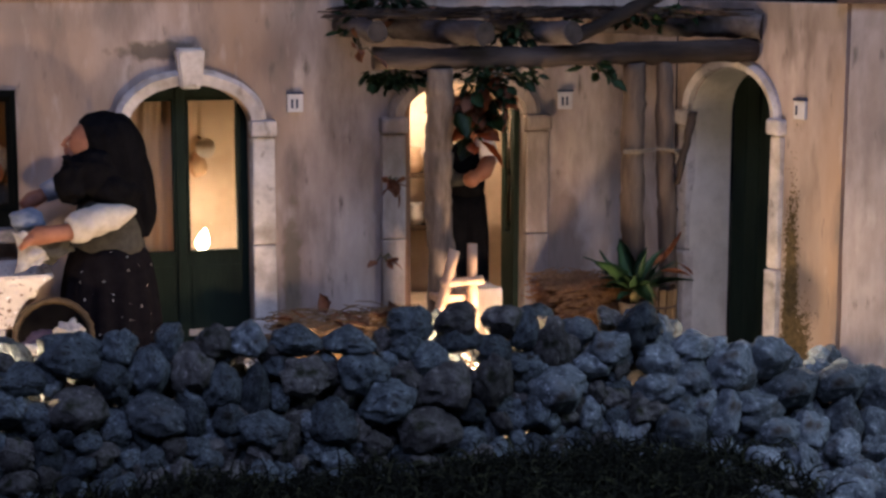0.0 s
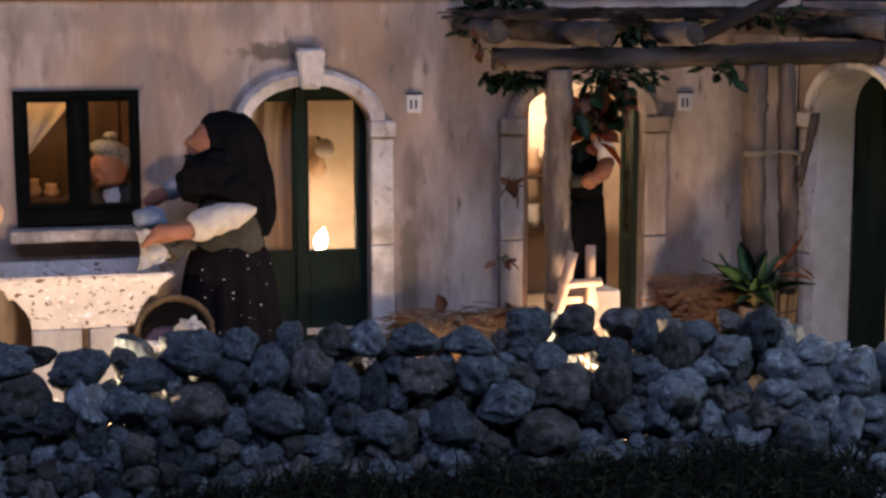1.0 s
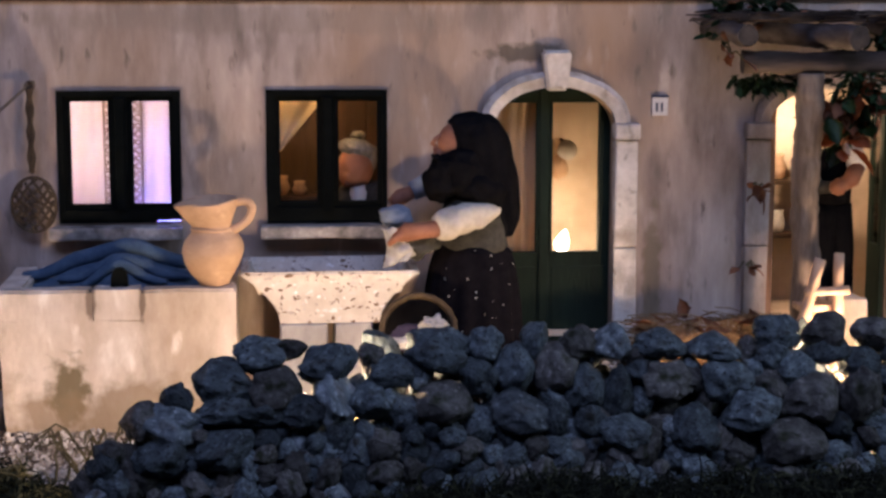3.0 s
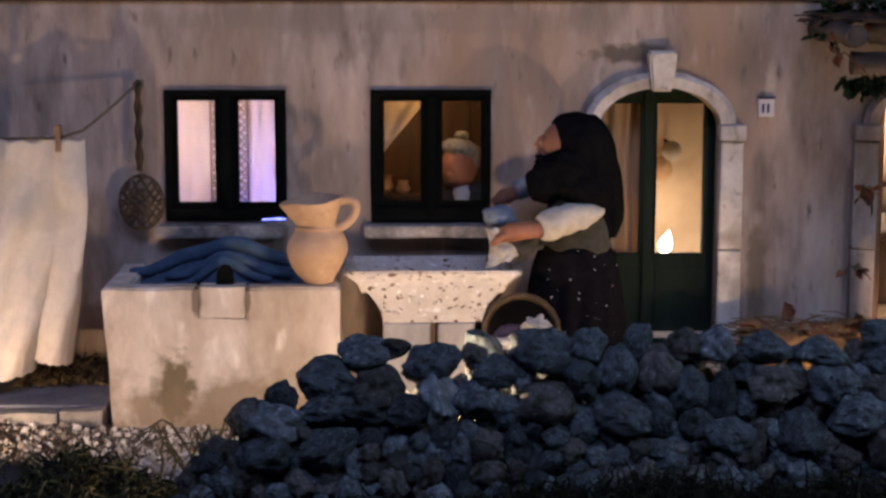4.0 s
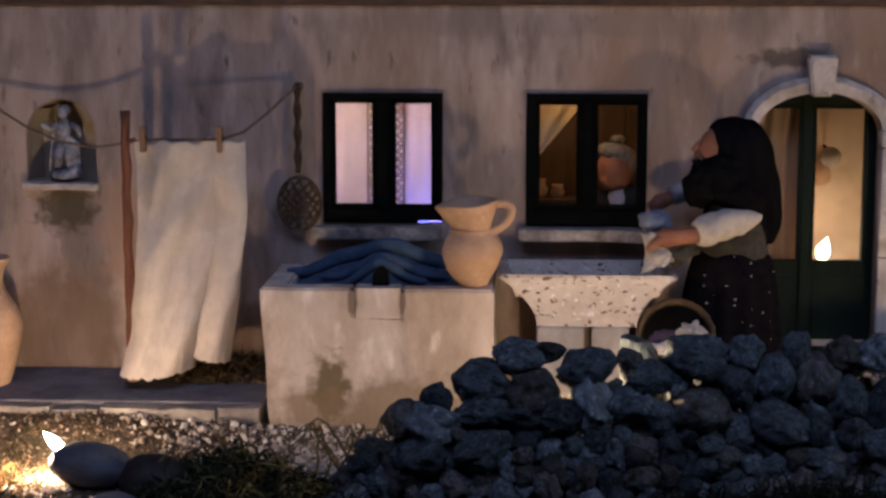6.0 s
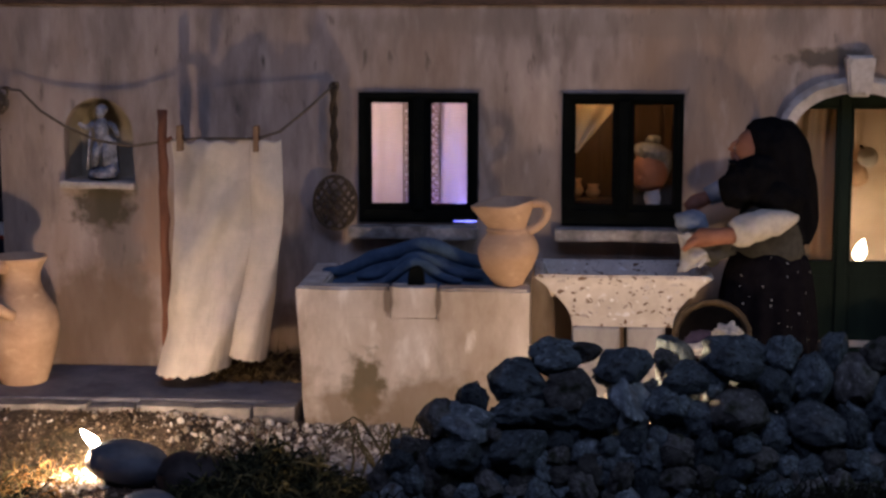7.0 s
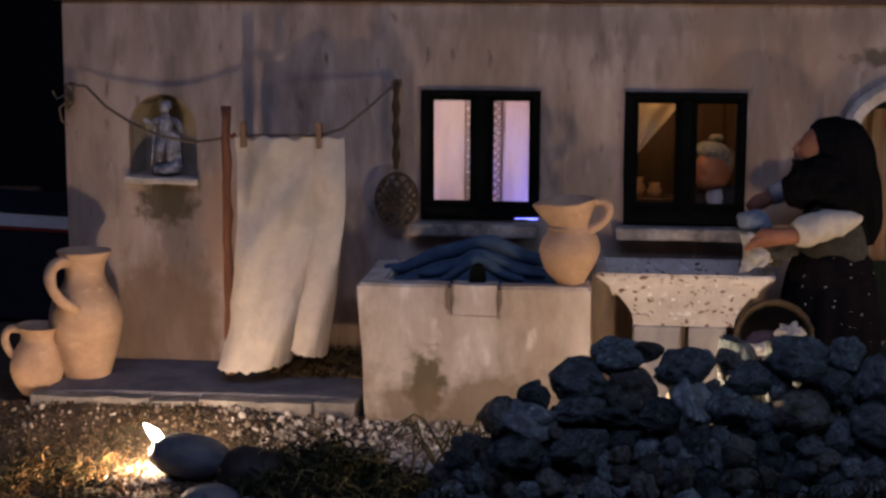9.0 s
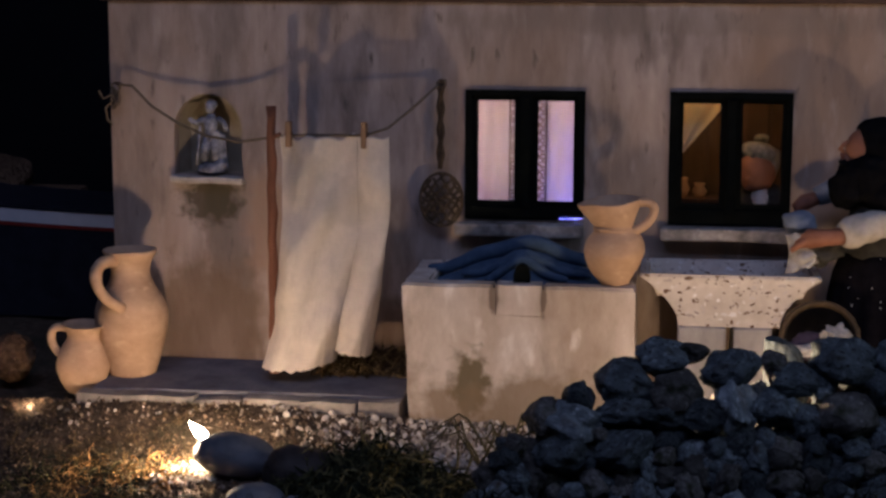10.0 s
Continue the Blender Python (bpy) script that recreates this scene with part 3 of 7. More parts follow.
INK = material("dark_blue_ink", [(0.3, (0.03, 0.035, 0.06)), (0.7, (0.05, 0.06, 0.10))], 60, 0.5, 0)


def number_tile(x, z, m=None, bars=2):
    t = thing("number_tile", "small white glazed house tile with dark marks", "wall tile", group="house tiles")
    part("tile", box(bmesh.new(), x - 0.0098, x + 0.0098, -0.0045, -0.0005, z - 0.0125, z + 0.0095, 0.0012), TILE, t)
    # dark strip modelled in place of the shadow over the tile
    part("shadow_strip", box(bmesh.new(), x - 0.0102, x + 0.0102, -0.0062, -0.0003, z + 0.0097, z + 0.0122, 0.0008), INK, t)
    for k in range(bars):
        bx = x - 0.0045 + k * 0.006
        part("mark", box(bmesh.new(), bx - 0.0010, bx + 0.0018, -0.0056, -0.0047, z - 0.0075, z + 0.0035), INK, t)
    if m is not None:
        t.matrix_basis = m
    return t


number_tile(0.7205, 0.351)
number_tile(1.0715, 0.3475)
number_tile(0.2385, 0.3475, WING, 1)

MOSS_PATCH = material("dry_moss_patch", [(0.3, (0.045, 0.033, 0.015)), (0.7, (0.135, 0.10, 0.048))], 120, 0.95, 0.9, 300, dist=0.003)


def moss_patch(cx, cz, w, h, y, seed, count=260, wild=0.45):
    """Crusty clumps on an upright face, thinning out at the edge."""
    r = random.Random(seed)
    b = bmesh.new()
    for _ in range(count):
        a, d = r.uniform(0, 6.283), math.sqrt(r.random())
        d *= 1 + wild * noise.noise(Vector((math.cos(a) * 1.6, math.sin(a) * 1.6, seed))) + 0.25 * r.gauss(0, 1) * (d > 0.7)
        p = Vector((cx + w * d * math.cos(a), y, cz + h * d * math.sin(a)))
        s = r.uniform(0.0014, 0.0034) * max(0.35, 1.2 - 0.7 * d)
        bmesh.ops.create_icosphere(b, subdivisions=1, radius=1.0, matrix=Matrix.Translation(p) @ Matrix.Diagonal((s * r.uniform(0.8, 1.6), s * 0.16, s, 1)))
    return b


ob = tagged(part("moss_crust", moss_patch(0.229, 0.10, 0.013, 0.15, -0.001, 4, 1700, 0.3), MOSS_PATCH), "brown moss growing up the side wall", "moss", kind="stuff")
ob.matrix_basis = WING
ob = tagged(part("moss_crust", moss_patch(0.240, 0.035, 0.026, 0.085, -0.001, 7, 2200, 0.4), MOSS_PATCH), "dark brown moss at the foot of the side wall", "moss", kind="stuff")
ob.matrix_basis = WING

# ---- at the house front, left to right ----
# The slab's dark blue-grey also takes in the cool shade on its top.
STEP_TOP = material("shaded_step_top", [(0.3, (0.085, 0.085, 0.10)), (0.7, (0.19, 0.19, 0.21))], 30, 0.85, 0.4, 150, per_object=0.1)
STEP_STONE = material("step_stone", [(0.3, (0.15, 0.135, 0.12)), (0.7, (0.36, 0.325, 0.285))], 40, 0.9, 0.5, 160, per_object=0.2)
step = thing("stone_step", "low grey stone step along the house foot", "step", (-0.25, -0.065, 0.0))
step.location = (0, 0, 0)
def step_z(y):
    """The step falls a little towards its front edge."""
    return 0.0295 + 0.060 * y


b = rough(box(bmesh.new(), -0.424, -0.058, -0.138, -0.0015, -0.025, 0.0, 0.003), 0.0016, 20, 1, 3)
for v in b.verts:
    v.co.x -= 0.012 * max(0.0, -v.co.y / 0.138) * (v.co.x < -0.3)
    if v.co.z > -0.008:
        v.co.z += step_z(v.co.y)
part("slab", b, STEP_TOP, step, "smooth dark grey slab")
edges = [-0.446, -0.359, -0.302, -0.245, -0.177, -0.110, -0.058]
for k, (xa, xb) in enumerate(zip(edges, edges[1:])):
    top = step_z(-0.150) - (0.0, 0.001, 0.004, 0.0005, 0.002, 0.0)[k]
    b = rough(box(bmesh.new(), xa + 0.0010, xb - 0.0010, -0.164 + 0.003 * (k % 2), -0.1385, -0.030, top, 0.0022), 0.0032, 26, k * 2, 3)
    part("edge_stone", b, STEP_STONE, step)


def handle(bm, pts, r, flat=1.0):
    return tube(bm, pts, r, 10)


def curve3(p, q, r, s, n=12):
    out = []
    for k in range(n + 1):
        t = k / n
        out.append(Vector(p) * (1 - t) ** 3 + 3 * Vector(q) * t * (1 - t) ** 2 + 3 * Vector(r) * t * t * (1 - t) + Vector(s) * t ** 3)
    return out


def smooth_profile(pts, n=6):
    out = []
    for i in range(len(pts) - 1):
        p0, p1, p2, p3 = (Vector(pts[max(0, min(len(pts) - 1, k))]) for k in (i - 1, i, i + 1, i + 2))
        for k in range(n):
            t = k / n
            out.append(tuple(0.5 * ((2 * p1) + (p2 - p0) * t + (2 * p0 - 5 * p1 + 4 * p2 - p3) * t * t + (3 * p1 - p0 - 3 * p2 + p3) * t ** 3)))
    out.append(tuple(pts[-1]))
    return [(max(0.0005, r), z) for r, z in out]


tall_jar = thing("terracotta_jar", "tall pale terracotta jar with one handle", "jar", (-0.4045, -0.070, 0.0240))
tall_jar.scale = (0.97, 0.97, 1.0)
prof = smooth_profile([(0.0285, 0.0), (0.036, 0.022), (0.0455, 0.062), (0.043, 0.088), (0.029, 0.112), (0.0245, 0.126), (0.027, 0.140), (0.0335, 0.151), (0.0335, 0.154)]) + [(0.0300, 0.1545), (0.024, 0.140), (0.021, 0.125), (0.026, 0.108), (0.03, 0.08)]
part("jar_body", lathe(bmesh.new(), prof, 40), TERRACOTTA, tall_jar, smooth=True)
part("handle", handle(bmesh.new(), curve3((-0.012, -0.025, 0.143), (-0.036, -0.060, 0.152), (-0.028, -0.076, 0.106), (0.002, -0.040, 0.088)), [0.0075] * 7 + [0.0065] * 6), TERRACOTTA, tall_jar, smooth=True)

small_jar = thing("terracotta_jar", "small pale terracotta jug leaning beside the tall jar", "jar", (-0.4590, -0.099, 0.007))
prof = smooth_profile([(0.020, 0.0), (0.030, 0.016), (0.0345, 0.036), (0.028, 0.058), (0.021, 0.072), (0.024, 0.084), (0.0285, 0.090)]) + [(0.025, 0.0905), (0.019, 0.078), (0.018, 0.066), (0.02, 0.05)]
part("jar_body", lathe(bmesh.new(), prof, 36), TERRACOTTA, small_jar, smooth=True)
part("handle", handle(bmesh.new(), curve3((-0.022, -0.004, 0.084), (-0.048, -0.006, 0.090), (-0.046, -0.006, 0.060), (-0.028, -0.006, 0.048)), 0.0055), TERRACOTTA, small_jar, smooth=True)
small_jar.rotation_euler = (0.05, 0.06, 0)
small_jar.scale = (0.93, 0.93, 0.93)

# statue in the niche: one plain shape
STATUE = material("grey_white_plaster", [(0.34, (0.07, 0.07, 0.08)), (0.52, (0.27, 0.27, 0.29)), (0.68, (0.52, 0.52, 0.55))], 60, 0.8, 0.5, 200)
b = bmesh.new()
lathe(b, [(0.0175, 0.0), (0.0185, 0.004), (0.0160, 0.009), (0.0100, 0.012)], 18)
tube(b, [(-0.001, 0, 0.040), (0.000, 0, 0.046), (0.0005, -0.001, 0.054), (0.000, -0.001, 0.063), (0.000, 0, 0.0690), (0.000, 0, 0.0735)], [0.0082, 0.0080, 0.0074, 0.0096, 0.0070, 0.0034], 14)
bmesh.ops.create_icosphere(b, subdivisions=3, radius=0.0066, matrix=Matrix.Translation((-0.0005, -0.002, 0.0810)) @ Matrix.Diagonal((0.9, 1, 1.2, 1)))
bmesh.ops.create_icosphere(b, subdivisions=3, radius=0.0076, matrix=Matrix.Translation((0.0005, 0.001, 0.0838)) @ Matrix.Diagonal((1.0, 1, 0.85, 1)))
tube(b, [(-0.0035, -0.001, 0.042), (-0.0065, -0.005, 0.027), (-0.0080, -0.003, 0.010)], [0.0066, 0.0052, 0.0038], 10)
tube(b, [(0.0040, -0.001, 0.042), (0.0060, -0.004, 0.026), (0.0045, -0.003, 0.010)], [0.0066, 0.0052, 0.0038], 10)
tube(b, [(-0.0085, 0, 0.0670), (-0.0165, -0.003, 0.0610), (-0.0220, -0.007, 0.0640), (-0.0255, -0.008, 0.0675)], [0.0042, 0.0036, 0.0030, 0.0024], 8)
tube(b, [(0.0085, 0, 0.0670), (0.0170, -0.003, 0.0620), (0.0205, -0.006, 0.0560), (0.0215, -0.007, 0.0520)], [0.0042, 0.0038, 0.0032, 0.0026], 8)
tube(b, [(-0.0120, -0.006, 0.058), (-0.0155, -0.006, 0.034), (-0.0175, -0.006, 0.010)], [0.0014, 0.0018, 0.0016], 7)
sheet(b, lambda u, v: Vector((0.0040 + 0.0120 * u + 0.0035 * v, -0.002 - 0.004 * math.sin(5 * u), 0.050 - 0.042 * v + 0.003 * math.sin(5 * u))), 10, 12, 0.007)
bmesh.ops.create_icosphere(b, subdivisions=2, radius=0.0080, matrix=Matrix.Translation((0.010, -0.004, 0.0100)) @ Matrix.Diagonal((1.2, 0.9, 0.8, 1)))
rough(b, 0.0010, 140, 2)
ob = tagged(part("statuette", b, STATUE, smooth=True), "small grey-white plaster statuette standing in the niche", "statuette")
ob.location = (-0.3215, 0.010, 0.2645)

# washing line with its prop, pegs and the laundry
ROPE = material("hemp_rope", [(0.3, (0.09, 0.068, 0.046)), (0.7, (0.20, 0.16, 0.11))], 400, 0.95, 0.6, 900)
line = thing("washing_line", "thin hemp washing line knotted to wall nails", "rope")
pts = [(-0.432, -0.012, 0.374), (-0.412, -0.020, 0.373), (-0.385, -0.032, 0.350), (-0.350, -0.044, 0.331), (-0.310, -0.054, 0.316), (-0.268, -0.064, 0.310), (-0.224, -0.073, 0.317), (-0.190, -0.082, 0.321), (-0.150, -0.086, 0.322),
       (-0.112, -0.085, 0.322), (-0.086, -0.076, 0.330), (-0.060, -0.050, 0.352), (-0.030, -0.014, 0.381)]
part("cord", tube(bmesh.new(), pts, 0.0017, 7), ROPE, line)
b = bmesh.new()
for k in range(5):
    tube(b, [(-0.436 + 0.006 * math.cos(a + k), -0.010 - 0.004 * math.sin(a * 1.3 + k), 0.368 - 0.004 * k + 0.008 * math.sin(a)) for a in (0.6 * q for q in range(12))], 0.0014, 6)
tube(b, [(-0.440, -0.010, 0.362), (-0.452, -0.012, 0.356), (-0.457, -0.012, 0.366)], 0.0012, 6)
tube(b, [(-0.438, -0.010, 0.355), (-0.449, -0.012, 0.345), (-0.447, -0.012, 0.330), (-0.440, -0.011, 0.324)], 0.0014, 6)
part("knot", b, ROPE, line, "frayed knot with loose ends")
b = bmesh.new()
for k in range(4):
    tube(b, [(-0.030 + 0.0055 * math.cos(a), -0.012 - 0.004 * k * 0.5, 0.379 + 0.005 * math.sin(a + k)) for a in (0.7 * q for q in range(10))], 0.0014, 6)
part("knot", b, ROPE, line)
IRON = material("rusty_iron", [(0.3, (0.04, 0.025, 0.02)), (0.7, (0.10, 0.06, 0.04))], 90, 0.7, 0.3, 300, metal=0.6)
for x, z in ((-0.432, 0.374), (-0.030, 0.381)):
    part("nail", tube(bmesh.new(), [(x, 0.004, z), (x, -0.020, z + 0.002)], 0.0018, 8), IRON, line)

STICK = material("red_brown_bark", [(0.3, (0.10, 0.040, 0.025)), (0.7, (0.22, 0.095, 0.055))], 60, 0.8, 0.6, 160, (1, 1, 0.3))
b = bmesh.new()
zs = [0.0305 + 0.0324 * k / 2 for k in range(21)]
tube(b, [(-0.226 + 0.0008 * math.sin(k * 1.7), -0.075 + 0.0006 * math.cos(k * 2.1), z) for k, z in enumerate(zs)], [0.0052 + (0.0010 if k % 4 == 0 else 0.0) for k in range(21)], 10)
tube(b, [(-0.222, -0.078, 0.318), (-0.214, -0.080, 0.322)], [0.003, 0.0022], 7)
tagged(part("prop_stick", b, STICK, smooth=True), "reddish-brown knotty stick propping the washing line", "stick")

LINEN = translucent("off_white_linen", (0.66, 0.60, 0.52), 0.12)
# greyed patches: linen stains, with the soft shade of folds painted in
stain_shade(LINEN, (-0.185, -0.09, 0.27), (0.030, 0.1, 0.035), (0.36, 0.34, 0.30), 30, 0.7, 0.55)
stain_shade(LINEN, (-0.135, -0.09, 0.24), (0.030, 0.1, 0.030), (0.38, 0.35, 0.29), 30, 0.7, 0.45)


def side_left(v):
    return -0.2135 + 0.003 * v - 0.0285 * max(0.0, (v - 0.40) / 0.60) ** 1.3


def side_right(v):
    return -0.0835 + 0.004 * math.sin(v * 3.0) - 0.0235 * max(0.0, (v - 0.25) / 0.75) ** 1.2


def crease(v):
    return -0.1200 - 0.030 * max(0.0, (v - 0.47) / 0.53)


def trouser(left, zb, seed):
    """One leg of hanging trousers; above the crotch both legs are one cloth with folds that fan out from the pegs."""
    def fn(u, v):
        a, c = (side_left(v), crease(v)) if left else (crease(v), side_right(v))
        x = a + (c - a) * u
        t = (x - side_left(v)) / (side_right(v) - side_left(v))
        split = max(0.0, min(1.0, (v - 0.40) / 0.26))
        split = split * split * (3 - 2 * split)
        top = 0.3205 + 0.004 * t - 0.0045 * abs(math.sin(t * 8.5 + 0.4)) + 0.002 * math.sin(t * 31)
        hem = zb + (0.020 * max(0.0, u - 0.55) if left else -0.006 * u) + 0.0024 * noise.noise(Vector((t * 70, seed, 0))) + 0.0045 * noise.noise(Vector((t * 18, seed, 5)))
        z = top + (hem - top) * v
        round_ = math.sqrt(max(0.0, 1 - (2 * u - 1) ** 2))
        y = -0.088 - 0.006 * v
        y -= split * ((0.026 if left else 0.022) * round_ - 0.013) + (0.004 * split if not left else 0.0)
        fan = max(0.0, 1 - 1.5 * v)
        y += fan * (0.0060 * math.sin(t * 12 + 0.6 - 5.0 * v * (t - 0.5)) + 0.0009 * math.sin(t * 29 + 3 * v))
        y += 0.0075 * math.sin(5.2 * (t * 1.3 + v * 1.05) + 0.4) * math.sin(math.pi * min(1, v * 1.25)) ** 2
        y += 0.018 * noise.noise(Vector((t * 3.4 + 1.8 * v, v * 3.4, 3.0))) + 0.0030 * noise.noise(Vector((t * 9 + 3 * v, v * 8, 7.0))) + 0.0005 * noise.noise(Vector((t * 40, v * 34, 2.0)))
        return Vector((x + 0.0014 * noise.noise(Vector((v * 9, seed, 1.0))), y, z))
    return fn


laundry = thing("linen_trousers", "off-white linen trousers hung on the washing line", "laundry")
for left, hem_z, sd in ((True, 0.0400, 0.0), (False, 0.0640, 2.0)):
    part("trouser_leg", sheet(bmesh.new(), trouser(left, hem_z, sd), 60 if left else 40, 110, 0.0018), LINEN, laundry, smooth=True)
PEG = material("peg_wood", [(0.3, (0.14, 0.085, 0.05)), (0.7, (0.28, 0.18, 0.105))], 80, 0.8, 0.3, 200, (1, 1, 0.3))
for x in (-0.201, -0.111):
    peg = thing("clothes_peg", "small wooden clothes peg on the line", "clothes peg", (x, -0.092, 0.322), group="clothes pegs")
    for s, y in ((-1, -0.006), (1, 0.004)):
        part("peg_arm", box(bmesh.new(), -0.0032, 0.0032, y - 0.0018, y + 0.0018, -0.014, 0.016, 0.0008), PEG, peg)
    part("spring", tube(bmesh.new(), [(-0.0045, -0.001, 0.002), (0.0045, -0.001, 0.002)], 0.0024, 8), IRON, peg)

# carpet beater of wicker
WICKER = material("brown_wicker", [(0.3, (0.036, 0.025, 0.014)), (0.7, (0.088, 0.062, 0.036))], 120, 0.75, 0.4, 400)
beater = thing("carpet_beater", "small woven wicker carpet beater hanging from a nail", "carpet beater")
b = bmesh.new()
for o in (-0.0015, 0.0015):
    tube(b, [(-0.0275 + o + 0.0012 * math.sin(k * 1.2 + o * 900), -0.040 + 0.001 * math.cos(k * 1.2 + o * 900), 0.380 - 0.0053 * k) for k in range(20)], 0.0027, 7)
part("handle", b, WICKER, beater, smooth=True)
for s_ in (-1, 1):
    for k in range(7):
        o = -0.87 + 0.29 * k
        run = []
        for q in range(13):
            t = -1 + q / 6
            x, z = (o + s_ * t) * 0.72, (o * -s_ + t) * 0.72 + 0.10 * math.sin(3.0 * t + k)
            if x * x + z * z < 1.0:
                run.append((-0.0262 + 0.0250 * x, -0.040 + 0.0016 * s_ * math.cos(math.pi * (q + k)), 0.2420 + 0.0310 * z))
        if len(run) > 2:
            part("cane", tube(bmesh.new(), run, 0.0019, 6), WICKER, beater, smooth=True)
part("rim", tube(bmesh.new(), [(-0.0262 + 0.0255 * math.cos(t), -0.040, 0.2420 + 0.0320 * math.sin(t)) for t in (2 * math.pi * q / 32 for q in range(33))], 0.0019, 7, cap=False), WICKER, beater, smooth=True)
beater.location, beater.scale = (-0.0027, 0.0225, -0.0055), (1.0108, 1.0108, 1.0108)  # close against the wall

# washing trough with blue cloth and jug
tub = thing("washing_trough", "whitewashed masonry washing trough with a hollow top", "trough")
x0, x1, y0, y1, zt = -0.056, 0.209, -0.170, -0.002, 0.1625


def masonry(*bx):
    """A block of the trough; one noise field runs on over all of them."""
    b = box(bmesh.new(), *bx)
    bmesh.ops.subdivide_edges(b, edges=b.edges[:], cuts=8, use_grid_fill=True)
    for v in b.verts:
        if v.co.z < 0.16 and v.co.x < 0:
            v.co.x += 0.010 * (0.16 - v.co.z) / 0.16
    bmesh.ops.bevel(b, geom=[e for e in b.edges if all(v.co.z > 0.1615 for v in e.verts) and e.calc_face_angle(0) > 0.8], offset=0.003, segments=2, affect="EDGES")
    return rough(b, 0.0022, 18, 4)


part("base", masonry(x0, x1, y0, y1, -0.03, 0.128), TUB_PLASTER, tub)
part("front_rim", masonry(x0, 0.0516, y0, y0 + 0.030, 0.128, zt), TUB_PLASTER, tub)
part("front_rim", masonry(0.1046, x1, y0, y0 + 0.030, 0.128, zt), TUB_PLASTER, tub)
part("side_rim", masonry(x0, x0 + 0.030, y0 + 0.030, y1, 0.128, zt), TUB_PLASTER, tub)
part("side_rim", masonry(x1 - 0.030, x1, y0 + 0.030, y1, 0.128, zt), TUB_PLASTER, tub)
part("back_rim", masonry(x0 + 0.030, x1 - 0.030, y1 - 0.020, y1, 0.128, zt), TUB_PLASTER, tub)
part("spout_stone", rough(box(bmesh.new(), 0.0522, 0.1040, y0 - 0.0008, y0 + 0.028, 0.1283, zt + 0.001, 0.0015), 0.0014, 30, 3, 3), TUB_PLASTER, tub)
BLUE_CLOTH = material("blue_cloth", [(0.3, (0.032, 0.062, 0.110)), (0.7, (0.085, 0.140, 0.215))], 60, 0.9, 0.3, 500)


FOLDS = ((-0.068, 0.0360, 0.074, 0.0080, -0.040, 0.192), (-0.098, 0.0270, 0.044, 0.0050, 0.004, 0.156), (-0.118, 0.0240, 0.029, 0.0052, 0.034, 0.130))


def fold_z(k, x):
    y, high, wide, r, xa, xb = FOLDS[k]
    return 0.1585 + high * math.exp(-((x - 0.080) / wide) ** 2) + 0.002 * math.sin(x * 90 + k)


def cloth_z(x, y):
    z = 0.152 + 0.003 * noise.noise(Vector((x * 26, y * 26, 1)))
    for k, (yk, high, wide, r, xa, xb) in enumerate(FOLDS):
        z = max(z, fold_z(k, x) - 0.0075 - 0.62 * abs(y - yk)) if xa < x < xb else z
    return z


b = bmesh.new()
sheet(b, lambda u, v: Vector((-0.026 + 0.205 * u, -0.150 + 0.128 * v, cloth_z(-0.026 + 0.205 * u, -0.150 + 0.128 * v))), 90, 70, 0.0015)
for k, (yk, high, wide, r, xa, xb) in enumerate(FOLDS):
    n = 40
    run = [(xa + (xb - xa) * q / n, yk + 0.10 * abs(xa + (xb - xa) * q / n - 0.08), fold_z(k, xa + (xb - xa) * q / n)) for q in range(n + 1)]
    tube(b, run, [r * (0.45 + 0.75 * math.sin(math.pi * q / n) ** 0.5) for q in range(n + 1)], 12)
rough(b, 0.0012, 60, 2)
tagged(part("wet_cloth", b, BLUE_CLOTH, smooth=True), "dark blue cloth heaped in folds over the trough", "cloth")
b = bmesh.new()
sheet(b, lambda u, v: Vector((0.080 - 0.0095 * math.cos(math.pi * u), -0.154, 0.1632 + 0.021 * v * math.sin(math.pi * u) ** 0.55)), 16, 6, 0.012)
tagged(part("drain_mouth", b, BLACK_PAINT), "small dark arched drain mouth in the trough", "drain")

jug = thing("clay_jug", "pale clay jug with spout and loop handle on the trough", "jug", (0.1865, -0.143, 0.1635))
b = lathe(bmesh.new(), smooth_profile([(0.0160, 0.0), (0.0190, 0.005), (0.0285, 0.020), (0.0345, 0.036), (0.0315, 0.050), (0.0242, 0.0595), (0.0218, 0.0655), (0.0228, 0.071), (0.0275, 0.083), (0.0322, 0.0945)])
          + [(0.0318, 0.0965), (0.0296, 0.0955), (0.025, 0.083), (0.0205, 0.071), (0.0196, 0.0655), (0.022, 0.058), (0.028, 0.045), (0.026, 0.03)], 48)
for v in b.verts:  # the spout is pulled out and a little down
    if v.co.z > 0.066 and v.co.x < 0:
        k = (v.co.z - 0.066) / 0.030
        pull = max(0, 1 - abs(v.co.y) / 0.022)
        v.co.x -= 0.0085 * k * pull
        v.co.z -= 0.004 * k * pull
rough(b, 0.0028, 30, 6)
part("jug_body", b, TERRACOTTA, jug, smooth=True)
part("handle", handle(bmesh.new(), curve3((0.026, -0.002, 0.092), (0.058, -0.004, 0.099), (0.050, -0.004, 0.066), (0.020, -0.004, 0.0600)), [0.0060, 0.0056, 0.0052, 0.0050, 0.0050, 0.0050, 0.0048, 0.0048, 0.0048, 0.0050, 0.0050, 0.0052, 0.0054]), TERRACOTTA, jug, smooth=True)
jug.rotation_euler = (0.03, -0.060, 0.0)
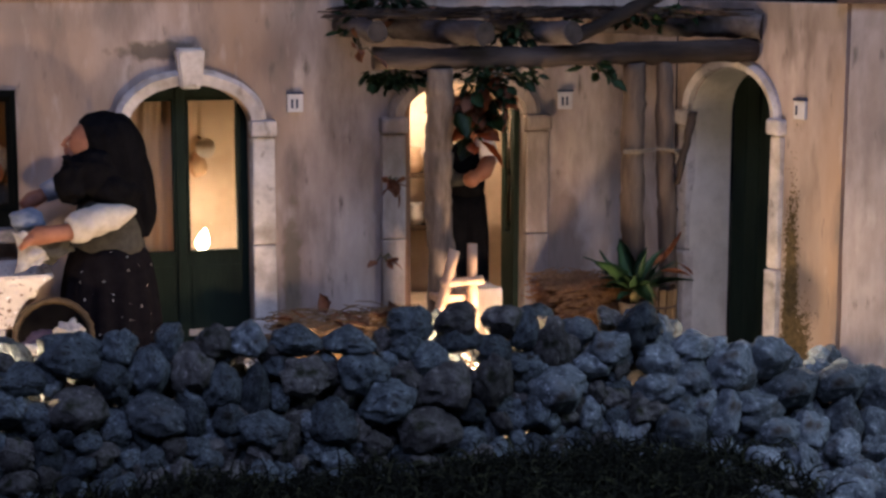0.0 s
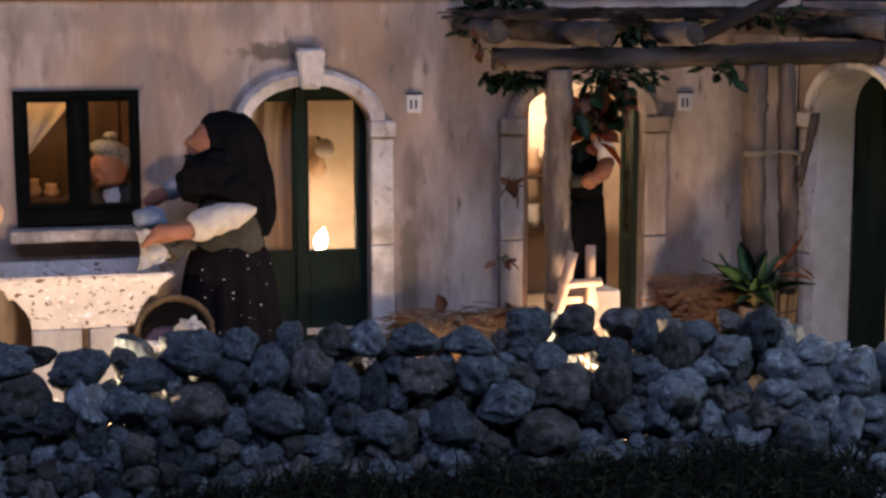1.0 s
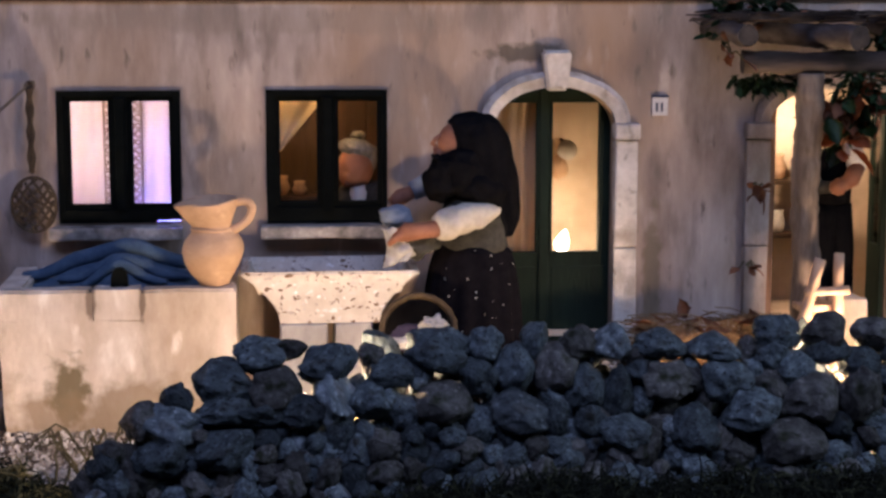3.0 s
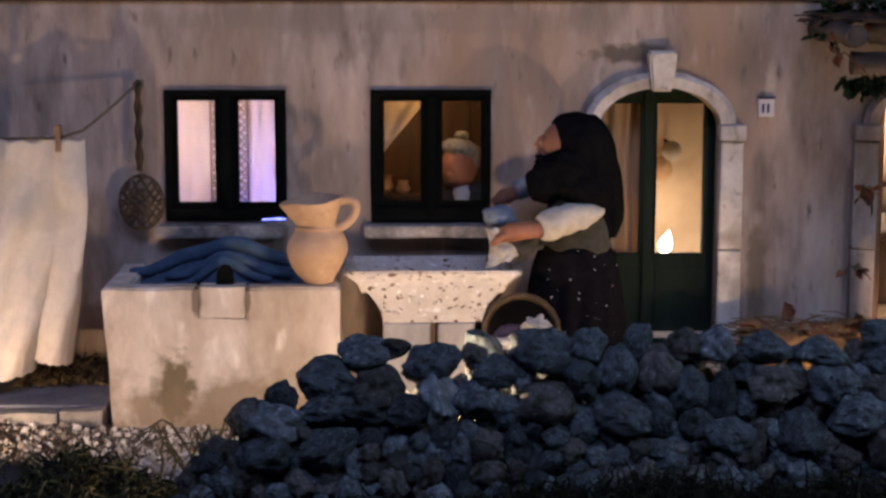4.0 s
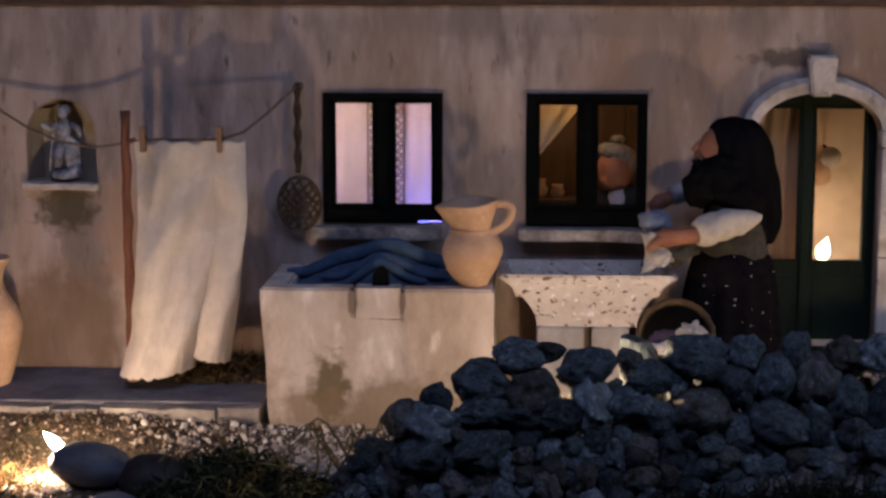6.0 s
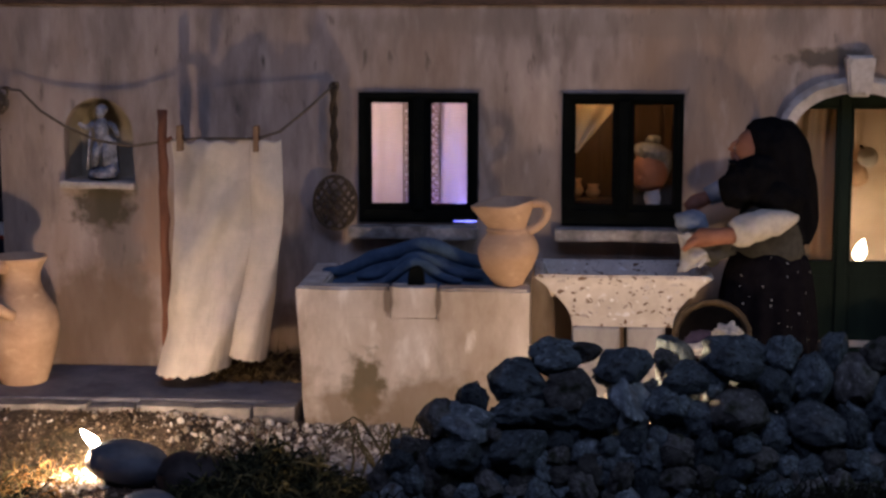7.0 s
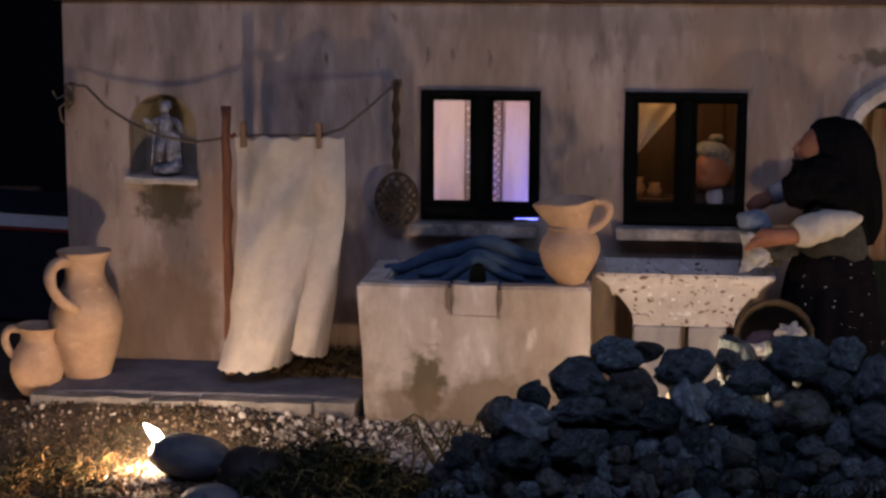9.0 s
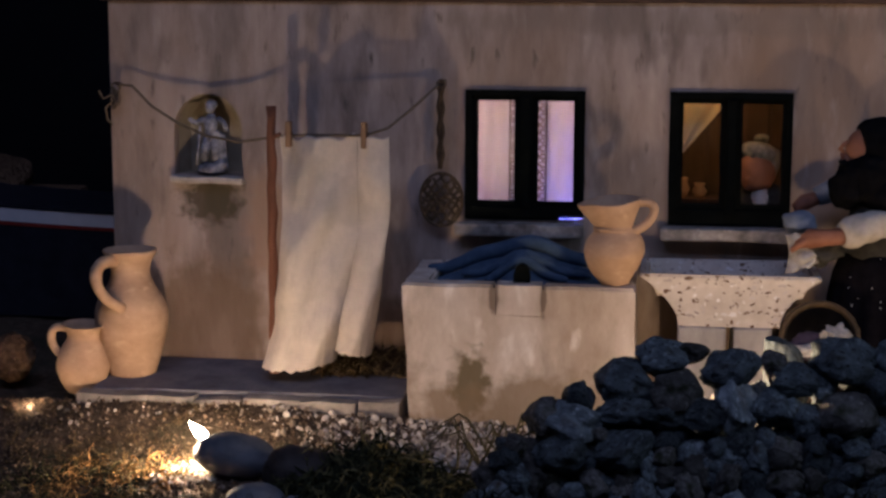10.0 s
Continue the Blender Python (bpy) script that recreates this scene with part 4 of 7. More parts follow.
part("collar", tube(bmesh.new(), [(0.0222 * math.cos(t), 0.0222 * math.sin(t), 0.0640 + 0.0014 * math.sin(2 * t)) for t in (2 * math.pi * q / 32 for q in range(33))], 0.0016, 6, cap=False), TERRACOTTA, jug, smooth=True)

# terrazzo sink on two stone legs
TERRAZZO = material("terrazzo", [(0.3, (0.56, 0.50, 0.43)), (0.7, (0.72, 0.67, 0.60))], 60, 0.7, 0.25, 200)
tn, tl = TERRAZZO.node_tree.nodes, TERRAZZO.node_tree.links
tv = tn.new("ShaderNodeTexVoronoi")
tv.inputs["Scale"].default_value, tv.inputs["Randomness"].default_value = 165.0, 1.0
tco = tn.new("ShaderNodeTexCoord")
tmp = tn.new("ShaderNodeMapping")
tmp.inputs["Scale"].default_value = (0.75, 1, 1.25)
tl.new(tco.outputs["Object"], tmp.inputs["Vector"])
tnz = tn.new("ShaderNodeTexNoise")
tnz.inputs["Scale"].default_value = 140.0
tl.new(tco.outputs["Object"], tnz.inputs["Vector"])
tad = tn.new("ShaderNodeMix")
tad.data_type = "VECTOR"
tad.inputs["Factor"].default_value = 0.012
tl.new(tmp.outputs["Vector"], tad.inputs["A"])
tl.new(tnz.outputs["Color"], tad.inputs["B"])
tl.new(tad.outputs["Result"], tv.inputs["Vector"])
tcmp = tn.new("ShaderNodeMath")
tcmp.operation = "LESS_THAN"
tsep = tn.new("ShaderNodeSeparateColor")
tl.new(tv.outputs["Color"], tsep.inputs["Color"])
tsz = tn.new("ShaderNodeMath")
tsz.operation = "MULTIPLY"
tl.new(tsep.outputs["Red"], tsz.inputs[0])
tsz.inputs[1].default_value = 0.50
tl.new(tv.outputs["Distance"], tcmp.inputs[0])
tl.new(tsz.outputs["Value"], tcmp.inputs[1])
tchip = tn.new("ShaderNodeValToRGB")
for e, (p, c) in zip((tchip.color_ramp.elements[0], tchip.color_ramp.elements[1], tchip.color_ramp.elements.new(0.5)), ((0.0, (0.14, 0.08, 0.05)), (1.0, (0.30, 0.24, 0.19)), (0.5, (0.22, 0.14, 0.09)))):
    e.position, e.color = p, (*c, 1)
tl.new(tsep.outputs["Green"], tchip.inputs["Fac"])
tmx = tn.new("ShaderNodeMix")
tmx.data_type = "RGBA"
tl.new(tcmp.outputs["Value"], tmx.inputs["Factor"])
tl.new(tn["Principled BSDF"].inputs["Base Color"].links[0].from_socket, tmx.inputs["A"])
tl.new(tchip.outputs["Color"], tmx.inputs["B"])
tl.new(tmx.outputs["Result"], tn["Principled BSDF"].inputs["Base Color"])

sink = thing("stone_sink", "speckled terrazzo sink with flared sides on stone legs", "sink")
b, rows_ = bmesh.new(), []
for k in range(15):
    t = k / 14
    z = 0.112 + 0.061 * t
    w = 0.0575 + 0.047 * (t ** 1.9 if t < 0.78 else 0.623 + (t - 0.78) * 0.55 / 0.22 * 0.68)
    w = min(w, 0.1045)
    d0 = -0.122 - 0.011 * t
    c = 0.3150
    rows_.append([b.verts.new(p) for p in ((c - w, d0, z), (c + w, d0, z), (c + w, -0.012, z), (c - w, -0.012, z))])
for p, q in zip(rows_, rows_[1:]):
    for i in range(4):
        b.faces.new((p[i], p[(i + 1) % 4], q[(i + 1) % 4], q[i]))
b.faces.new(rows_[0][::-1])
top = rows_[-1]
inner = [b.verts.new(v.co + Vector((sx * 0.012, sy * 0.012, 0))) for v, (sx, sy) in zip(top, ((1, 1), (-1, 1), (-1, -1), (1, -1)))]
deep = [b.verts.new(v.co + Vector((sx * 0.010, sy * 0.006, -0.028))) for v, (sx, sy) in zip(inner, ((1, 1), (-1, 1), (-1, -1), (1, -1)))]
for i in range(4):
    j = (i + 1) % 4
    b.faces.new((top[i], top[j], inner[j], inner[i]))
    b.faces.new((inner[i], inner[j], deep[j], deep[i]))
b.faces.new(deep)
bmesh.ops.bevel(b, geom=[e for e in b.edges if all(v.co.z > 0.172 for v in e.verts) or abs((e.verts[0].co - e.verts[1].co).z) > 0.003 and e.calc_face_angle(0) > 0.8], offset=0.003, segments=2, affect="EDGES")
part("basin", rough(b, 0.0010, 50, 8), TERRAZZO, sink)
LEG_STONE = material("grey_leg_stone", [(0.3, (0.26, 0.245, 0.23)), (0.7, (0.48, 0.46, 0.43))], 30, 0.9, 0.5, 150, (1, 1, 0.4))
for xa, xb in ((0.2575, 0.3125), (0.3205, 0.3635)):
    part("leg", rough(box(bmesh.new(), xa, xb, -0.126, -0.03, -0.02, 0.1115, 0.003), 0.0015, 30, xa * 50, 2), LEG_STONE, sink)
# basket with laundry
LINING = material("dark_lining_cloth", [(0.3, (0.004, 0.0035, 0.003)), (0.7, (0.011, 0.009, 0.008))], 70, 0.95, 0.4, 300)
basket = thing("wicker_basket", "round brown wicker basket tipped forward with laundry", "basket", (0.4115, -0.185, 0.113))
basket.rotation_euler = (radians(66), 0, radians(-6))
for k in range(9):
    z = -0.052 + 0.0065 * k
    r = 0.030 + 0.011 * (k / 8) ** 0.8
    part("woven_band", tube(bmesh.new(), [((r + 0.0012 * (-1) ** (q + k)) * math.cos(t), (r + 0.0012 * (-1) ** (q + k)) * math.sin(t), z) for q, t in ((q, 2 * math.pi * q / 40) for q in range(41))], 0.0036, 6, cap=False), WICKER, basket, smooth=True)
part("rim", tube(bmesh.new(), [((0.0405 + 0.0008 * math.sin(23 * t)) * math.cos(t), 0.041 * math.sin(t), 0.004 + 0.0006 * math.sin(9 * t)) for t in (2 * math.pi * q / 48 for q in range(49))], 0.0034, 8, cap=False), WICKER, basket, smooth=True)
part("bottom", lathe(bmesh.new(), [(0.001, -0.056), (0.031, -0.056), (0.031, -0.052), (0.001, -0.052)], 24), WICKER, basket)


part("lining", lathe(bmesh.new(), [(0.0365, 0.002), (0.0355, -0.010), (0.031, -0.035), (0.027, -0.050), (0.001, -0.0505), (0.001, -0.0495), (0.026, -0.049), (0.030, -0.034), (0.0345, -0.010), (0.0355, 0.002)], 32), LINING, basket, "dark cloth lining", smooth=True)


def crumple(centre, r, squash, seed, amount=0.45, freq=1.6):
    b = bmesh.new()
    bmesh.ops.create_icosphere(b, subdivisions=4, radius=1.0)
    for v in b.verts:
        n = v.co.copy()
        d = 1 + amount * noise.noise(n * freq + Vector((seed, 0, 0))) + 0.5 * amount * abs(noise.noise(n * freq * 2.7 + Vector((0, seed, 0))))
        v.co = Vector(centre) + Vector((n.x * squash[0], n.y * squash[1], n.z * squash[2])) * r * d
    return b


PURPLE = material("purple_grey_cloth", [(0.3, (0.028, 0.022, 0.042)), (0.7, (0.075, 0.060, 0.095))], 70, 0.9, 0.4, 300)
WHITE_CLOTH = material("white_cloth", [(0.3, (0.60, 0.58, 0.55)), (0.7, (0.78, 0.76, 0.73))], 70, 0.9, 0.5, 300)
GREY_LINEN = material("greyed_white_cloth", [(0.3, (0.24, 0.235, 0.235)), (0.7, (0.46, 0.45, 0.44))], 110, 0.95, 0.8, 300)
tagged(part("laundry", crumple((0.404, -0.186, 0.104), 0.026, (1.05, 0.7, 0.55), 4), PURPLE, smooth=True), "purple-grey crumpled laundry in the basket", "laundry")
tagged(part("laundry", crumple((0.428, -0.206, 0.122), 0.0118, (1.1, 0.9, 0.9), 8, 0.7, 2.4), GREY_LINEN, smooth=True), "crumpled white lace cloth in the basket", "laundry")
tagged(part("laundry", crumple((0.391, -0.212, 0.106), 0.012, (1.6, 0.7, 0.5), 11, 0.6, 2.0), GREY_LINEN, smooth=True), "white cloth end at the basket rim", "laundry")


# ---- dolls: each one plain shape ----
SLEEVE_CLOTH = material("cream_sleeve_cloth", [(0.3, (0.40, 0.36, 0.30)), (0.7, (0.58, 0.54, 0.47))], 70, 0.95, 0.5, 300)
SKIN = material("painted_clay_skin", [(0.3, (0.20, 0.085, 0.052)), (0.7, (0.31, 0.138, 0.085))], 50, 0.6, 0.1, 200)
BLACK_CLOTH = material("black_cloth", [(0.3, (0.003, 0.003, 0.004)), (0.7, (0.008, 0.008, 0.009))], 90, 1.0, 0.6, 500)
BLACK_CLOTH.node_tree.nodes["Principled BSDF"].inputs["Specular IOR Level"].default_value = 0.02
GREY_CLOTH = material("grey_cloth", [(0.3, (0.032, 0.031, 0.027)), (0.7, (0.060, 0.058, 0.050))], 120, 0.95, 0.5, 600)
BLUE_SLEEVE = material("grey_blue_cloth", [(0.3, (0.13, 0.16, 0.21)), (0.7, (0.22, 0.26, 0.33))], 60, 0.95, 0.4, 400)
DOTS = material("dotted_cloth", [(0.3, (0.004, 0.0035, 0.005)), (0.7, (0.010, 0.009, 0.011))], 90, 1.0, 0.5, 400)
DOTS.node_tree.nodes["Principled BSDF"].inputs["Specular IOR Level"].default_value = 0.02
dn, dl = DOTS.node_tree.nodes, DOTS.node_tree.links
dv, dc, dm, dco = dn.new("ShaderNodeTexVoronoi"), dn.new("ShaderNodeMath"), dn.new("ShaderNodeMix"), dn.new("ShaderNodeTexCoord")
dv.inputs["Scale"].default_value, dv.inputs["Randomness"].default_value = 92.0, 1.0
dl.new(dco.outputs["Object"], dv.inputs["Vector"])
dc.operation = "LESS_THAN"
dc.inputs[1].default_value = 0.088
dl.new(dv.outputs["Distance"], dc.inputs[0])
dm.data_type = "RGBA"
dl.new(dc.outputs["Value"], dm.inputs["Factor"])
dl.new(dn["Principled BSDF"].inputs["Base Color"].links[0].from_socket, dm.inputs["A"])
dm.inputs["B"].default_value = (0.62, 0.58, 0.52, 1)
dl.new(dm.outputs["Result"], dn["Principled BSDF"].inputs["Base Color"])


def ball(b, centre, size, slot=0, sub=3, amount=0.0, freq=2.0, seed=0.0, turn=(0, 0, 0)):
    got = bmesh.ops.create_icosphere(b, subdivisions=sub, radius=1.0)
    m = Matrix.Translation(centre) @ Euler(turn).to_matrix().to_4x4() @ Matrix.Diagonal((*size, 1))
    for v in got["verts"]:
        k = 1 + amount * noise.noise(v.co * freq + Vector((seed, seed, 0)))
        v.co = m @ (v.co * k)
        for q in v.link_faces:
            q.material_index = slot
    return b


def skirt(b, cx, cy, rings, slot, pleats=11, depth=0.06, seg=66):
    """rings: (z, rx, ry); pleats deepen towards the hem."""
    made = []
    for i, (z, rx, ry) in enumerate(rings):
        k = depth * i / (len(rings) - 1)
        made.append([b.verts.new((cx + rx * (1 + k * math.sin(pleats * a)) * math.cos(a), cy + ry * (1 + k * math.sin(pleats * a)) * math.sin(a), z)) for a in (2 * math.pi * q / seg for q in range(seg))])
    for p, q in zip(made, made[1:]):
        for k in range(seg):
            b.faces.new((p[k], q[k], q[(k + 1) % seg], p[(k + 1) % seg])).material_index = slot
    b.faces.new(made[0]).material_index = slot
    b.faces.new(made[-1][::-1]).material_index = slot


def veil(b, rings, slot, seg=56, depth=0.11, seed=0.0):
    """A draped cloth through rings (z, cx, cy, rx, ry), with soft hanging folds."""
    made, fine = [], []
    for p, q in zip(rings, rings[1:]):
        fine += [[c + (d - c) * k / 4 for c, d in zip(p, q)] for k in range(4)]
    fine.append(list(rings[-1]))
    for i, (z, x, y, rx, ry) in enumerate(fine):
        k = depth * i / (len(fine) - 1)
        made.append([b.verts.new((x + rx * w * math.cos(a), y + ry * w * math.sin(a), z)) for a, w in
                     ((2 * math.pi * q / seg, 1 + k * math.sin(7 * 2 * math.pi * q / seg + seed) + 0.6 * k * math.sin(13 * 2 * math.pi * q / seg)) for q in range(seg))])
    for p, q in zip(made, made[1:]):
        for k in range(seg):
            b.faces.new((p[k], q[k], q[(k + 1) % seg], p[(k + 1) % seg])).material_index = slot
    b.faces.new(made[0]).material_index = slot
    b.faces.new(made[-1][::-1]).material_index = slot


b = bmesh.new()
cx, cy = 0.4830, -0.088
skirt(b, cx, cy, [(0.197, 0.038, 0.032), (0.188, 0.045, 0.036), (0.172, 0.050, 0.040), (0.15, 0.0535, 0.044), (0.12, 0.0565, 0.047), (0.07, 0.060, 0.051), (0.0, 0.062, 0.053)], 0, 13, 0.075, 91)
skirt(b, cx + 0.001, cy, [(0.262, 0.020, 0.018), (0.248, 0.034, 0.028), (0.22, 0.039, 0.031), (0.200, 0.0395, 0.032), (0.188, 0.042, 0.034)], 1, 5, 0.03)
# face turned up in profile, mostly under the veil
ball(b, (0.4600, -0.084, 0.3165), (0.0180, 0.0160, 0.0225), 2, 3, 0.05, 2.0, 1.0, (0, 0.35, 0))
tube(b, [(0.4450, -0.090, 0.3240), (0.4385, -0.091, 0.3195), (0.4352, -0.091, 0.3155), (0.4400, -0.090, 0.3120)], [0.0022, 0.0030, 0.0030, 0.0022], 8, 2)
ball(b, (0.4425, -0.086, 0.3040), (0.0065, 0.0090, 0.0060), 2, 2)
ball(b, (0.4395, -0.087, 0.3090), (0.0040, 0.0070, 0.0026), 2, 2)
# veil over the head and down the back, shawl knotted under the chin and round the shoulders
veil(b, [(0.3485, 0.483, -0.080, 0.006, 0.008), (0.3455, 0.4835, -0.080, 0.018, 0.019), (0.338, 0.4855, -0.080, 0.029, 0.028), (0.324, 0.4890, -0.080, 0.0345, 0.033), (0.305, 0.4925, -0.080, 0.0365, 0.035),
         (0.284, 0.4965, -0.080, 0.0355, 0.036), (0.262, 0.5015, -0.080, 0.0330, 0.035), (0.240, 0.5075, -0.080, 0.0275, 0.031), (0.222, 0.5125, -0.081, 0.0215, 0.026), (0.207, 0.5175, -0.082, 0.0110, 0.017)], 3)
ball(b, (0.4475, -0.094, 0.2720), (0.0220, 0.0290, 0.0255), 3, 4, 0.16, 2.6, 7.0, (0, 0.25, 0))
ball(b, (0.4500, -0.092, 0.2930), (0.0165, 0.0220, 0.0110), 3, 4, 0.18, 3.0, 9.0, (0, -0.2, 0))
ball(b, (0.4700, -0.096, 0.2820), (0.0300, 0.0330, 0.0300), 3, 4, 0.12, 3.0, 4.0, (0, 0.15, 0))
ball(b, (0.4900, -0.094, 0.2620), (0.0330, 0.0350, 0.0260), 3, 4, 0.12, 3.0, 6.0, (0, 0.5, 0))
tube(b, [(0.4400, -0.100, 0.300), (0.4365, -0.101, 0.3005), (0.4340, -0.102, 0.3035)], [0.005, 0.0035, 0.0010], 8, 3)
for v in b.verts:  # rumpled wool
    if v.link_faces and v.link_faces[0].material_index == 3:
        v.co += Vector(noise.noise_vector(v.co * 34 + Vector((2, 5, 1)))) * 0.0042 + Vector(noise.noise_vector(v.co * 90)) * 0.0012
# near arm in a white sleeve, far arm in the shade
run, girth = [(0.512, -0.106, 0.2420), (0.500, -0.118, 0.2380), (0.482, -0.127, 0.2350), (0.463, -0.135, 0.2315), (0.446, -0.139, 0.2270), (0.4355, -0.142, 0.2245)], [0.0030, 0.0105, 0.0160, 0.0178, 0.0165, 0.0130]
P, R = [], []
for i in range(5):
    for k in range(6):
        P.append(Vector(run[i]).lerp(Vector(run[i + 1]), k / 6))
        R.append(girth[i] + (girth[i + 1] - girth[i]) * k / 6)
count0 = len(b.verts)
tube(b, P + [Vector(run[-1])], R + [girth[-1]], 28, 4)
b.verts.ensure_lookup_table()
for v in b.verts[count0:]:  # creases of the sleeve
    v.co += Vector(noise.noise_vector(Vector((v.co.x * 95, v.co.y * 50, v.co.z * 50)))) * 0.0030
tube(b, [(0.440, -0.142, 0.2235), (0.418, -0.142, 0.2205), (0.402, -0.138, 0.2185), (0.388, -0.134, 0.2115)], [0.0095, 0.0092, 0.0110, 0.0050], 12, 2)
for k in range(3):
    tube(b, [(0.398 - 0.001 * k, -0.143 + 0.006 * k, 0.2190 - 0.002 * k), (0.388, -0.143 + 0.006 * k, 0.2120 - 0.002 * k), (0.381, -0.142 + 0.006 * k, 0.2050 - 0.001 * k)], [0.0040, 0.0036, 0.0026], 8, 2)
tube(b, [(0.454, -0.056, 0.268), (0.432, -0.050, 0.262), (0.414, -0.052, 0.255)], [0.014, 0.0135, 0.0115], 12, 5)
tube(b, [(0.416, -0.052, 0.255), (0.400, -0.060, 0.249), (0.389, -0.066, 0.243)], [0.008, 0.0095, 0.006], 10, 2)
rough(b, 0.0012, 60, 3)
tagged(part("washerwoman_doll", b, [DOTS, GREY_CLOTH, SKIN, BLACK_CLOTH, SLEEVE_CLOTH, BLUE_SLEEVE], smooth=True), "clay doll in black shawl and dotted skirt washing at the sink", "doll")

b = bmesh.new()
sheet(b, lambda u, v: Vector((0.374 + 0.040 * u + 0.006 * math.sin(3 * v), -0.128 - 0.010 * math.sin(math.pi * u) + 0.007 * noise.noise(Vector((u * 4, v * 4, 1))),
                              0.222 - 0.046 * v * (1 - 0.35 * u) + 0.004 * noise.noise(Vector((u * 5, v * 3, 4))))), 18, 22, 0.006)
tagged(part("wrung_cloth", b, GREY_LINEN, smooth=True), "pale wet cloth held over the sink edge", "cloth")
tagged(part("wrung_cloth", crumple((0.392, -0.100, 0.232), 0.014, (1.4, 1.4, 0.9), 3, 0.25, 1.4), BLUE_SLEEVE, smooth=True), "bunched grey-blue wet cloth between the doll's fingers", "cloth")
tagged(part("wrung_cloth", crumple((0.414, -0.118, 0.203), 0.017, (1.3, 1.1, 0.9), 5, 0.5, 1.8), GREY_CLOTH, smooth=True), "grey cloth bunched over the sink", "cloth")

# old woman at the window
HAIR = material("grey_hair", [(0.3, (0.10, 0.095, 0.09)), (0.7, (0.30, 0.29, 0.27))], 150, 0.8, 0.6, 500, (1, 1, 0.4))
b = bmesh.new()
ball(b, (0.3525, 0.072, 0.2700), (0.0225, 0.0215, 0.0265), 0, 4, 0.10, 2.2, 3.0)
ball(b, (0.3330, 0.066, 0.2690), (0.0062, 0.0055, 0.0060), 0, 2)
ball(b, (0.3440, 0.066, 0.2530), (0.0085, 0.0100, 0.0070), 0, 2)
ball(b, (0.3440, 0.058, 0.2620), (0.0070, 0.0060, 0.0065), 0, 2)
ball(b, (0.3560, 0.076, 0.2935), (0.0240, 0.0230, 0.0125), 1, 4, 0.16, 4, 1, (0, 0.22, 0))
ball(b, (0.3705, 0.080, 0.2790), (0.0095, 0.0180, 0.0190), 1, 3, 0.22, 4, 2)
ball(b, (0.3570, 0.080, 0.3095), (0.0095, 0.0095, 0.0060), 1, 3, 0.2, 4, 4)
skirt(b, 0.365, 0.082, [(0.254, 0.010, 0.010), (0.246, 0.030, 0.020), (0.225, 0.040, 0.026), (0.0705, 0.045, 0.03)], 2, 6, 0.05, 36)
skirt(b, 0.357, 0.072, [(0.252, 0.009, 0.010), (0.240, 0.013, 0.016), (0.20, 0.010, 0.026)], 3, 6, 0.05, 24)
tagged(part("old_woman_doll", b, [SKIN, HAIR, GREY_CLOTH, WHITE_CLOTH], smooth=True), "grey-haired clay doll sitting behind the window", "doll")

# man in the open doorway
b = bmesh.new()
for s in (-1, 1):
    tube(b, [(0.953 + s * 0.007, 0.040, 0.222), (0.953 + s * 0.012, 0.040, 0.17), (0.953 + s * 0.0145, 0.038, 0.115), (0.953 + s * 0.0150, 0.036, 0.079)], [0.018, 0.0180, 0.0155, 0.0140], 12, 0)
    ball(b, (0.953 + s * 0.016, 0.030, 0.0765), (0.010, 0.016, 0.0065), 0, 2)
skirt(b, 0.953, 0.042, [(0.292, 0.012, 0.011), (0.282, 0.025, 0.017), (0.25, 0.026, 0.019), (0.216, 0.024, 0.018)], 0, 5, 0.02, 30)
tube(b, [(0.970, 0.040, 0.296), (0.978, 0.030, 0.284), (0.976, 0.016, 0.270)], [0.0105, 0.0130, 0.0120], 12, 2)
tube(b, [(0.976, 0.018, 0.271), (0.966, 0.006, 0.257), (0.950, 0.000, 0.249)], [0.0105, 0.0105, 0.0080], 12, 3)
tube(b, [(0.930, 0.040, 0.278), (0.921, 0.034, 0.258), (0.930, 0.016, 0.246), (0.947, 0.006, 0.248)], [0.010, 0.011, 0.009, 0.007], 10, 1)
ball(b, (0.948, 0.000, 0.249), (0.0110, 0.0090, 0.0105), 3, 3, 0.2)
ball(b, (0.953, 0.036, 0.313), (0.016, 0.017, 0.021), 3, 3)
ball(b, (0.953, 0.037, 0.328), (0.019, 0.020, 0.009), 1, 3)
tagged(part("man_doll", b, [BLACK_CLOTH, GREY_CLOTH, WHITE_CLOTH, SKIN], smooth=True), "clay doll with white sleeve and dark trousers in the doorway", "doll")

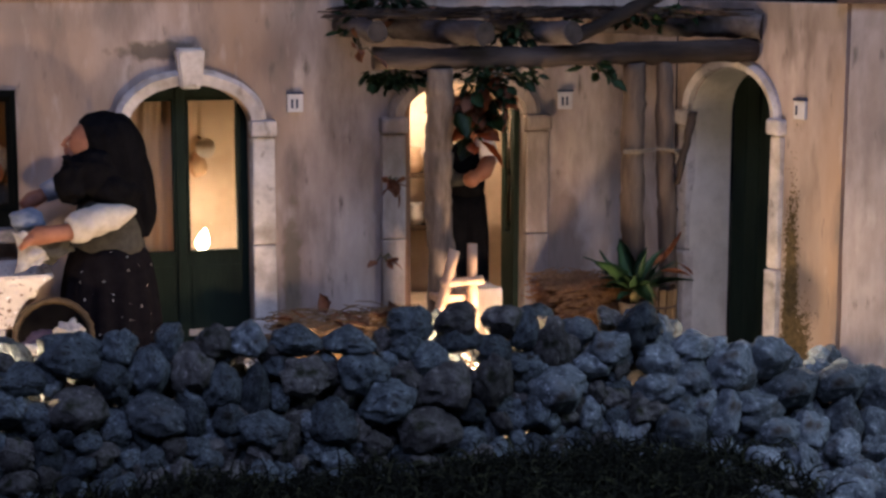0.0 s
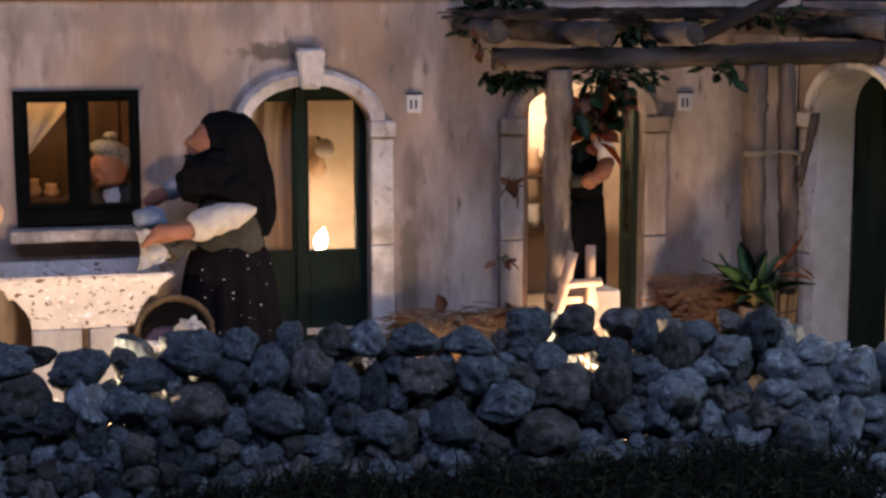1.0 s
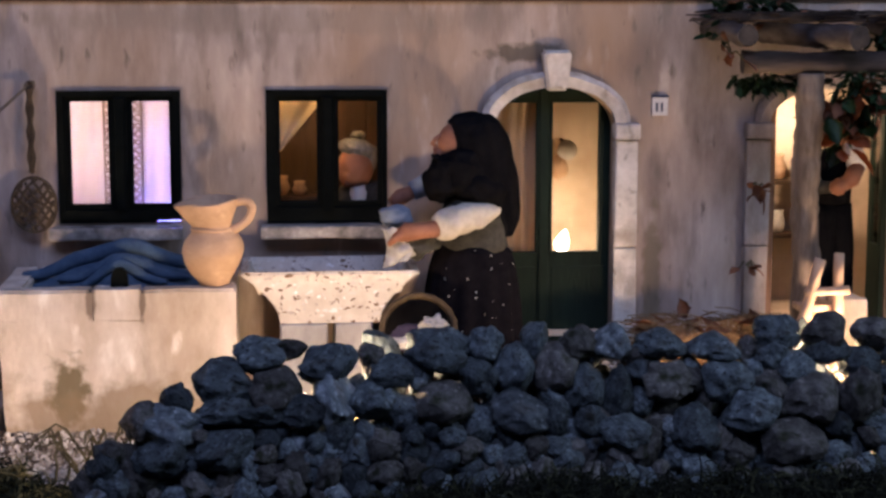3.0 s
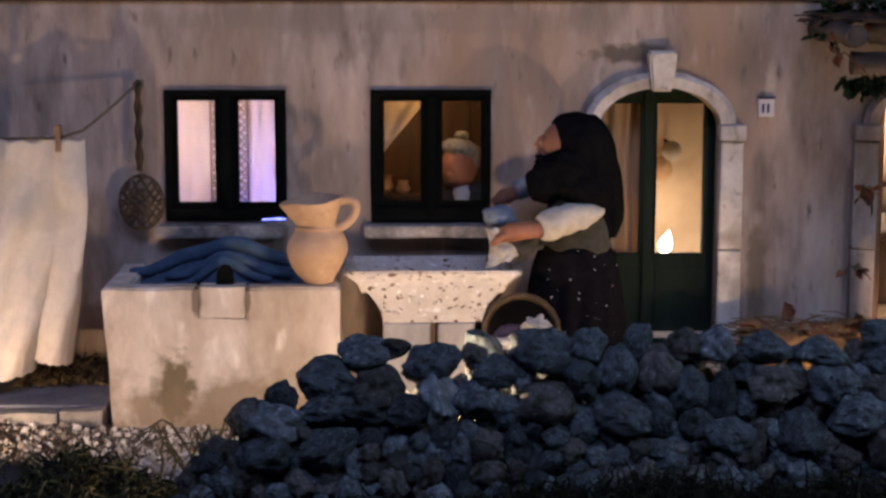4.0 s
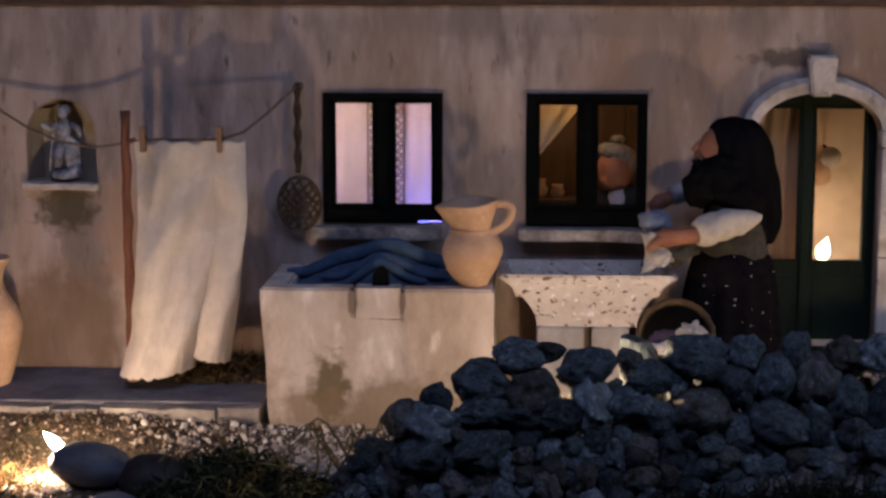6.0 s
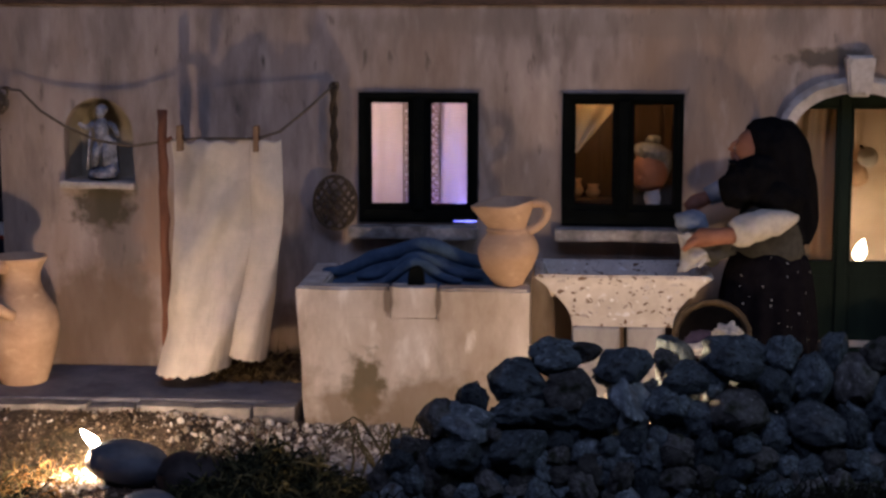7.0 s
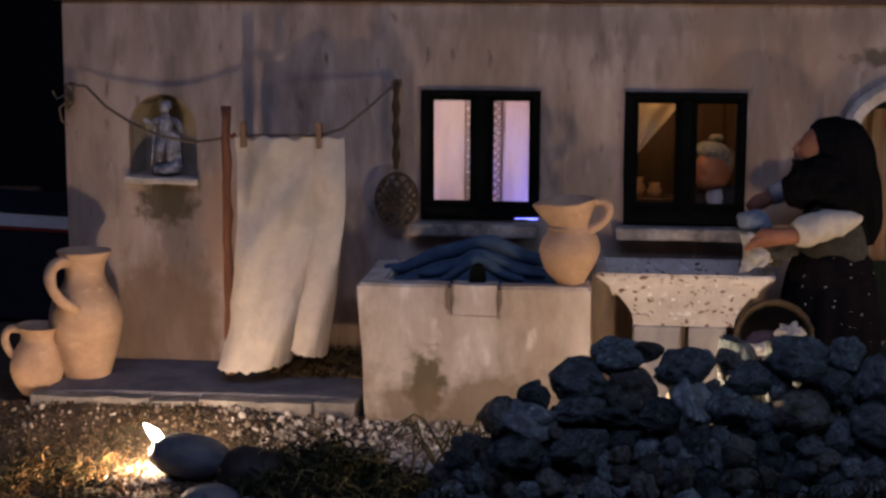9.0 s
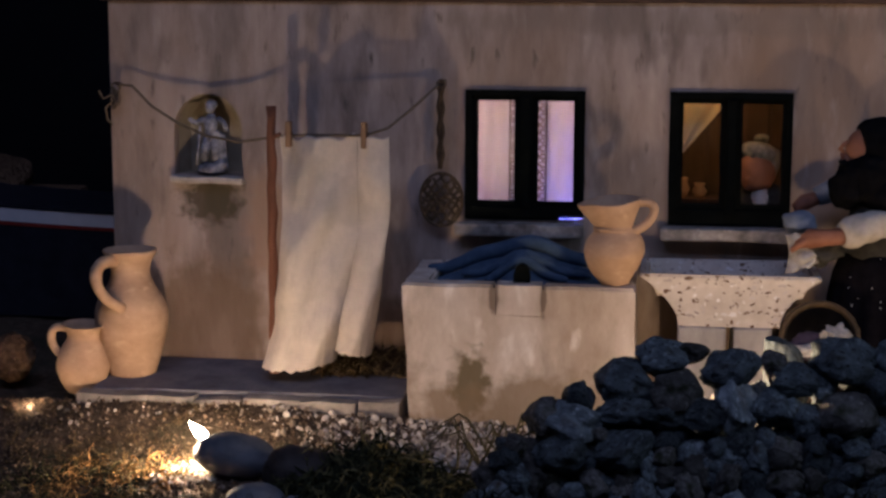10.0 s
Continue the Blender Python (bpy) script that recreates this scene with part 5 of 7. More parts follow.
# ---- inside the rooms ----
CURTAIN = translucent("white_curtain", (0.78, 0.74, 0.74), 0.55)
LACE = translucent("lace_border", (0.34, 0.27, 0.23), 0.15)
for x0, x1, lx0, lx1 in ((0.004, 0.0475, 0.0475, 0.066), (0.0945, 0.138, 0.076, 0.0945)):
    cur = thing("lace_curtain", "white curtain with a patterned lace border at the window", "curtain", group="window curtains")
    b = bmesh.new()
    sheet(b, lambda u, v: Vector((x0 + (x1 - x0) * u, 0.040 + 0.0014 * math.sin(u * 13 + 1.2 * v) + 0.0012 * noise.noise(Vector((u * 3, v * 4, x0 * 50))), 0.372 - 0.150 * v)), 36, 24, 0.0008)
    part("curtain_cloth", b, CURTAIN, cur, smooth=True)
    b = bmesh.new()
    w = lx1 - lx0
    for k in range(15):
        z = 0.366 - 0.0098 * k
        for q in (0.28, 0.72):
            r = 0.0040 if (k % 2 == 0) == (q < 0.5) else 0.0028
            tube(b, [(lx0 + w * q + r * math.cos(t), 0.039, z + r * 1.15 * math.sin(t)) for t in (2 * math.pi * i / 8 for i in range(9))], 0.0010, 5, cap=False)
        tube(b, [(lx0, 0.039, z - 0.005), (lx1, 0.039, z + 0.005)], 0.0006, 4)
        tube(b, [(lx0, 0.039, z + 0.005), (lx1, 0.039, z - 0.005)], 0.0006, 4)
    for xx in (lx0 + 0.0008, lx1 - 0.0008):
        tube(b, [(xx, 0.039, 0.372), (xx, 0.039, 0.222)], 0.0010, 5)
    part("lace", b, LACE, cur, "openwork lace border", smooth=True)
    b = bmesh.new()
    sheet(b, lambda u, v: Vector((lx0 + w * u, 0.046, 0.372 - 0.150 * v)), 4, 8, 0.0006)
    part("lining", b, CURTAIN, cur, smooth=True)

DARK_WOOD = material("dark_wood", [(0.3, (0.035, 0.020, 0.012)), (0.7, (0.09, 0.055, 0.032))], 40, 0.6, 0.3, 120, (1, 1, 0.2))
b = bmesh.new()
sheet(b, lambda u, v: Vector((0.250 + 0.075 * u * (1 - v), 0.034 + 0.003 * math.sin(14 * u), 0.372 - 0.100 * v * (1 - 0.1 * u))), 20, 16, 0.001)
tagged(part("tied_curtain", b, translucent("cream_curtain", (0.78, 0.68, 0.52), 0.45), smooth=True), "cream curtain drawn aside in a triangle", "curtain")
# Wardrobe added so that the room's lit back wall reads dark brown.
ward = thing("wardrobe", "tall dark brown wardrobe added to darken the back of the room", "wardrobe")
part("body", box(bmesh.new(), 0.212, 0.452, 0.172, 0.1985, 0.0705, 0.415, 0.002), DARK_WOOD, ward)
for k in range(3):
    part("door", box(bmesh.new(), 0.216 + 0.079 * k, 0.292 + 0.079 * k, 0.1685, 0.1718, 0.080, 0.408, 0.001), DARK_WOOD, ward)
cup = thing("sideboard", "dark wooden sideboard against the room wall", "sideboard")
part("body", box(bmesh.new(), 0.225, 0.34, 0.130, 0.166, 0.0705, 0.222, 0.002), DARK_WOOD, cup)
part("top_board", box(bmesh.new(), 0.220, 0.345, 0.124, 0.167, 0.2225, 0.228, 0.001), DARK_WOOD, cup)
for k in range(2):
    d = part("door", box(bmesh.new(), 0.230 + 0.054 * k, 0.281 + 0.054 * k, 0.1265, 0.1295, 0.085, 0.218, 0.001), DARK_WOOD, cup)
    part("knob", lathe(bmesh.new(), [(0.001, 0), (0.003, 0.001), (0.003, 0.003), (0.001, 0.004)], 10, (0.277 + 0.012 * k, 0.1225, 0.16)), IRON, d)
for k, (x, h) in enumerate(((0.262, 0.024), (0.284, 0.017))):
    t = thing("small_pot", "small reddish clay pot on the sideboard", "pot", (x, 0.146, 0.2282), group="pots on the sideboard")
    part("pot_body", lathe(bmesh.new(), [(0.006, 0), (0.010, h * 0.4), (0.006, h * 0.8), (0.008, h), (0.006, h), (0.005, h * 0.7)], 16), TERRACOTTA, t, smooth=True)
# shelf with crockery behind the open doorway
rack = thing("wall_shelf", "small wooden shelf on the room wall behind the doorway", "shelf")
for z in (0.160, 0.232):
    part("board", box(bmesh.new(), 0.905, 1.000, 0.168, 0.1985, z, z + 0.006, 0.001), DARK_WOOD, rack)
for x in (0.9022, 0.9978):
    part("side_board", box(bmesh.new(), x, x + 0.005, 0.166, 0.1985, 0.0705, 0.300, 0.001), DARK_WOOD, rack)
for k, (x, z, h, w) in enumerate(((0.922, 0.2385, 0.034, 1.2), (0.951, 0.2385, 0.026, 1.0), (0.979, 0.2385, 0.030, 0.8), (0.925, 0.1665, 0.030, 1.0), (0.960, 0.1665, 0.036, 1.1))):
    t = thing("small_jug", "small cream jug on the wooden shelf", "jug", (x, 0.182, z), group="jugs on the shelf")
    part("jug_body", lathe(bmesh.new(), [(0.007 * w, 0), (0.011 * w, h * 0.4), (0.007 * w, h * 0.8), (0.009 * w, h), (0.007 * w, h), (0.005 * w, h * 0.7)], 16), WHITE_STONE if k % 2 else TERRACOTTA, t, smooth=True)
# far wall hangings of the glazed-door room
t = thing("wall_plate", "small round cream plate hung on the room wall", "plate")
part("plate", tube(bmesh.new(), [(0.632, 0.150, 0.282), (0.632, 0.146, 0.283), (0.632, 0.144, 0.283)], [0.0125, 0.0130, 0.0105], 24), WHITE_STONE, t, smooth=True)
part("hook", tube(bmesh.new(), [(0.632, 0.1995, 0.292), (0.632, 0.150, 0.288)], 0.002, 8), IRON, t)
tagged(part("hanging_bag", crumple((0.628, 0.186, 0.256), 0.011, (1.0, 0.7, 1.4), 6, 0.3, 1.2), TERRACOTTA, smooth=True), "tan cloth bag hanging on the room wall", "bag")

# brown curtain added behind the shut leaf of the glazed door to darken its pane
shade_curtain = thing("shade_curtain", "brown cloth curtain added to darken the left pane of the glazed door", "curtain")
part("curtain_cloth", sheet(bmesh.new(), lambda u, v: Vector((0.514 + (0.068 - 0.006 * math.sin(math.pi * min(1.0, v * 1.1)) ** 2) * u, 0.046 + 0.0028 * math.sin(u * 24 + 1.5 * v) + 0.002 * math.sin(u * 9 + 3 * v), 0.378 - 0.215 * v)), 44, 40),
     translucent("brown_curtain", (0.55, 0.40, 0.26), 0.35), shade_curtain, smooth=True)
part("rod", tube(bmesh.new(), [(0.500, 0.049, 0.3785), (0.684, 0.049, 0.3785)], 0.0016, 8), IRON, shade_curtain)

BULB = glow("lit_bulb", (1.0, 0.78, 0.50), 26.0)
BULB_WHITE = glow("lit_clear_bulb", (1.0, 0.80, 0.60), 125.0)
BRASS = material("brass", [(0.3, (0.45, 0.30, 0.10)), (0.7, (0.60, 0.42, 0.18))], 60, 0.4, 0.1, 200, metal=1.0)


def bulb(place, size, mat, tilt=(0, 0, 0), label="small lit lamp bulb", shape=((0.35, 0.0), (0.75, 0.45), (0.95, 1.0), (0.85, 1.6), (0.5, 2.3), (0.15, 2.9), (0.02, 3.1))):
    t = thing("lamp_bulb", label, "light bulb", place, group="lamp bulbs")
    t.rotation_euler = tilt
    ob = part("glass_bulb", lathe(bmesh.new(), [(r * size, z * size) for r, z in shape], 20), mat, t, smooth=True)
    ob.visible_shadow = False
    part("socket", lathe(bmesh.new(), [(0.35 * size, -0.9 * size), (0.42 * size, -0.8 * size), (0.42 * size, -0.05 * size), (0.30 * size, -0.02 * size)], 16), BRASS, t, smooth=True)
    return t


bulb((0.618, 0.112, 0.155), 0.0095, BULB, (0, 0.25, 0), label="glowing lamp bulb in the room behind the glazed door")
bulb((-0.500, -0.172, -0.024), 0.005, BULB_WHITE, label="small lit bulb sunk in the gravel by the jars")
bulb((-0.2460, -0.318, 0.0125), 0.0062, BULB_WHITE, (0, -0.80, 0), "lit flame-shaped bulb lying behind a pebble", ((0.35, 0.0), (0.75, 0.6), (0.95, 1.4), (0.85, 2.2), (0.5, 3.2), (0.15, 4.1), (0.02, 4.4)))
bulb((0.768, -0.405, 0.080), 0.008, BULB, label="lit bulb low behind the dry stone wall")
bulb((0.308, -0.405, 0.088), 0.008, BULB, label="lit bulb hidden behind the dry stone wall")
bulb((1.155, -0.400, 0.068), 0.006, BULB, label="lit bulb among the stones by the side wall")
bulb((0.905, -0.240, 0.075), 0.008, BULB, label="lit bulb behind the stones before the doorway")

# ---- pergola before the open doorway ----
# Log wood with the stool lamp's light put into its colour, for one post.
LIT_LOG = material("lit_weathered_post", [(0.34, (0.085, 0.062, 0.046)), (0.50, (0.22, 0.175, 0.14)), (0.66, (0.42, 0.35, 0.29))], 22, 0.9, 0.7, 90, (1, 1, 0.15))
# The same wood near black, shade put into beam, post and brush.
SHADED_LOG = material("shaded_weathered_wood", [(0.34, (0.008, 0.005, 0.004)), (0.50, (0.032, 0.022, 0.016)), (0.66, (0.105, 0.078, 0.058))], 22, 0.9, 0.7, 90, (1, 1, 0.15),
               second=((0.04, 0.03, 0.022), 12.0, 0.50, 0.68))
SHADED_LOGX = material("shaded_weathered_log", [(0.34, (0.006, 0.004, 0.0035)), (0.50, (0.026, 0.019, 0.015)), (0.66, (0.080, 0.062, 0.052))], 22, 0.9, 0.7, 90, (0.15, 1, 1),
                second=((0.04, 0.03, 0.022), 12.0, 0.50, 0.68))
RAFTER = material("dark_weathered_log", [(0.34, (0.030, 0.024, 0.022)), (0.50, (0.080, 0.067, 0.061)), (0.66, (0.17, 0.15, 0.14))], 22, 0.95, 0.8, 80, (1, 0.15, 1))
CUT = material("cut_wood", [(0.3, (0.020, 0.017, 0.016)), (0.7, (0.060, 0.052, 0.048))], 60, 0.9, 0.4, 150)
POST_WOOD = material("brown_weathered_post", [(0.34, (0.030, 0.021, 0.016)), (0.50, (0.085, 0.062, 0.047)), (0.66, (0.20, 0.155, 0.12))], 22, 0.9, 0.7, 90, (1, 1, 0.15))
pergola = thing("pergola", "rustic pergola of grey logs tied with cord", "pergola")


def log(name, pts, radii, mat, seed, seg=16, ends=True):
    b = bmesh.new()
    P = [Vector(p) for p in pts]
    fine, rad = [], []
    for i in range(len(P) - 1):
        for k in range(12):
            t = k / 12
            fine.append(P[i].lerp(P[i + 1], t) + Vector(noise.noise_vector(P[i].lerp(P[i + 1], t) * 22 + Vector((seed, 0, 0)))) * (0.0014 if name == "post" else 0.0016))
            rad.append(radii[i] + (radii[i + 1] - radii[i]) * t)
    fine.append(P[-1])
    rad.append(radii[-1])
    rad = [r * (1 + 0.10 * noise.noise(Vector((q * 0.9, seed, 0)))) for q, r in enumerate(rad)]
    tube(b, fine, rad, seg)
    rough(b, 0.0028, 60, seed)
    ob = part(name, b, [mat, CUT], pergola, smooth=False)
    n = len(ob.data.polygons)
    for k in (n - 2, n - 1):
        ob.data.polygons[k].material_index = 1
    ob.data.polygons.foreach_set("use_smooth", [k < n - 2 for k in range(n)])
    return ob


log("front_beam", [(0.783, -0.150, 0.4085), (0.95, -0.150, 0.4095), (1.10, -0.150, 0.412), (1.262, -0.150, 0.414)], [0.0125, 0.0125, 0.0135, 0.0140], SHADED_LOGX, 1)
log("rafter", [(0.846, -0.004, 0.440), (0.872, -0.11, 0.4385), (0.903, -0.193, 0.438)], [0.014, 0.014, 0.0150], RAFTER, 2)
log("rafter", [(0.975, -0.004, 0.440), (0.990, -0.11, 0.4385), (1.012, -0.188, 0.438)], [0.012, 0.012, 0.0130], RAFTER, 3)
log("rafter", [(1.115, -0.004, 0.446), (1.190, -0.10, 0.4440), (1.268, -0.160, 0.4420)], [0.014, 0.015, 0.0150], RAFTER, 4)
log("rafter", [(0.778, -0.004, 0.444), (0.778, -0.11, 0.4430), (0.782, -0.170, 0.4400)], [0.012, 0.012, 0.0120], RAFTER, 5)
log("branch", [(1.018, -0.175, 0.432), (1.080, -0.16, 0.458), (1.15, -0.140, 0.486)], [0.008, 0.0085, 0.0075], SHADED_LOGX, 6)
log("post", [(0.8610, -0.150, 0.398), (0.862, -0.150, 0.33), (0.8590, -0.150, 0.26), (0.8625, -0.152, 0.18), (0.859, -0.155, 0.05)], [0.0155, 0.0165, 0.0165, 0.0160, 0.0160], LIT_LOG, 7)
log("post", [(1.1045, -0.150, 0.400), (1.104, -0.150, 0.28), (1.107, -0.150, 0.16), (1.106, -0.150, 0.04)], [0.0135, 0.0145, 0.0145, 0.0150], SHADED_LOG, 8)
log("post", [(1.144, -0.146, 0.402), (1.149, -0.146, 0.28), (1.155, -0.146, 0.16), (1.158, -0.146, 0.04)], [0.0105, 0.0110, 0.0115, 0.0120], POST_WOOD, 9)
log("prop_branch", [(1.1790, -0.158, 0.340), (1.168, -0.162, 0.30), (1.157, -0.164, 0.255)], [0.0055, 0.0055, 0.0035], SHADED_LOG, 10, 8)
b = bmesh.new()
for k in range(3):
    tube(b, [(1.086, -0.164, 0.2975 - 0.002 * k), (1.105, -0.1665, 0.2970 - 0.002 * k), (1.13, -0.160, 0.297), (1.150, -0.160, 0.2965 - 0.001 * k), (1.168, -0.155, 0.294 - 0.003 * k)], 0.0013, 6)
tube(b, [(1.152, -0.160, 0.297), (1.158, -0.162, 0.288), (1.155, -0.162, 0.280)], 0.0012, 6)
part("cord", b, ROPE, pergola, "pale cord tied round the posts")

b, r = bmesh.new(), random.Random(37)
for k in range(620):
    x, y = r.uniform(0.775, 1.235), -0.004 - 0.150 * r.random() ** 1.4
    a, length = r.gauss(0.0, 0.5) + (math.pi / 2 if r.random() < 0.25 else 0.0), r.uniform(0.03, 0.075)
    z = 0.4545 + r.random() * 0.009
    d = Vector((math.cos(a), math.sin(a), r.uniform(-0.06, 0.06))) * length * 0.5
    p = Vector((x, min(y, -0.004 - abs(d.y)), z))
    tube(b, [p - d, p + Vector((0, 0, r.uniform(-0.002, 0.003))), p + d], [0.0010, 0.0016, 0.0008], 5)
tagged(part("brush_cover", b, SHADED_LOG), "dark dry brushwood laid over the pergola rafters", "brushwood", kind="stuff")

# leaves: one folded blade, shared
GREEN_LEAF = material("dark_green_leaf", [(0.3, (0.008, 0.020, 0.008)), (0.7, (0.026, 0.055, 0.020))], 3, 0.5, 0.3, 6, per_object=0.45)
BROWN_LEAF = material("dry_brown_leaf", [(0.3, (0.14, 0.055, 0.030)), (0.7, (0.26, 0.115, 0.060))], 3, 0.7, 0.4, 6, per_object=0.35)


def leaf_mesh(name, mat, width, curl, seed):
    b = bmesh.new()
    n = 8
    rows3 = []
    for k in range(n + 1):
        t = k / n
        w = width * math.sin(math.pi * t ** 0.85) * (1 + 0.18 * math.sin(t * 19 + seed)) + 0.004
        z = curl * t * t
        rows3.append([b.verts.new(p) for p in ((t, -w, z + 0.10 * w), (t, -w * 0.5, z - 0.03), (t, 0, z - 0.06 * math.sin(math.pi * t)), (t, w * 0.5, z - 0.03), (t, w, z + 0.12 * w))])
    for p, q in zip(rows3, rows3[1:]):
        for i in range(4):
            b.faces.new((p[i], q[i], q[i + 1], p[i + 1]))
    got = bmesh.ops.solidify(b, geom=b.faces[:], thickness=0.02)
    me = bpy.data.meshes.new(name)
    b.normal_update()
    b.to_mesh(me)
    b.free()
    me.materials.append(mat)
    me.polygons.foreach_set("use_smooth", [True] * len(me.polygons))
    return me


LEAVES = [leaf_mesh("leaf", GREEN_LEAF, w, c, k) for k, (w, c) in enumerate(((0.30, -0.25), (0.24, 0.15), (0.34, -0.4), (0.20, -0.1)))]
DRY = [leaf_mesh("leaf", BROWN_LEAF, w, c, k) for k, (w, c) in enumerate(((0.30, -0.35), (0.26, 0.3)))]
STEM = material("green_brown_stem", [(0.3, (0.05, 0.045, 0.02)), (0.7, (0.12, 0.10, 0.05))], 60, 0.8, 0.3, 200)


def sprig(name, label, category, centre, spread, count, size, dry, seed, down=0.3, stems=6):
    """A spray of leaves: stems from the middle, leaves fanned over an uneven cloud."""
    r = random.Random(seed)
    t = thing(name, label, category, centre)
    b = bmesh.new()
    for k in range(count):
        off = Vector([max(-1.6, min(1.6, r.gauss(0, 1))) * q for q in spread])
        ob = new("leaf", (DRY if r.random() < dry else LEAVES)[r.randrange(2 if dry > 0.99 else 2)])
        ob.parent = t
        s = size * r.uniform(0.65, 1.2)
        yaw = math.atan2(off.y - 0.02, off.x) + r.uniform(-0.9, 0.9)
        ob.matrix_basis = Matrix.Translation(off) @ Euler((r.uniform(-0.9, 0.9), down + r.uniform(-0.6, 0.7), yaw)).to_matrix().to_4x4() @ Matrix.Diagonal((s, s, s, 1))
        if k % max(1, count // stems) == 0:
            tube(b, [(0, 0, 0), tuple(off * 0.5 + Vector((0, 0, 0.006))), tuple(off)], [0.0014, 0.0011, 0.0008], 5)
    part("stem", b, STEM, t)
    return t


V = "vine"
sprig(V, "dark green ivy spray over the pergola beam", V, (0.812, -0.135, 0.386), (0.020, 0.010, 0.006), 120, 0.016, 0.0, 21)
sprig(V, "dark green ivy hanging under the beam", V, (0.935, -0.150, 0.388), (0.026, 0.012, 0.008), 115, 0.0165, 0.10, 22)
sprig(V, "green and brown leaves hanging before the doorway", V, (0.906, -0.145, 0.362), (0.017, 0.012, 0.014), 36, 0.036, 0.55, 23, 0.7)
sprig(V, "dry brown leaves hanging before the doorway", V, (0.912, -0.140, 0.325), (0.018, 0.010, 0.010), 9, 0.036, 0.75, 29, 0.3)
sprig(V, "small ivy spray under the beam", V, (1.058, -0.150, 0.391), (0.012, 0.008, 0.006), 12, 0.020, 0.0, 24)
sprig(V, "ivy growing between the rafters", V, (0.955, -0.125, 0.436), (0.026, 0.014, 0.006), 75, 0.017, 0.0, 25)
sprig(V, "ivy at the pergola corner", V, (0.782, -0.080, 0.448), (0.014, 0.014, 0.007), 48, 0.017, 0.2, 26)
sprig(V, "dark ivy on top of the rafters", V, (0.830, -0.030, 0.474), (0.030, 0.014, 0.005), 90, 0.017, 0.1, 27)
sprig(V, "dark ivy on top of the rafters", V, (1.120, -0.120, 0.456), (0.05, 0.02, 0.007), 90, 0.017, 0.1, 28)
sprig(V, "dry brown leaf at the beam end", V, (0.766, -0.155, 0.420), (0.008, 0.008, 0.010), 4, 0.034, 1.0, 30, 0.2)
sprig(V, "small leafy twig beside the doorway stone", V, (0.812, -0.120, 0.262), (0.010, 0.006, 0.006), 7, 0.024, 1.0, 31)
sprig(V, "small leafy twig low beside the doorway stone", V, (0.802, -0.120, 0.172), (0.006, 0.006, 0.006), 5, 0.018, 1.0, 32)
# The pot is added; its near-black colour stands in for the shadow there.
DARK_CLAY = material("dark_clay", [(0.3, (0.020, 0.016, 0.014)), (0.7, (0.050, 0.040, 0.034))], 60, 0.85, 0.3, 200)
PLANT_LEAF = material("fresh_green_leaf", [(0.3, (0.010, 0.030, 0.013)), (0.7, (0.038, 0.078, 0.032))], 3, 0.45, 0.3, 6, per_object=0.5)
BLADES = [leaf_mesh("leaf", PLANT_LEAF, w, c, k) for k, (w, c) in enumerate(((0.15, -0.30), (0.19, -0.45), (0.12, 0.10)))]
ORANGE_LEAF = material("dry_orange_leaf", [(0.3, (0.24, 0.085, 0.035)), (0.7, (0.42, 0.17, 0.075))], 3, 0.7, 0.4, 6, per_object=0.35)
DRY_LONG = [leaf_mesh("leaf", ORANGE_LEAF, w, c, k + 3) for k, (w, c) in enumerate(((0.16, 0.25), (0.24, -0.30), (0.20, -0.2)))]
plant = thing("potted_plant", "green plant with long pointed leaves in a dark pot", "plant", (1.088, -0.200, 0.130))
part("pot", lathe(bmesh.new(), [(0.012, -0.082), (0.016, -0.045), (0.0185, -0.014), (0.019, -0.010), (0.0165, -0.010), (0.015, -0.016), (0.001, -0.018)], 24), DARK_CLAY, plant, "added pot, coloured dark for the shadow there", smooth=True)
r = random.Random(33)
stalks = bmesh.new()
for k in range(34):
    yaw = k * 2.4 + r.uniform(-0.4, 0.4)
    lift = -1.25 + 1.15 * (k / 33) ** 0.8 + r.uniform(-0.15, 0.15)
    root = Vector((math.cos(yaw) * 0.008, math.sin(yaw) * 0.006, 0.002 + 0.012 * r.random()))
    ob = new("leaf", BLADES[k % 3])
    ob.parent = plant
    s = r.uniform(0.034, 0.062) * (1.0 if k > 8 else 1.15)
    ob.matrix_basis = Matrix.Translation(root) @ Euler((r.uniform(-0.5, 0.5), lift, yaw)).to_matrix().to_4x4() @ Matrix.Diagonal((s, s, s, 1))
    tube(stalks, [(root.x * 0.3, root.y * 0.3, -0.018), tuple(root * 0.7), tuple(root)], [0.0013, 0.0011, 0.0009], 5)
part("stem", stalks, STEM, plant)
twig = thing("dry_twig", "orange-brown dry leaves on thin twigs", "twig", (1.098, -0.205, 0.122))
stalks = bmesh.new()
for k, (tip, yaw, lift, size) in enumerate((((0.020, 0, 0.046), 0.1, -0.62, 0.046), ((0.022, 0.002, 0.034), -0.2, -0.12, 0.034), ((0.046, 0.003, 0.042), 0.2, 0.42, 0.027), ((0.012, 0.004, 0.040), 0.4, -0.35, 0.030))):
    ob = new("leaf", DRY_LONG[k % 3])
    ob.parent = twig
    ob.matrix_basis = Matrix.Translation(tip) @ Euler((-0.9 + 0.5 * k, lift, yaw)).to_matrix().to_4x4() @ Matrix.Diagonal((size, size, size, 1))
    tube(stalks, [(-0.006, 0.004, 0.0), (tip[0] * 0.4, tip[1], tip[2] * 0.65), tip], [0.0012, 0.0010, 0.0008], 5)
part("stem", stalks, STEM, twig)

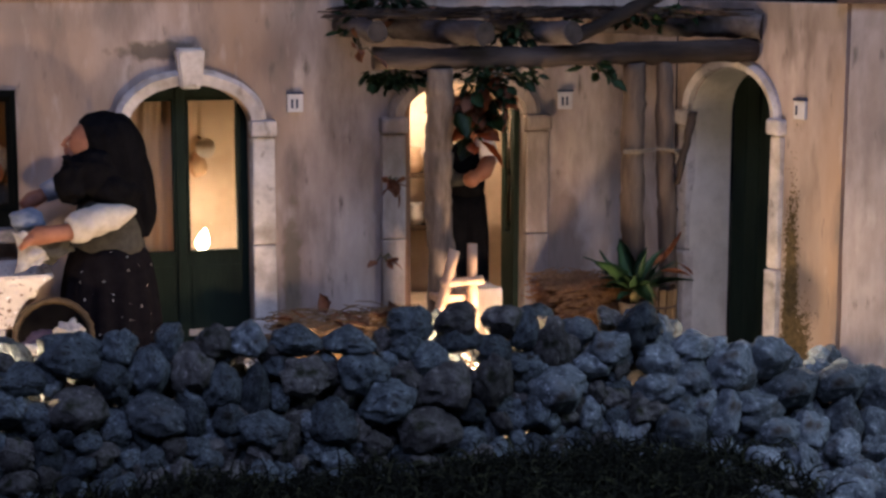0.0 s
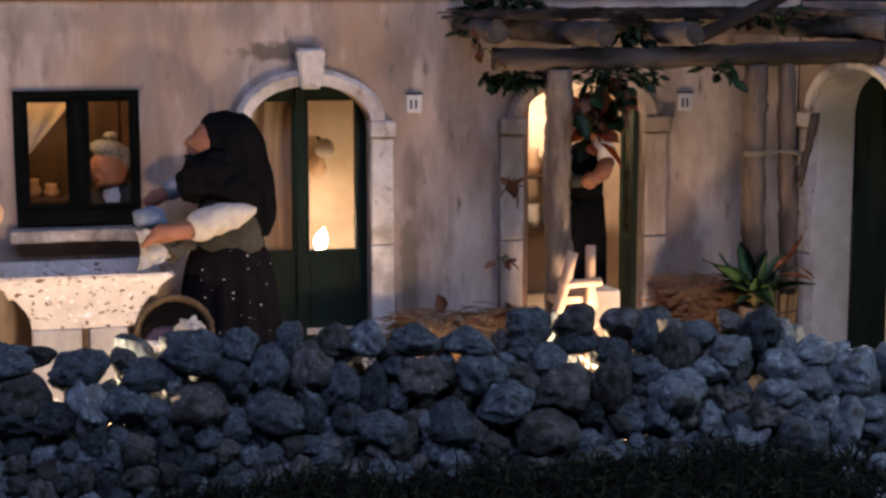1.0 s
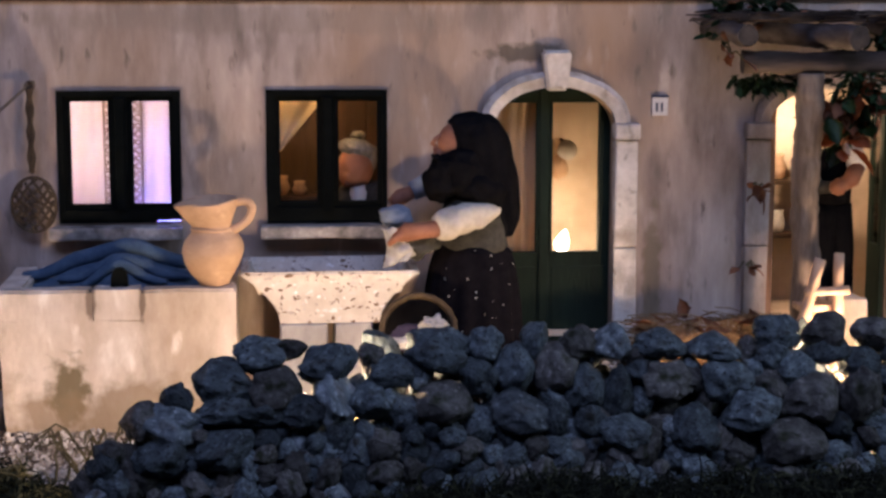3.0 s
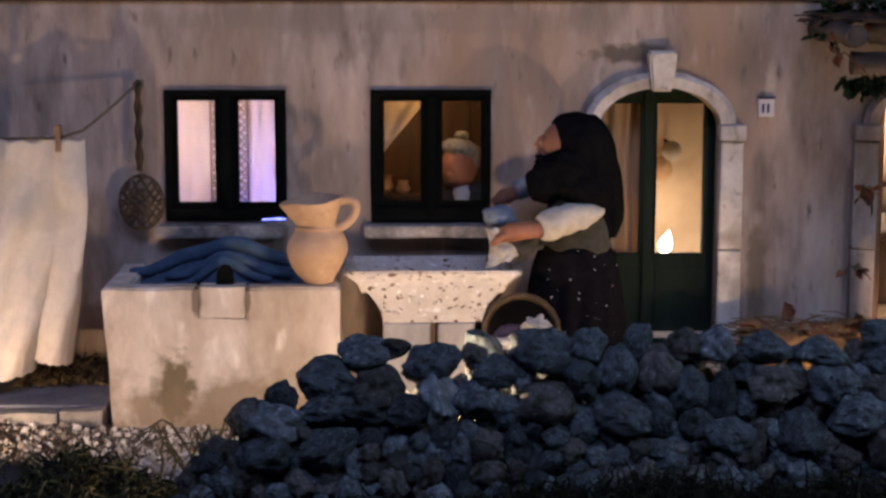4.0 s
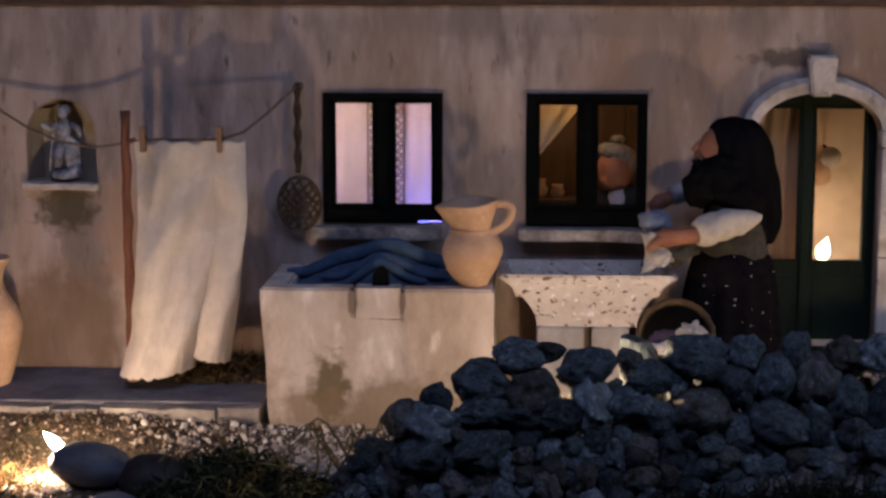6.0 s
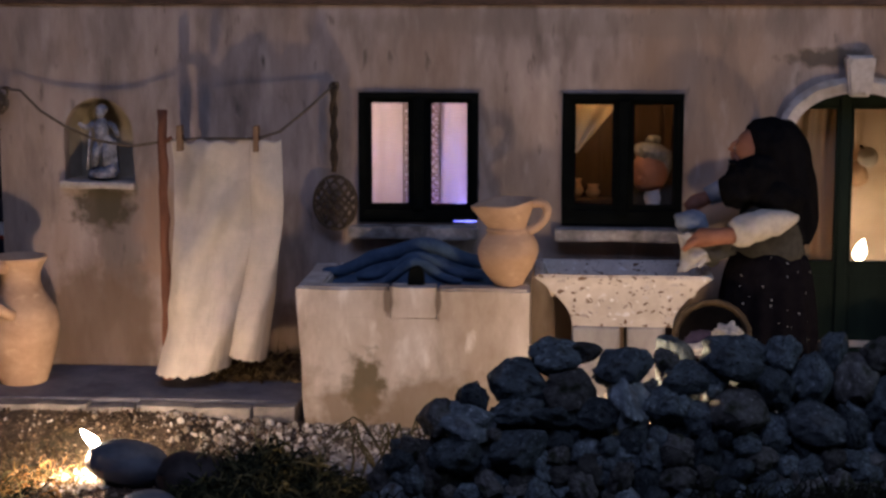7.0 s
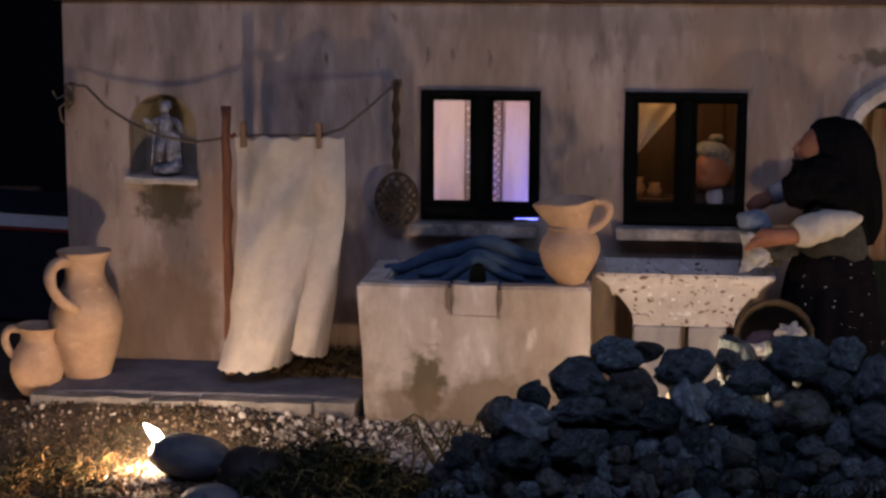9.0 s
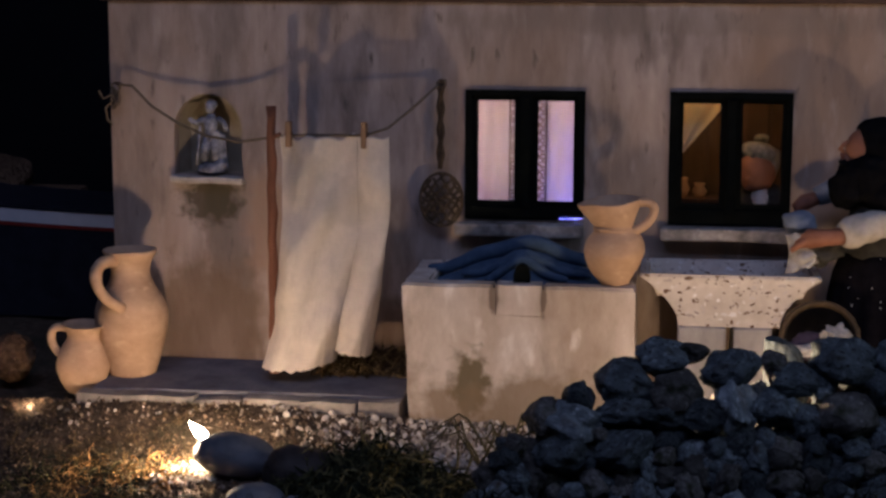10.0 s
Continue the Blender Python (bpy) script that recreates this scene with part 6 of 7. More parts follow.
# rustic stool by the doorway
PALE_WOOD = material("pale_wood", [(0.3, (0.30, 0.19, 0.12)), (0.7, (0.52, 0.36, 0.25))], 50, 0.8, 0.3, 150, (1, 1, 0.25))
stool = thing("rustic_stool", "small pale wooden stool with splayed legs", "stool")
g0 = 0.052
for nm, p, q, r in (("leg", (0.826, -0.206, g0), (0.868, -0.190, 0.190), 0.0066), ("leg", (0.886, -0.202, g0), (0.890, -0.188, 0.196), 0.0060), ("leg", (0.846, -0.150, g0), (0.866, -0.160, 0.150), 0.0055),
                    ("leg", (0.900, -0.150, g0), (0.890, -0.160, 0.150), 0.0055), ("rail", (0.850, -0.196, 0.152), (0.900, -0.196, 0.155), 0.0052)):
    part(nm, rough(tube(bmesh.new(), [Vector(p).lerp(Vector(q), k / 6) for k in range(7)], r, 9), 0.0014, 60, p[0] * 9), PALE_WOOD, stool, smooth=True)
part("seat", rough(box(bmesh.new(), 0.846, 0.898, -0.190, -0.146, 0.128, 0.137, 0.002), 0.0012, 50, 4, 2), PALE_WOOD, stool)
part("apron_board", rough(box(bmesh.new(), 0.850, 0.890, -0.186, -0.180, 0.062, 0.127, 0.0015), 0.001, 50, 5, 2), PALE_WOOD, stool)
tagged(part("stone_block", rough(box(bmesh.new(), 0.908, 0.965, -0.075, -0.030, 0.04, 0.122, 0.006), 0.004, 25, 3, 3), TUB_PLASTER), "pale stone block beside the doorway stool", "stone block")
tagged(part("stone_threshold", rough(box(bmesh.new(), 0.862, 1.013, -0.028, 0.022, 0.02, 0.071, 0.003), 0.0015, 30, 3, 3), TUB_PLASTER), "worn pale stone threshold of the doorway", "threshold", kind="structure")

STRAW = material("straw", [(0.3, (0.10, 0.056, 0.026)), (0.7, (0.28, 0.175, 0.085))], 200, 0.8, 0.2, 300)


def straw(name, label, centre, half, count, seed, length=0.05, mat=STRAW):
    r = random.Random(seed)
    b = bmesh.new()
    for _ in range(count):
        c = Vector((centre[0] + r.uniform(-1, 1) * half[0], centre[1] + r.uniform(-1, 1) * half[1], centre[2] + r.random() ** 1.3 * half[2]))
        a, e = r.uniform(-0.6, 0.6) + (math.pi if r.random() < 0.5 else 0), r.uniform(-0.3, 0.3)
        d = Vector((math.cos(a) * math.cos(e), math.sin(a) * math.cos(e), math.sin(e))) * length * r.uniform(0.4, 1)
        tube(b, [c - d * 0.5, c + Vector((0, 0, r.uniform(-0.003, 0.004))), c + d * 0.5], 0.0008, 4)
    return tagged(part(name, b, mat), label, "straw", kind="stuff")


RED_STRAW = material("reddish_straw", [(0.3, (0.13, 0.060, 0.026)), (0.7, (0.36, 0.185, 0.085))], 200, 0.8, 0.2, 300)
b = rough(box(bmesh.new(), 1.014, 1.080, -0.165, -0.060, 0.04, 0.118, 0.012), 0.006, 20, 2, 4)
tagged(part("straw_bale", b, RED_STRAW), "loose golden straw bale beside the pergola posts", "straw bale")
straw("loose_straw", "loose golden straw over the bale", (1.045, -0.125, 0.104), (0.036, 0.06, 0.034), 1000, 41, mat=RED_STRAW)
bucket = thing("wooden_bucket", "old golden-brown wooden bucket with upright staves", "bucket", (1.128, -0.165, 0.048))
STAVE = material("golden_brown_stave", [(0.34, (0.060, 0.034, 0.016)), (0.50, (0.15, 0.092, 0.045)), (0.66, (0.27, 0.175, 0.09))], 26, 0.85, 0.5, 120, (1, 1, 0.15), per_object=0.25)
for k in range(16):
    a = 2 * math.pi * k / 16
    stave = part("stave", rough(box(bmesh.new(), -0.0044, 0.0044, -0.0016, 0.0016, 0.0, 0.082 + 0.002 * math.sin(k * 5.0), 0.0007), 0.0006, 60, k), STAVE, bucket)
    stave.matrix_basis = Matrix.Rotation(a, 4, "Z") @ Matrix.Translation((0, -0.0235, 0)) @ Matrix.Rotation(0.05, 4, "X")
for z, rr in ((0.018, 0.0258), (0.060, 0.0280)):
    part("hoop", tube(bmesh.new(), [(rr * math.cos(t), rr * math.sin(t), z) for t in (2 * math.pi * q / 32 for q in range(33))], 0.0014, 6, cap=False), IRON, bucket)
part("bottom", lathe(bmesh.new(), [(0.001, 0.004), (0.0215, 0.004), (0.0215, 0.008), (0.001, 0.008)], 24), STAVE, bucket)
straw("loose_straw", "dry straw and stalks on the ground by the wall", (0.755, -0.140, 0.058), (0.085, 0.08, 0.050), 900, 42, 0.045)
r = random.Random(44)
litter = thing("leaf_litter", "dry brown fallen leaves by the house wall", "leaves", (0.76, -0.2, 0.06))
for k in range(26):
    ob = new("leaf", DRY[k % 2])
    ob.parent = litter
    s = r.uniform(0.022, 0.040)
    ob.matrix_basis = Matrix.Translation((r.uniform(-0.085, 0.085), r.uniform(-0.02, 0.12), r.uniform(0.020, 0.052))) @ Euler((r.uniform(-0.7, 0.7), r.uniform(-0.5, 0.5), r.uniform(0, 6.28))).to_matrix().to_4x4() @ Matrix.Diagonal((s, s, s, 1))

# ---- beyond the house corner ----
BOAT_DARK = material("dark_hull_paint", [(0.3, (0.012, 0.014, 0.022)), (0.7, (0.025, 0.028, 0.042))], 30, 0.5, 0.2, 100)
BOAT_WHITE = material("white_hull_paint", [(0.3, (0.70, 0.70, 0.70)), (0.7, (0.82, 0.82, 0.82))], 30, 0.5, 0.2, 100)
BOAT_RED = material("red_hull_paint", [(0.3, (0.22, 0.03, 0.025)), (0.7, (0.34, 0.05, 0.04))], 30, 0.5, 0.2, 100)
boat = thing("model_boat", "dark model rowing boat with white and red bands", "boat", (-0.845, 0.42, 0.0))


def hull(b, z0, z1, off):
    """A strip of the hull between two heights; the stern is at +x."""
    rings = []
    for k in range(25):
        t = k / 24
        x = 0.30 - 0.62 * t
        w = 0.085 * (1 - max(0, t - 0.35) ** 2 * 2.2)
        sheer = 0.03 * t * t - 0.018 * (1 - t)
        rings.append([b.verts.new((x, s * (w * (0.55 + 0.45 * (z / 0.155)) + off), z + sheer * (z / 0.155))) for s in (-1, 1) for z in (z0, z1)])
    for p, q in zip(rings, rings[1:]):
        for i, j in ((0, 1), (1, 3), (3, 2), (2, 0)):
            b.faces.new((p[i], p[j], q[j], q[i]))
    b.faces.new([rings[0][i] for i in (0, 2, 3, 1)])
    b.faces.new([rings[-1][i] for i in (0, 1, 3, 2)])
    return b


part("hull", hull(bmesh.new(), 0.0, 0.160, 0.0), BOAT_DARK, boat)
part("white_band", hull(bmesh.new(), 0.161, 0.184, 0.003), BOAT_WHITE, boat)
part("red_band", hull(bmesh.new(), 0.1545, 0.1605, 0.002), BOAT_RED, boat)
part("gunwale", hull(bmesh.new(), 0.1845, 0.190, 0.005), BOAT_DARK, boat)

# ---- loose ground cover and the dry stone wall, last ----
BROWN_STONE = material("brown_stone", [(0.3, (0.10, 0.06, 0.035)), (0.7, (0.24, 0.15, 0.09))], 1.6, 0.9, 0.8, 5, per_object=0.2, dist=0.1)
GREY_PEBBLE = material("grey_pebble", [(0.3, (0.09, 0.10, 0.115)), (0.7, (0.17, 0.185, 0.205))], 1.8, 0.6, 0.2, 7, per_object=0.3)
DARK_PEBBLE = material("dark_pebble", [(0.3, (0.020, 0.017, 0.016)), (0.7, (0.05, 0.042, 0.038))], 1.8, 0.6, 0.3, 7)


def rock_mesh(seed, sub=4, mat=None, lumpy=1.0, name="stone"):
    b = bmesh.new()
    bmesh.ops.create_icosphere(b, subdivisions=sub, radius=1.0)
    rn = random.Random(seed)
    sx, sy, sz = rn.uniform(0.95, 1.3), rn.uniform(0.85, 1.1), rn.uniform(0.75, 1.0)
    for v in b.verts:
        n = v.co.normalized()
        p = n * 1.15 + Vector((seed * 3.1, seed, -seed))
        d = 1 + 0.34 * noise.noise(p) + 0.20 * noise.noise(p * 2.2) + 0.08 * noise.noise(p * 4.7) + 0.030 * noise.noise(p * 9.5)
        pit = max(0.0, noise.noise(p * 4.0 + Vector((9, 4, 7))) - 0.22) * 0.35
        d = 1 + (d - 1 - pit) * lumpy
        v.co = Vector((n.x * sx, n.y * sy, n.z * sz)) * d
    if lumpy > 0.9:  # broken faces
        for _ in range(7):
            cut = Vector((rn.gauss(0, 1), rn.gauss(0, 1), rn.gauss(0, 1))).normalized()
            lim = rn.uniform(0.62, 0.92)
            for v in b.verts:
                over = v.co.dot(cut) - lim
                if over > 0:
                    v.co -= cut * over * 0.80
    low = [min(v.co[i] for v in b.verts) for i in range(3)]
    high = [max(v.co[i] for v in b.verts) for i in range(3)]
    for v in b.verts:  # one unit from the middle to each side
        v.co = Vector([2 * (v.co[i] - low[i]) / (high[i] - low[i]) - 1 for i in range(3)])
    me = bpy.data.meshes.new(name)
    b.normal_update()
    b.to_mesh(me)
    b.free()
    me.materials.append(mat)
    me.polygons.foreach_set("use_smooth", [True] * len(me.polygons))
    return me


def put_rock(name, me, place, size, turn, parent=None):
    ob = new(name, me)
    if parent:
        ob.parent = parent
        place = Vector(place) - parent.location
    ob.matrix_basis = Matrix.Translation(place) @ Euler(turn).to_matrix().to_4x4() @ Matrix.Diagonal((*size, 1))
    return ob


# smooth pebbles round the left lamp
for label, mat, place, size, turn, sd in (
        ("large smooth grey pebble on the gravel", GREY_PEBBLE, (-0.2065, -0.345, 0.003), (0.0455, 0.030, 0.0255), (0.1, 0.16, 0.1), 31),
        ("dark brown pebble beside the grey one", DARK_PEBBLE, (-0.1310, -0.372, -0.005), (0.041, 0.030, 0.029), (0, 0.1, 0.2), 32),
        ("pale grey pebble half hidden in moss", GREY_PEBBLE, (-0.166, -0.430, -0.020), (0.031, 0.024, 0.020), (0, 0, 0.2), 33),
        ("small grey pebble in the moss", GREY_PEBBLE, (-0.125, -0.430, -0.022), (0.015, 0.014, 0.011), (0, 0.3, 0.9), 34)):
    tagged(put_rock("pebble", rock_mesh(sd, 4, mat, 0.22, "pebble"), place, size, turn), label, "pebble", "pebbles")
for label, place, size, sd in (("rough brown stone beyond the house corner", (-0.566, -0.05, 0.034), (0.030, 0.028, 0.032), 41), ("brown stone in the dark beside the boat", (-0.63, 0.02, 0.01), (0.04, 0.03, 0.03), 42),
                               ("reddish stone lying behind the boat", (-0.80, 0.56, 0.19), (0.06, 0.04, 0.03), 43)):
    tagged(put_rock("brown_stone", rock_mesh(sd, 3, BROWN_STONE, 1.0, "brown_stone"), place, size, (0.2, 0.1, sd)), label, "stone", "brown stones")
tagged(part("ledge", box(bmesh.new(), -1.1, -0.70, 0.50, 0.66, -0.02, 0.165, 0.01), BROWN_STONE), "dark earth ledge behind the boat", "ledge", kind="structure")

# gravel: many small chips
GRAVEL = material("gravel_chips", [(0.25, (0.040, 0.026, 0.016)), (0.80, (0.15, 0.105, 0.066)), (0.985, (0.27, 0.215, 0.155))], 40, 0.9, 0.4, 300)
gnn, gll = GRAVEL.node_tree.nodes, GRAVEL.node_tree.links
geo = gnn.new("ShaderNodeNewGeometry")
ramp_n = [n for n in gnn if n.bl_idname == "ShaderNodeValToRGB"][0]
gll.new(geo.outputs["Random Per Island"], ramp_n.inputs["Fac"])


PALE_GRAVEL = material("pale_gravel_chips", [(0.15, (0.16, 0.13, 0.10)), (0.6, (0.36, 0.32, 0.27)), (0.95, (0.58, 0.54, 0.48))], 40, 0.9, 0.4, 300)
pgn, pgl = PALE_GRAVEL.node_tree.nodes, PALE_GRAVEL.node_tree.links
pgl.new(pgn.new("ShaderNodeNewGeometry").outputs["Random Per Island"], [n for n in pgn if n.bl_idname == "ShaderNodeValToRGB"][0].inputs["Fac"])


def chips(count, area, sizes, seed, keep, mat=GRAVEL):
    r = random.Random(seed)
    base = bmesh.new()
    bmesh.ops.create_icosphere(base, subdivisions=1, radius=1.0)
    bv = [v.co.copy() for v in base.verts]
    bf = [[v.index for v in q.verts] for q in base.faces]
    base.free()
    verts, faces = [], []
    for _ in range(count):
        x, y = r.uniform(area[0], area[1]), r.uniform(area[2], area[3])
        if not keep(x, y, r):
            continue
        s = sizes[0] + (sizes[1] - sizes[0]) * r.random() ** 3
        rot = Euler((r.uniform(0, 6), r.uniform(0, 6), r.uniform(0, 6))).to_matrix()
        k = len(verts)
        sq = Vector((r.uniform(0.7, 1.4), r.uniform(0.6, 1.1), r.uniform(0.5, 0.8)))
        c = Vector((x, y, ground_z(x, y) + s * 0.35))
        for v in bv:
            verts.append(c + rot @ Vector((v.x * sq.x, v.y * sq.y, v.z * sq.z)) * s * r.uniform(0.85, 1.15))
        faces += [[k + i for i in q] for q in bf]
    me = bpy.data.meshes.new("gravel")
    me.from_pydata(verts, [], faces)
    me.materials.append(mat)
    return new("gravel", me)


tagged(chips(26000, (-0.75, 0.22, -0.46, -0.11), (0.0006, 0.0030), 51, lambda x, y, r: not (-0.44 < x < 0.21 and y > -0.132) and not (-0.06 < x < 0.212 and y > -0.168)),
       "pale mixed gravel chips before the step", "gravel", kind="stuff")
tagged(chips(9000, (0.05, 0.90, -0.45, -0.14), (0.0014, 0.0055), 52, lambda x, y, r: not (x < 0.212 and y > -0.168) and r.random() < 0.35 + 0.65 * min(1, max(0, (x - 0.04) / 0.06)), PALE_GRAVEL), "pale gravel behind the stone wall", "gravel", kind="stuff")
tagged(chips(2000, (-0.46, 0.06, -0.34, -0.165), (0.0012, 0.0056), 53, lambda x, y, r: r.random() < (0.12 + 0.88 * max(0, 1 - abs(y + 0.18) / 0.05)) * (0.35 + 0.65 * (x > -0.22)), PALE_GRAVEL), "pale larger chips strewn along the step", "gravel", kind="stuff")

# moss and grass
MOSS = material("moss_strands", [(0.2, (0.005, 0.006, 0.003)), (0.75, (0.012, 0.014, 0.007)), (0.98, (0.045, 0.050, 0.022))], 40, 0.85, 0.0)
mn, ml = MOSS.node_tree.nodes, MOSS.node_tree.links
mgeo = mn.new("ShaderNodeNewGeometry")
ml.new(mgeo.outputs["Random Per Island"], [n for n in mn if n.bl_idname == "ShaderNodeValToRGB"][0].inputs["Fac"])
MOSS_TANGLE = material("tangled_moss_strands", [(0.2, (0.009, 0.012, 0.005)), (0.6, (0.036, 0.040, 0.016)), (0.95, (0.14, 0.122, 0.052))], 40, 0.85, 0.0)
mn, ml = MOSS_TANGLE.node_tree.nodes, MOSS_TANGLE.node_tree.links
mgeo = mn.new("ShaderNodeNewGeometry")
ml.new(mgeo.outputs["Random Per Island"], [n for n in mn if n.bl_idname == "ShaderNodeValToRGB"][0].inputs["Fac"])
MOSS_BROWN = material("brown_moss_strands", [(0.2, (0.020, 0.014, 0.008)), (0.6, (0.055, 0.038, 0.020)), (0.95, (0.13, 0.095, 0.05))], 40, 0.9, 0.0)
mn, ml = MOSS_BROWN.node_tree.nodes, MOSS_BROWN.node_tree.links
mgeo = mn.new("ShaderNodeNewGeometry")
ml.new(mgeo.outputs["Random Per Island"], [n for n in mn if n.bl_idname == "ShaderNodeValToRGB"][0].inputs["Fac"])
# Moss copy with the lamp's warm light put into its colour.
MOSS_LIT = material("lit_moss_strands", [(0.20, (0.040, 0.032, 0.012)), (0.6, (0.15, 0.095, 0.034)), (0.9, (0.38, 0.21, 0.08))], 40, 0.85, 0.0)
mn, ml = MOSS_LIT.node_tree.nodes, MOSS_LIT.node_tree.links
mgeo = mn.new("ShaderNodeNewGeometry")
ml.new(mgeo.outputs["Random Per Island"], [n for n in mn if n.bl_idname == "ShaderNodeValToRGB"][0].inputs["Fac"])


def strands(name, label, mat, count, place, seed, length=(0.012, 0.034), width=0.0011, mess=1.0):
    """Tapered curling strands; place(r) gives a root."""
    r = random.Random(seed)
    verts, faces = [], []
    for _ in range(count):
        root = place(r)
        if root is None:
            continue
        a = r.uniform(0, 6.283)
        lean = r.uniform(0.2, 1.1) * mess
        L = r.uniform(*length)
        d = Vector((math.cos(a), math.sin(a), 0))
        side = Vector((-d.y, d.x, 0))
        curl = r.uniform(-0.6, 0.9)
        k = len(verts)
        n = 5
        for i in range(n + 1):
            t = i / n
            p = Vector(root) + d * (L * lean * t * (0.4 + 0.6 * t)) + Vector((0, 0, L * (t - 0.45 * max(0, curl) * t * t * (1 + lean)))) + side * (L * 0.30 * curl * math.sin(4.2 * t)) + Vector((0, 0, L * 0.10 * math.sin(5 * t + a)))
            w = width * (1 - 0.85 * t) * r.uniform(0.9, 1.1)
            for c in ((side * w), (-side * w * 0.5 + d * w * 0.8), (-side * w * 0.5 - d * w * 0.8)):
                verts.append(p + c)
        for i in range(n):
            for j in range(3):
                q = k + i * 3
                faces.append((q + j, q + (j + 1) % 3, q + 3 + (j + 1) % 3, q + 3 + j))
    me = bpy.data.meshes.new(name)
    me.from_pydata(verts, [], faces)
    me.materials.append(mat)
    return tagged(new(name, me), label, name.split("_")[0], kind="stuff")


def tangle(name, label, mat, count, place, seed, step=(0.0045, 0.0075), width=0.0018, turn=0.9, bends=6, curl=0.0):
    """Curling moss twigs: each a short wandering three-sided stalk from a root."""
    r = random.Random(seed)
    verts, faces = [], []
    for _ in range(count):
        root = place(r)
        if root is None:
            continue
        p = Vector(root)
        d = Vector((r.gauss(0, 1), r.gauss(0, 1), abs(r.gauss(0, 0.8)))).normalized()
        k, n, w0, st = len(verts), bends, width * r.uniform(0.55, 1.2), r.uniform(*step)
        spin = Matrix.Rotation(curl * r.uniform(0.5, 1.3), 3, Vector((r.gauss(0, 1), r.gauss(0, 1), r.gauss(0, 0.5))).normalized())
        for i in range(n + 1):
            w = w0 * (1 - 0.8 * i / n)
            side = d.orthogonal().normalized()
            up = d.cross(side)
            for q in range(3):
                verts.append(p + (side * math.cos(2.094 * q) + up * math.sin(2.094 * q)) * w)
            p = p + d * st
            d = spin @ d
            d = (d + Vector((r.gauss(0, turn), r.gauss(0, turn), r.gauss(0, turn) - 0.12)) * 0.55).normalized()
            if p.z < root[2] - 0.010:
                d.z = abs(d.z)
        for i in range(n):
            for j in range(3):
                q = k + i * 3
                faces.append((q + j, q + (j + 1) % 3, q + 3 + (j + 1) % 3, q + 3 + j))
    me = bpy.data.meshes.new(name)
    me.from_pydata(verts, [], faces)
    me.materials.append(mat)
    return tagged(new(name, me), label, name.split("_")[0], kind="stuff")


def root_front(r):
    x, y = r.uniform(0.02, 1.30), -0.535 - 0.11 * r.random()
    if x > 1.03 and r.random() < min(1.0, (x - 1.03) / 0.10):
        return None
    k = max(0.0, min(1.0, (x - 0.28) / 0.22))
    h = 0.016 + 0.024 * k * (1 - 0.5 * max(0.0, min(1.0, (x - 0.92) / 0.1))) + 0.014 * noise.noise(Vector((x * 9, 3, 0))) + 0.008 * noise.noise(Vector((x * 30, 1, 0)))
    return (x, y, h - 0.20 * (-0.535 - y) + r.uniform(-0.014, 0.004))


def root_left(r):
    x, y = r.uniform(-0.40, -0.262), r.uniform(-0.46, -0.300)
    if noise.noise(Vector((x * 16, y * 16, 5))) < -0.12 or math.hypot(x + 0.284, y + 0.325) < 0.022:
        return None
    return (x, y, ground_z(x, y) - 0.002)


def root_far(r):
    x, y = r.uniform(-0.66, -0.30), r.uniform(-0.54, -0.330)
    if noise.noise(Vector((x * 11, y * 11, 8))) < -0.10:
        return None
    return (x, y, ground_z(x, y) - 0.004)


def root_mid(r):
    a, d = r.uniform(0, 6.283), math.sqrt(r.random())
    x, y = -0.040 + 0.100 * d * math.cos(a), -0.385 + 0.055 * d * math.sin(a)
    lump = 0.55 + 0.9 * noise.noise(Vector((x * 32, y * 32, 4)))
    return (x, y, ground_z(x, y) + 0.062 * (1 - d * d) * max(0.15, lump) * r.random() ** 0.5)


def root_low(r):
    x, y = r.uniform(-0.50, 0.10), r.uniform(-0.60, -0.46)
    return (x, y, ground_z(x, y) - 0.004)


tangle("moss_bank", "dark green moss and grass before the stone wall", MOSS, 12000, root_front, 61, (0.0028, 0.0048), 0.0018, 0.3, 8, 0.45)
tangle("moss_bank", "moss strands round the lamp, coloured orange-brown as lit by it", MOSS_LIT, 1500, root_left, 62, (0.0022, 0.0036), 0.0017, 0.28, 12, 0.50)
tangle("moss_bank", "dark olive moss spreading from the lamp", MOSS_TANGLE, 3000, root_far, 66, (0.0022, 0.0036), 0.0017, 0.28, 11, 0.55)
tangle("moss_bank", "dark green moss clump beside the pebbles", MOSS_TANGLE, 3600, root_mid, 63, (0.0026, 0.0046), 0.0026, 0.28, 12, 0.48)
tagged(chips(6500, (-0.16, 0.15, -0.345, -0.172), (0.0012, 0.0052), 54, lambda x, y, r: r.random() < 0.25 + 0.75 * max(0.0, 1 - abs(x - 0.03) / 0.14), PALE_GRAVEL), "pale gravel spilled before the trough", "gravel", kind="stuff")
# The lamp's bright pool on the ground, put into the colour of the chips.
tagged(chips(2300, (-0.315, -0.205, -0.40, -0.29), (0.0010, 0.0042), 55, lambda x, y, r: math.hypot(x + 0.262, y + 0.345) < 0.042, PALE_GRAVEL), "gravel made pale for the bright pool of the lamp", "gravel", kind="stuff")


def root_step(r):
    x = -0.175 + 0.115 * r.random()
    y = -0.008 - 0.050 * r.random() ** 1.5
    return (x, y, step_z(y) + 0.020 * r.random() * (1 - min(1, -y / 0.06)))


def root_strewn(r):
    x, y = r.uniform(-0.60, -0.06), r.uniform(-0.315, -0.170)
    if noise.noise(Vector((x * 13, y * 13, 2))) < 0.02:
        return None
    return (x, y, ground_z(x, y) + 0.001)


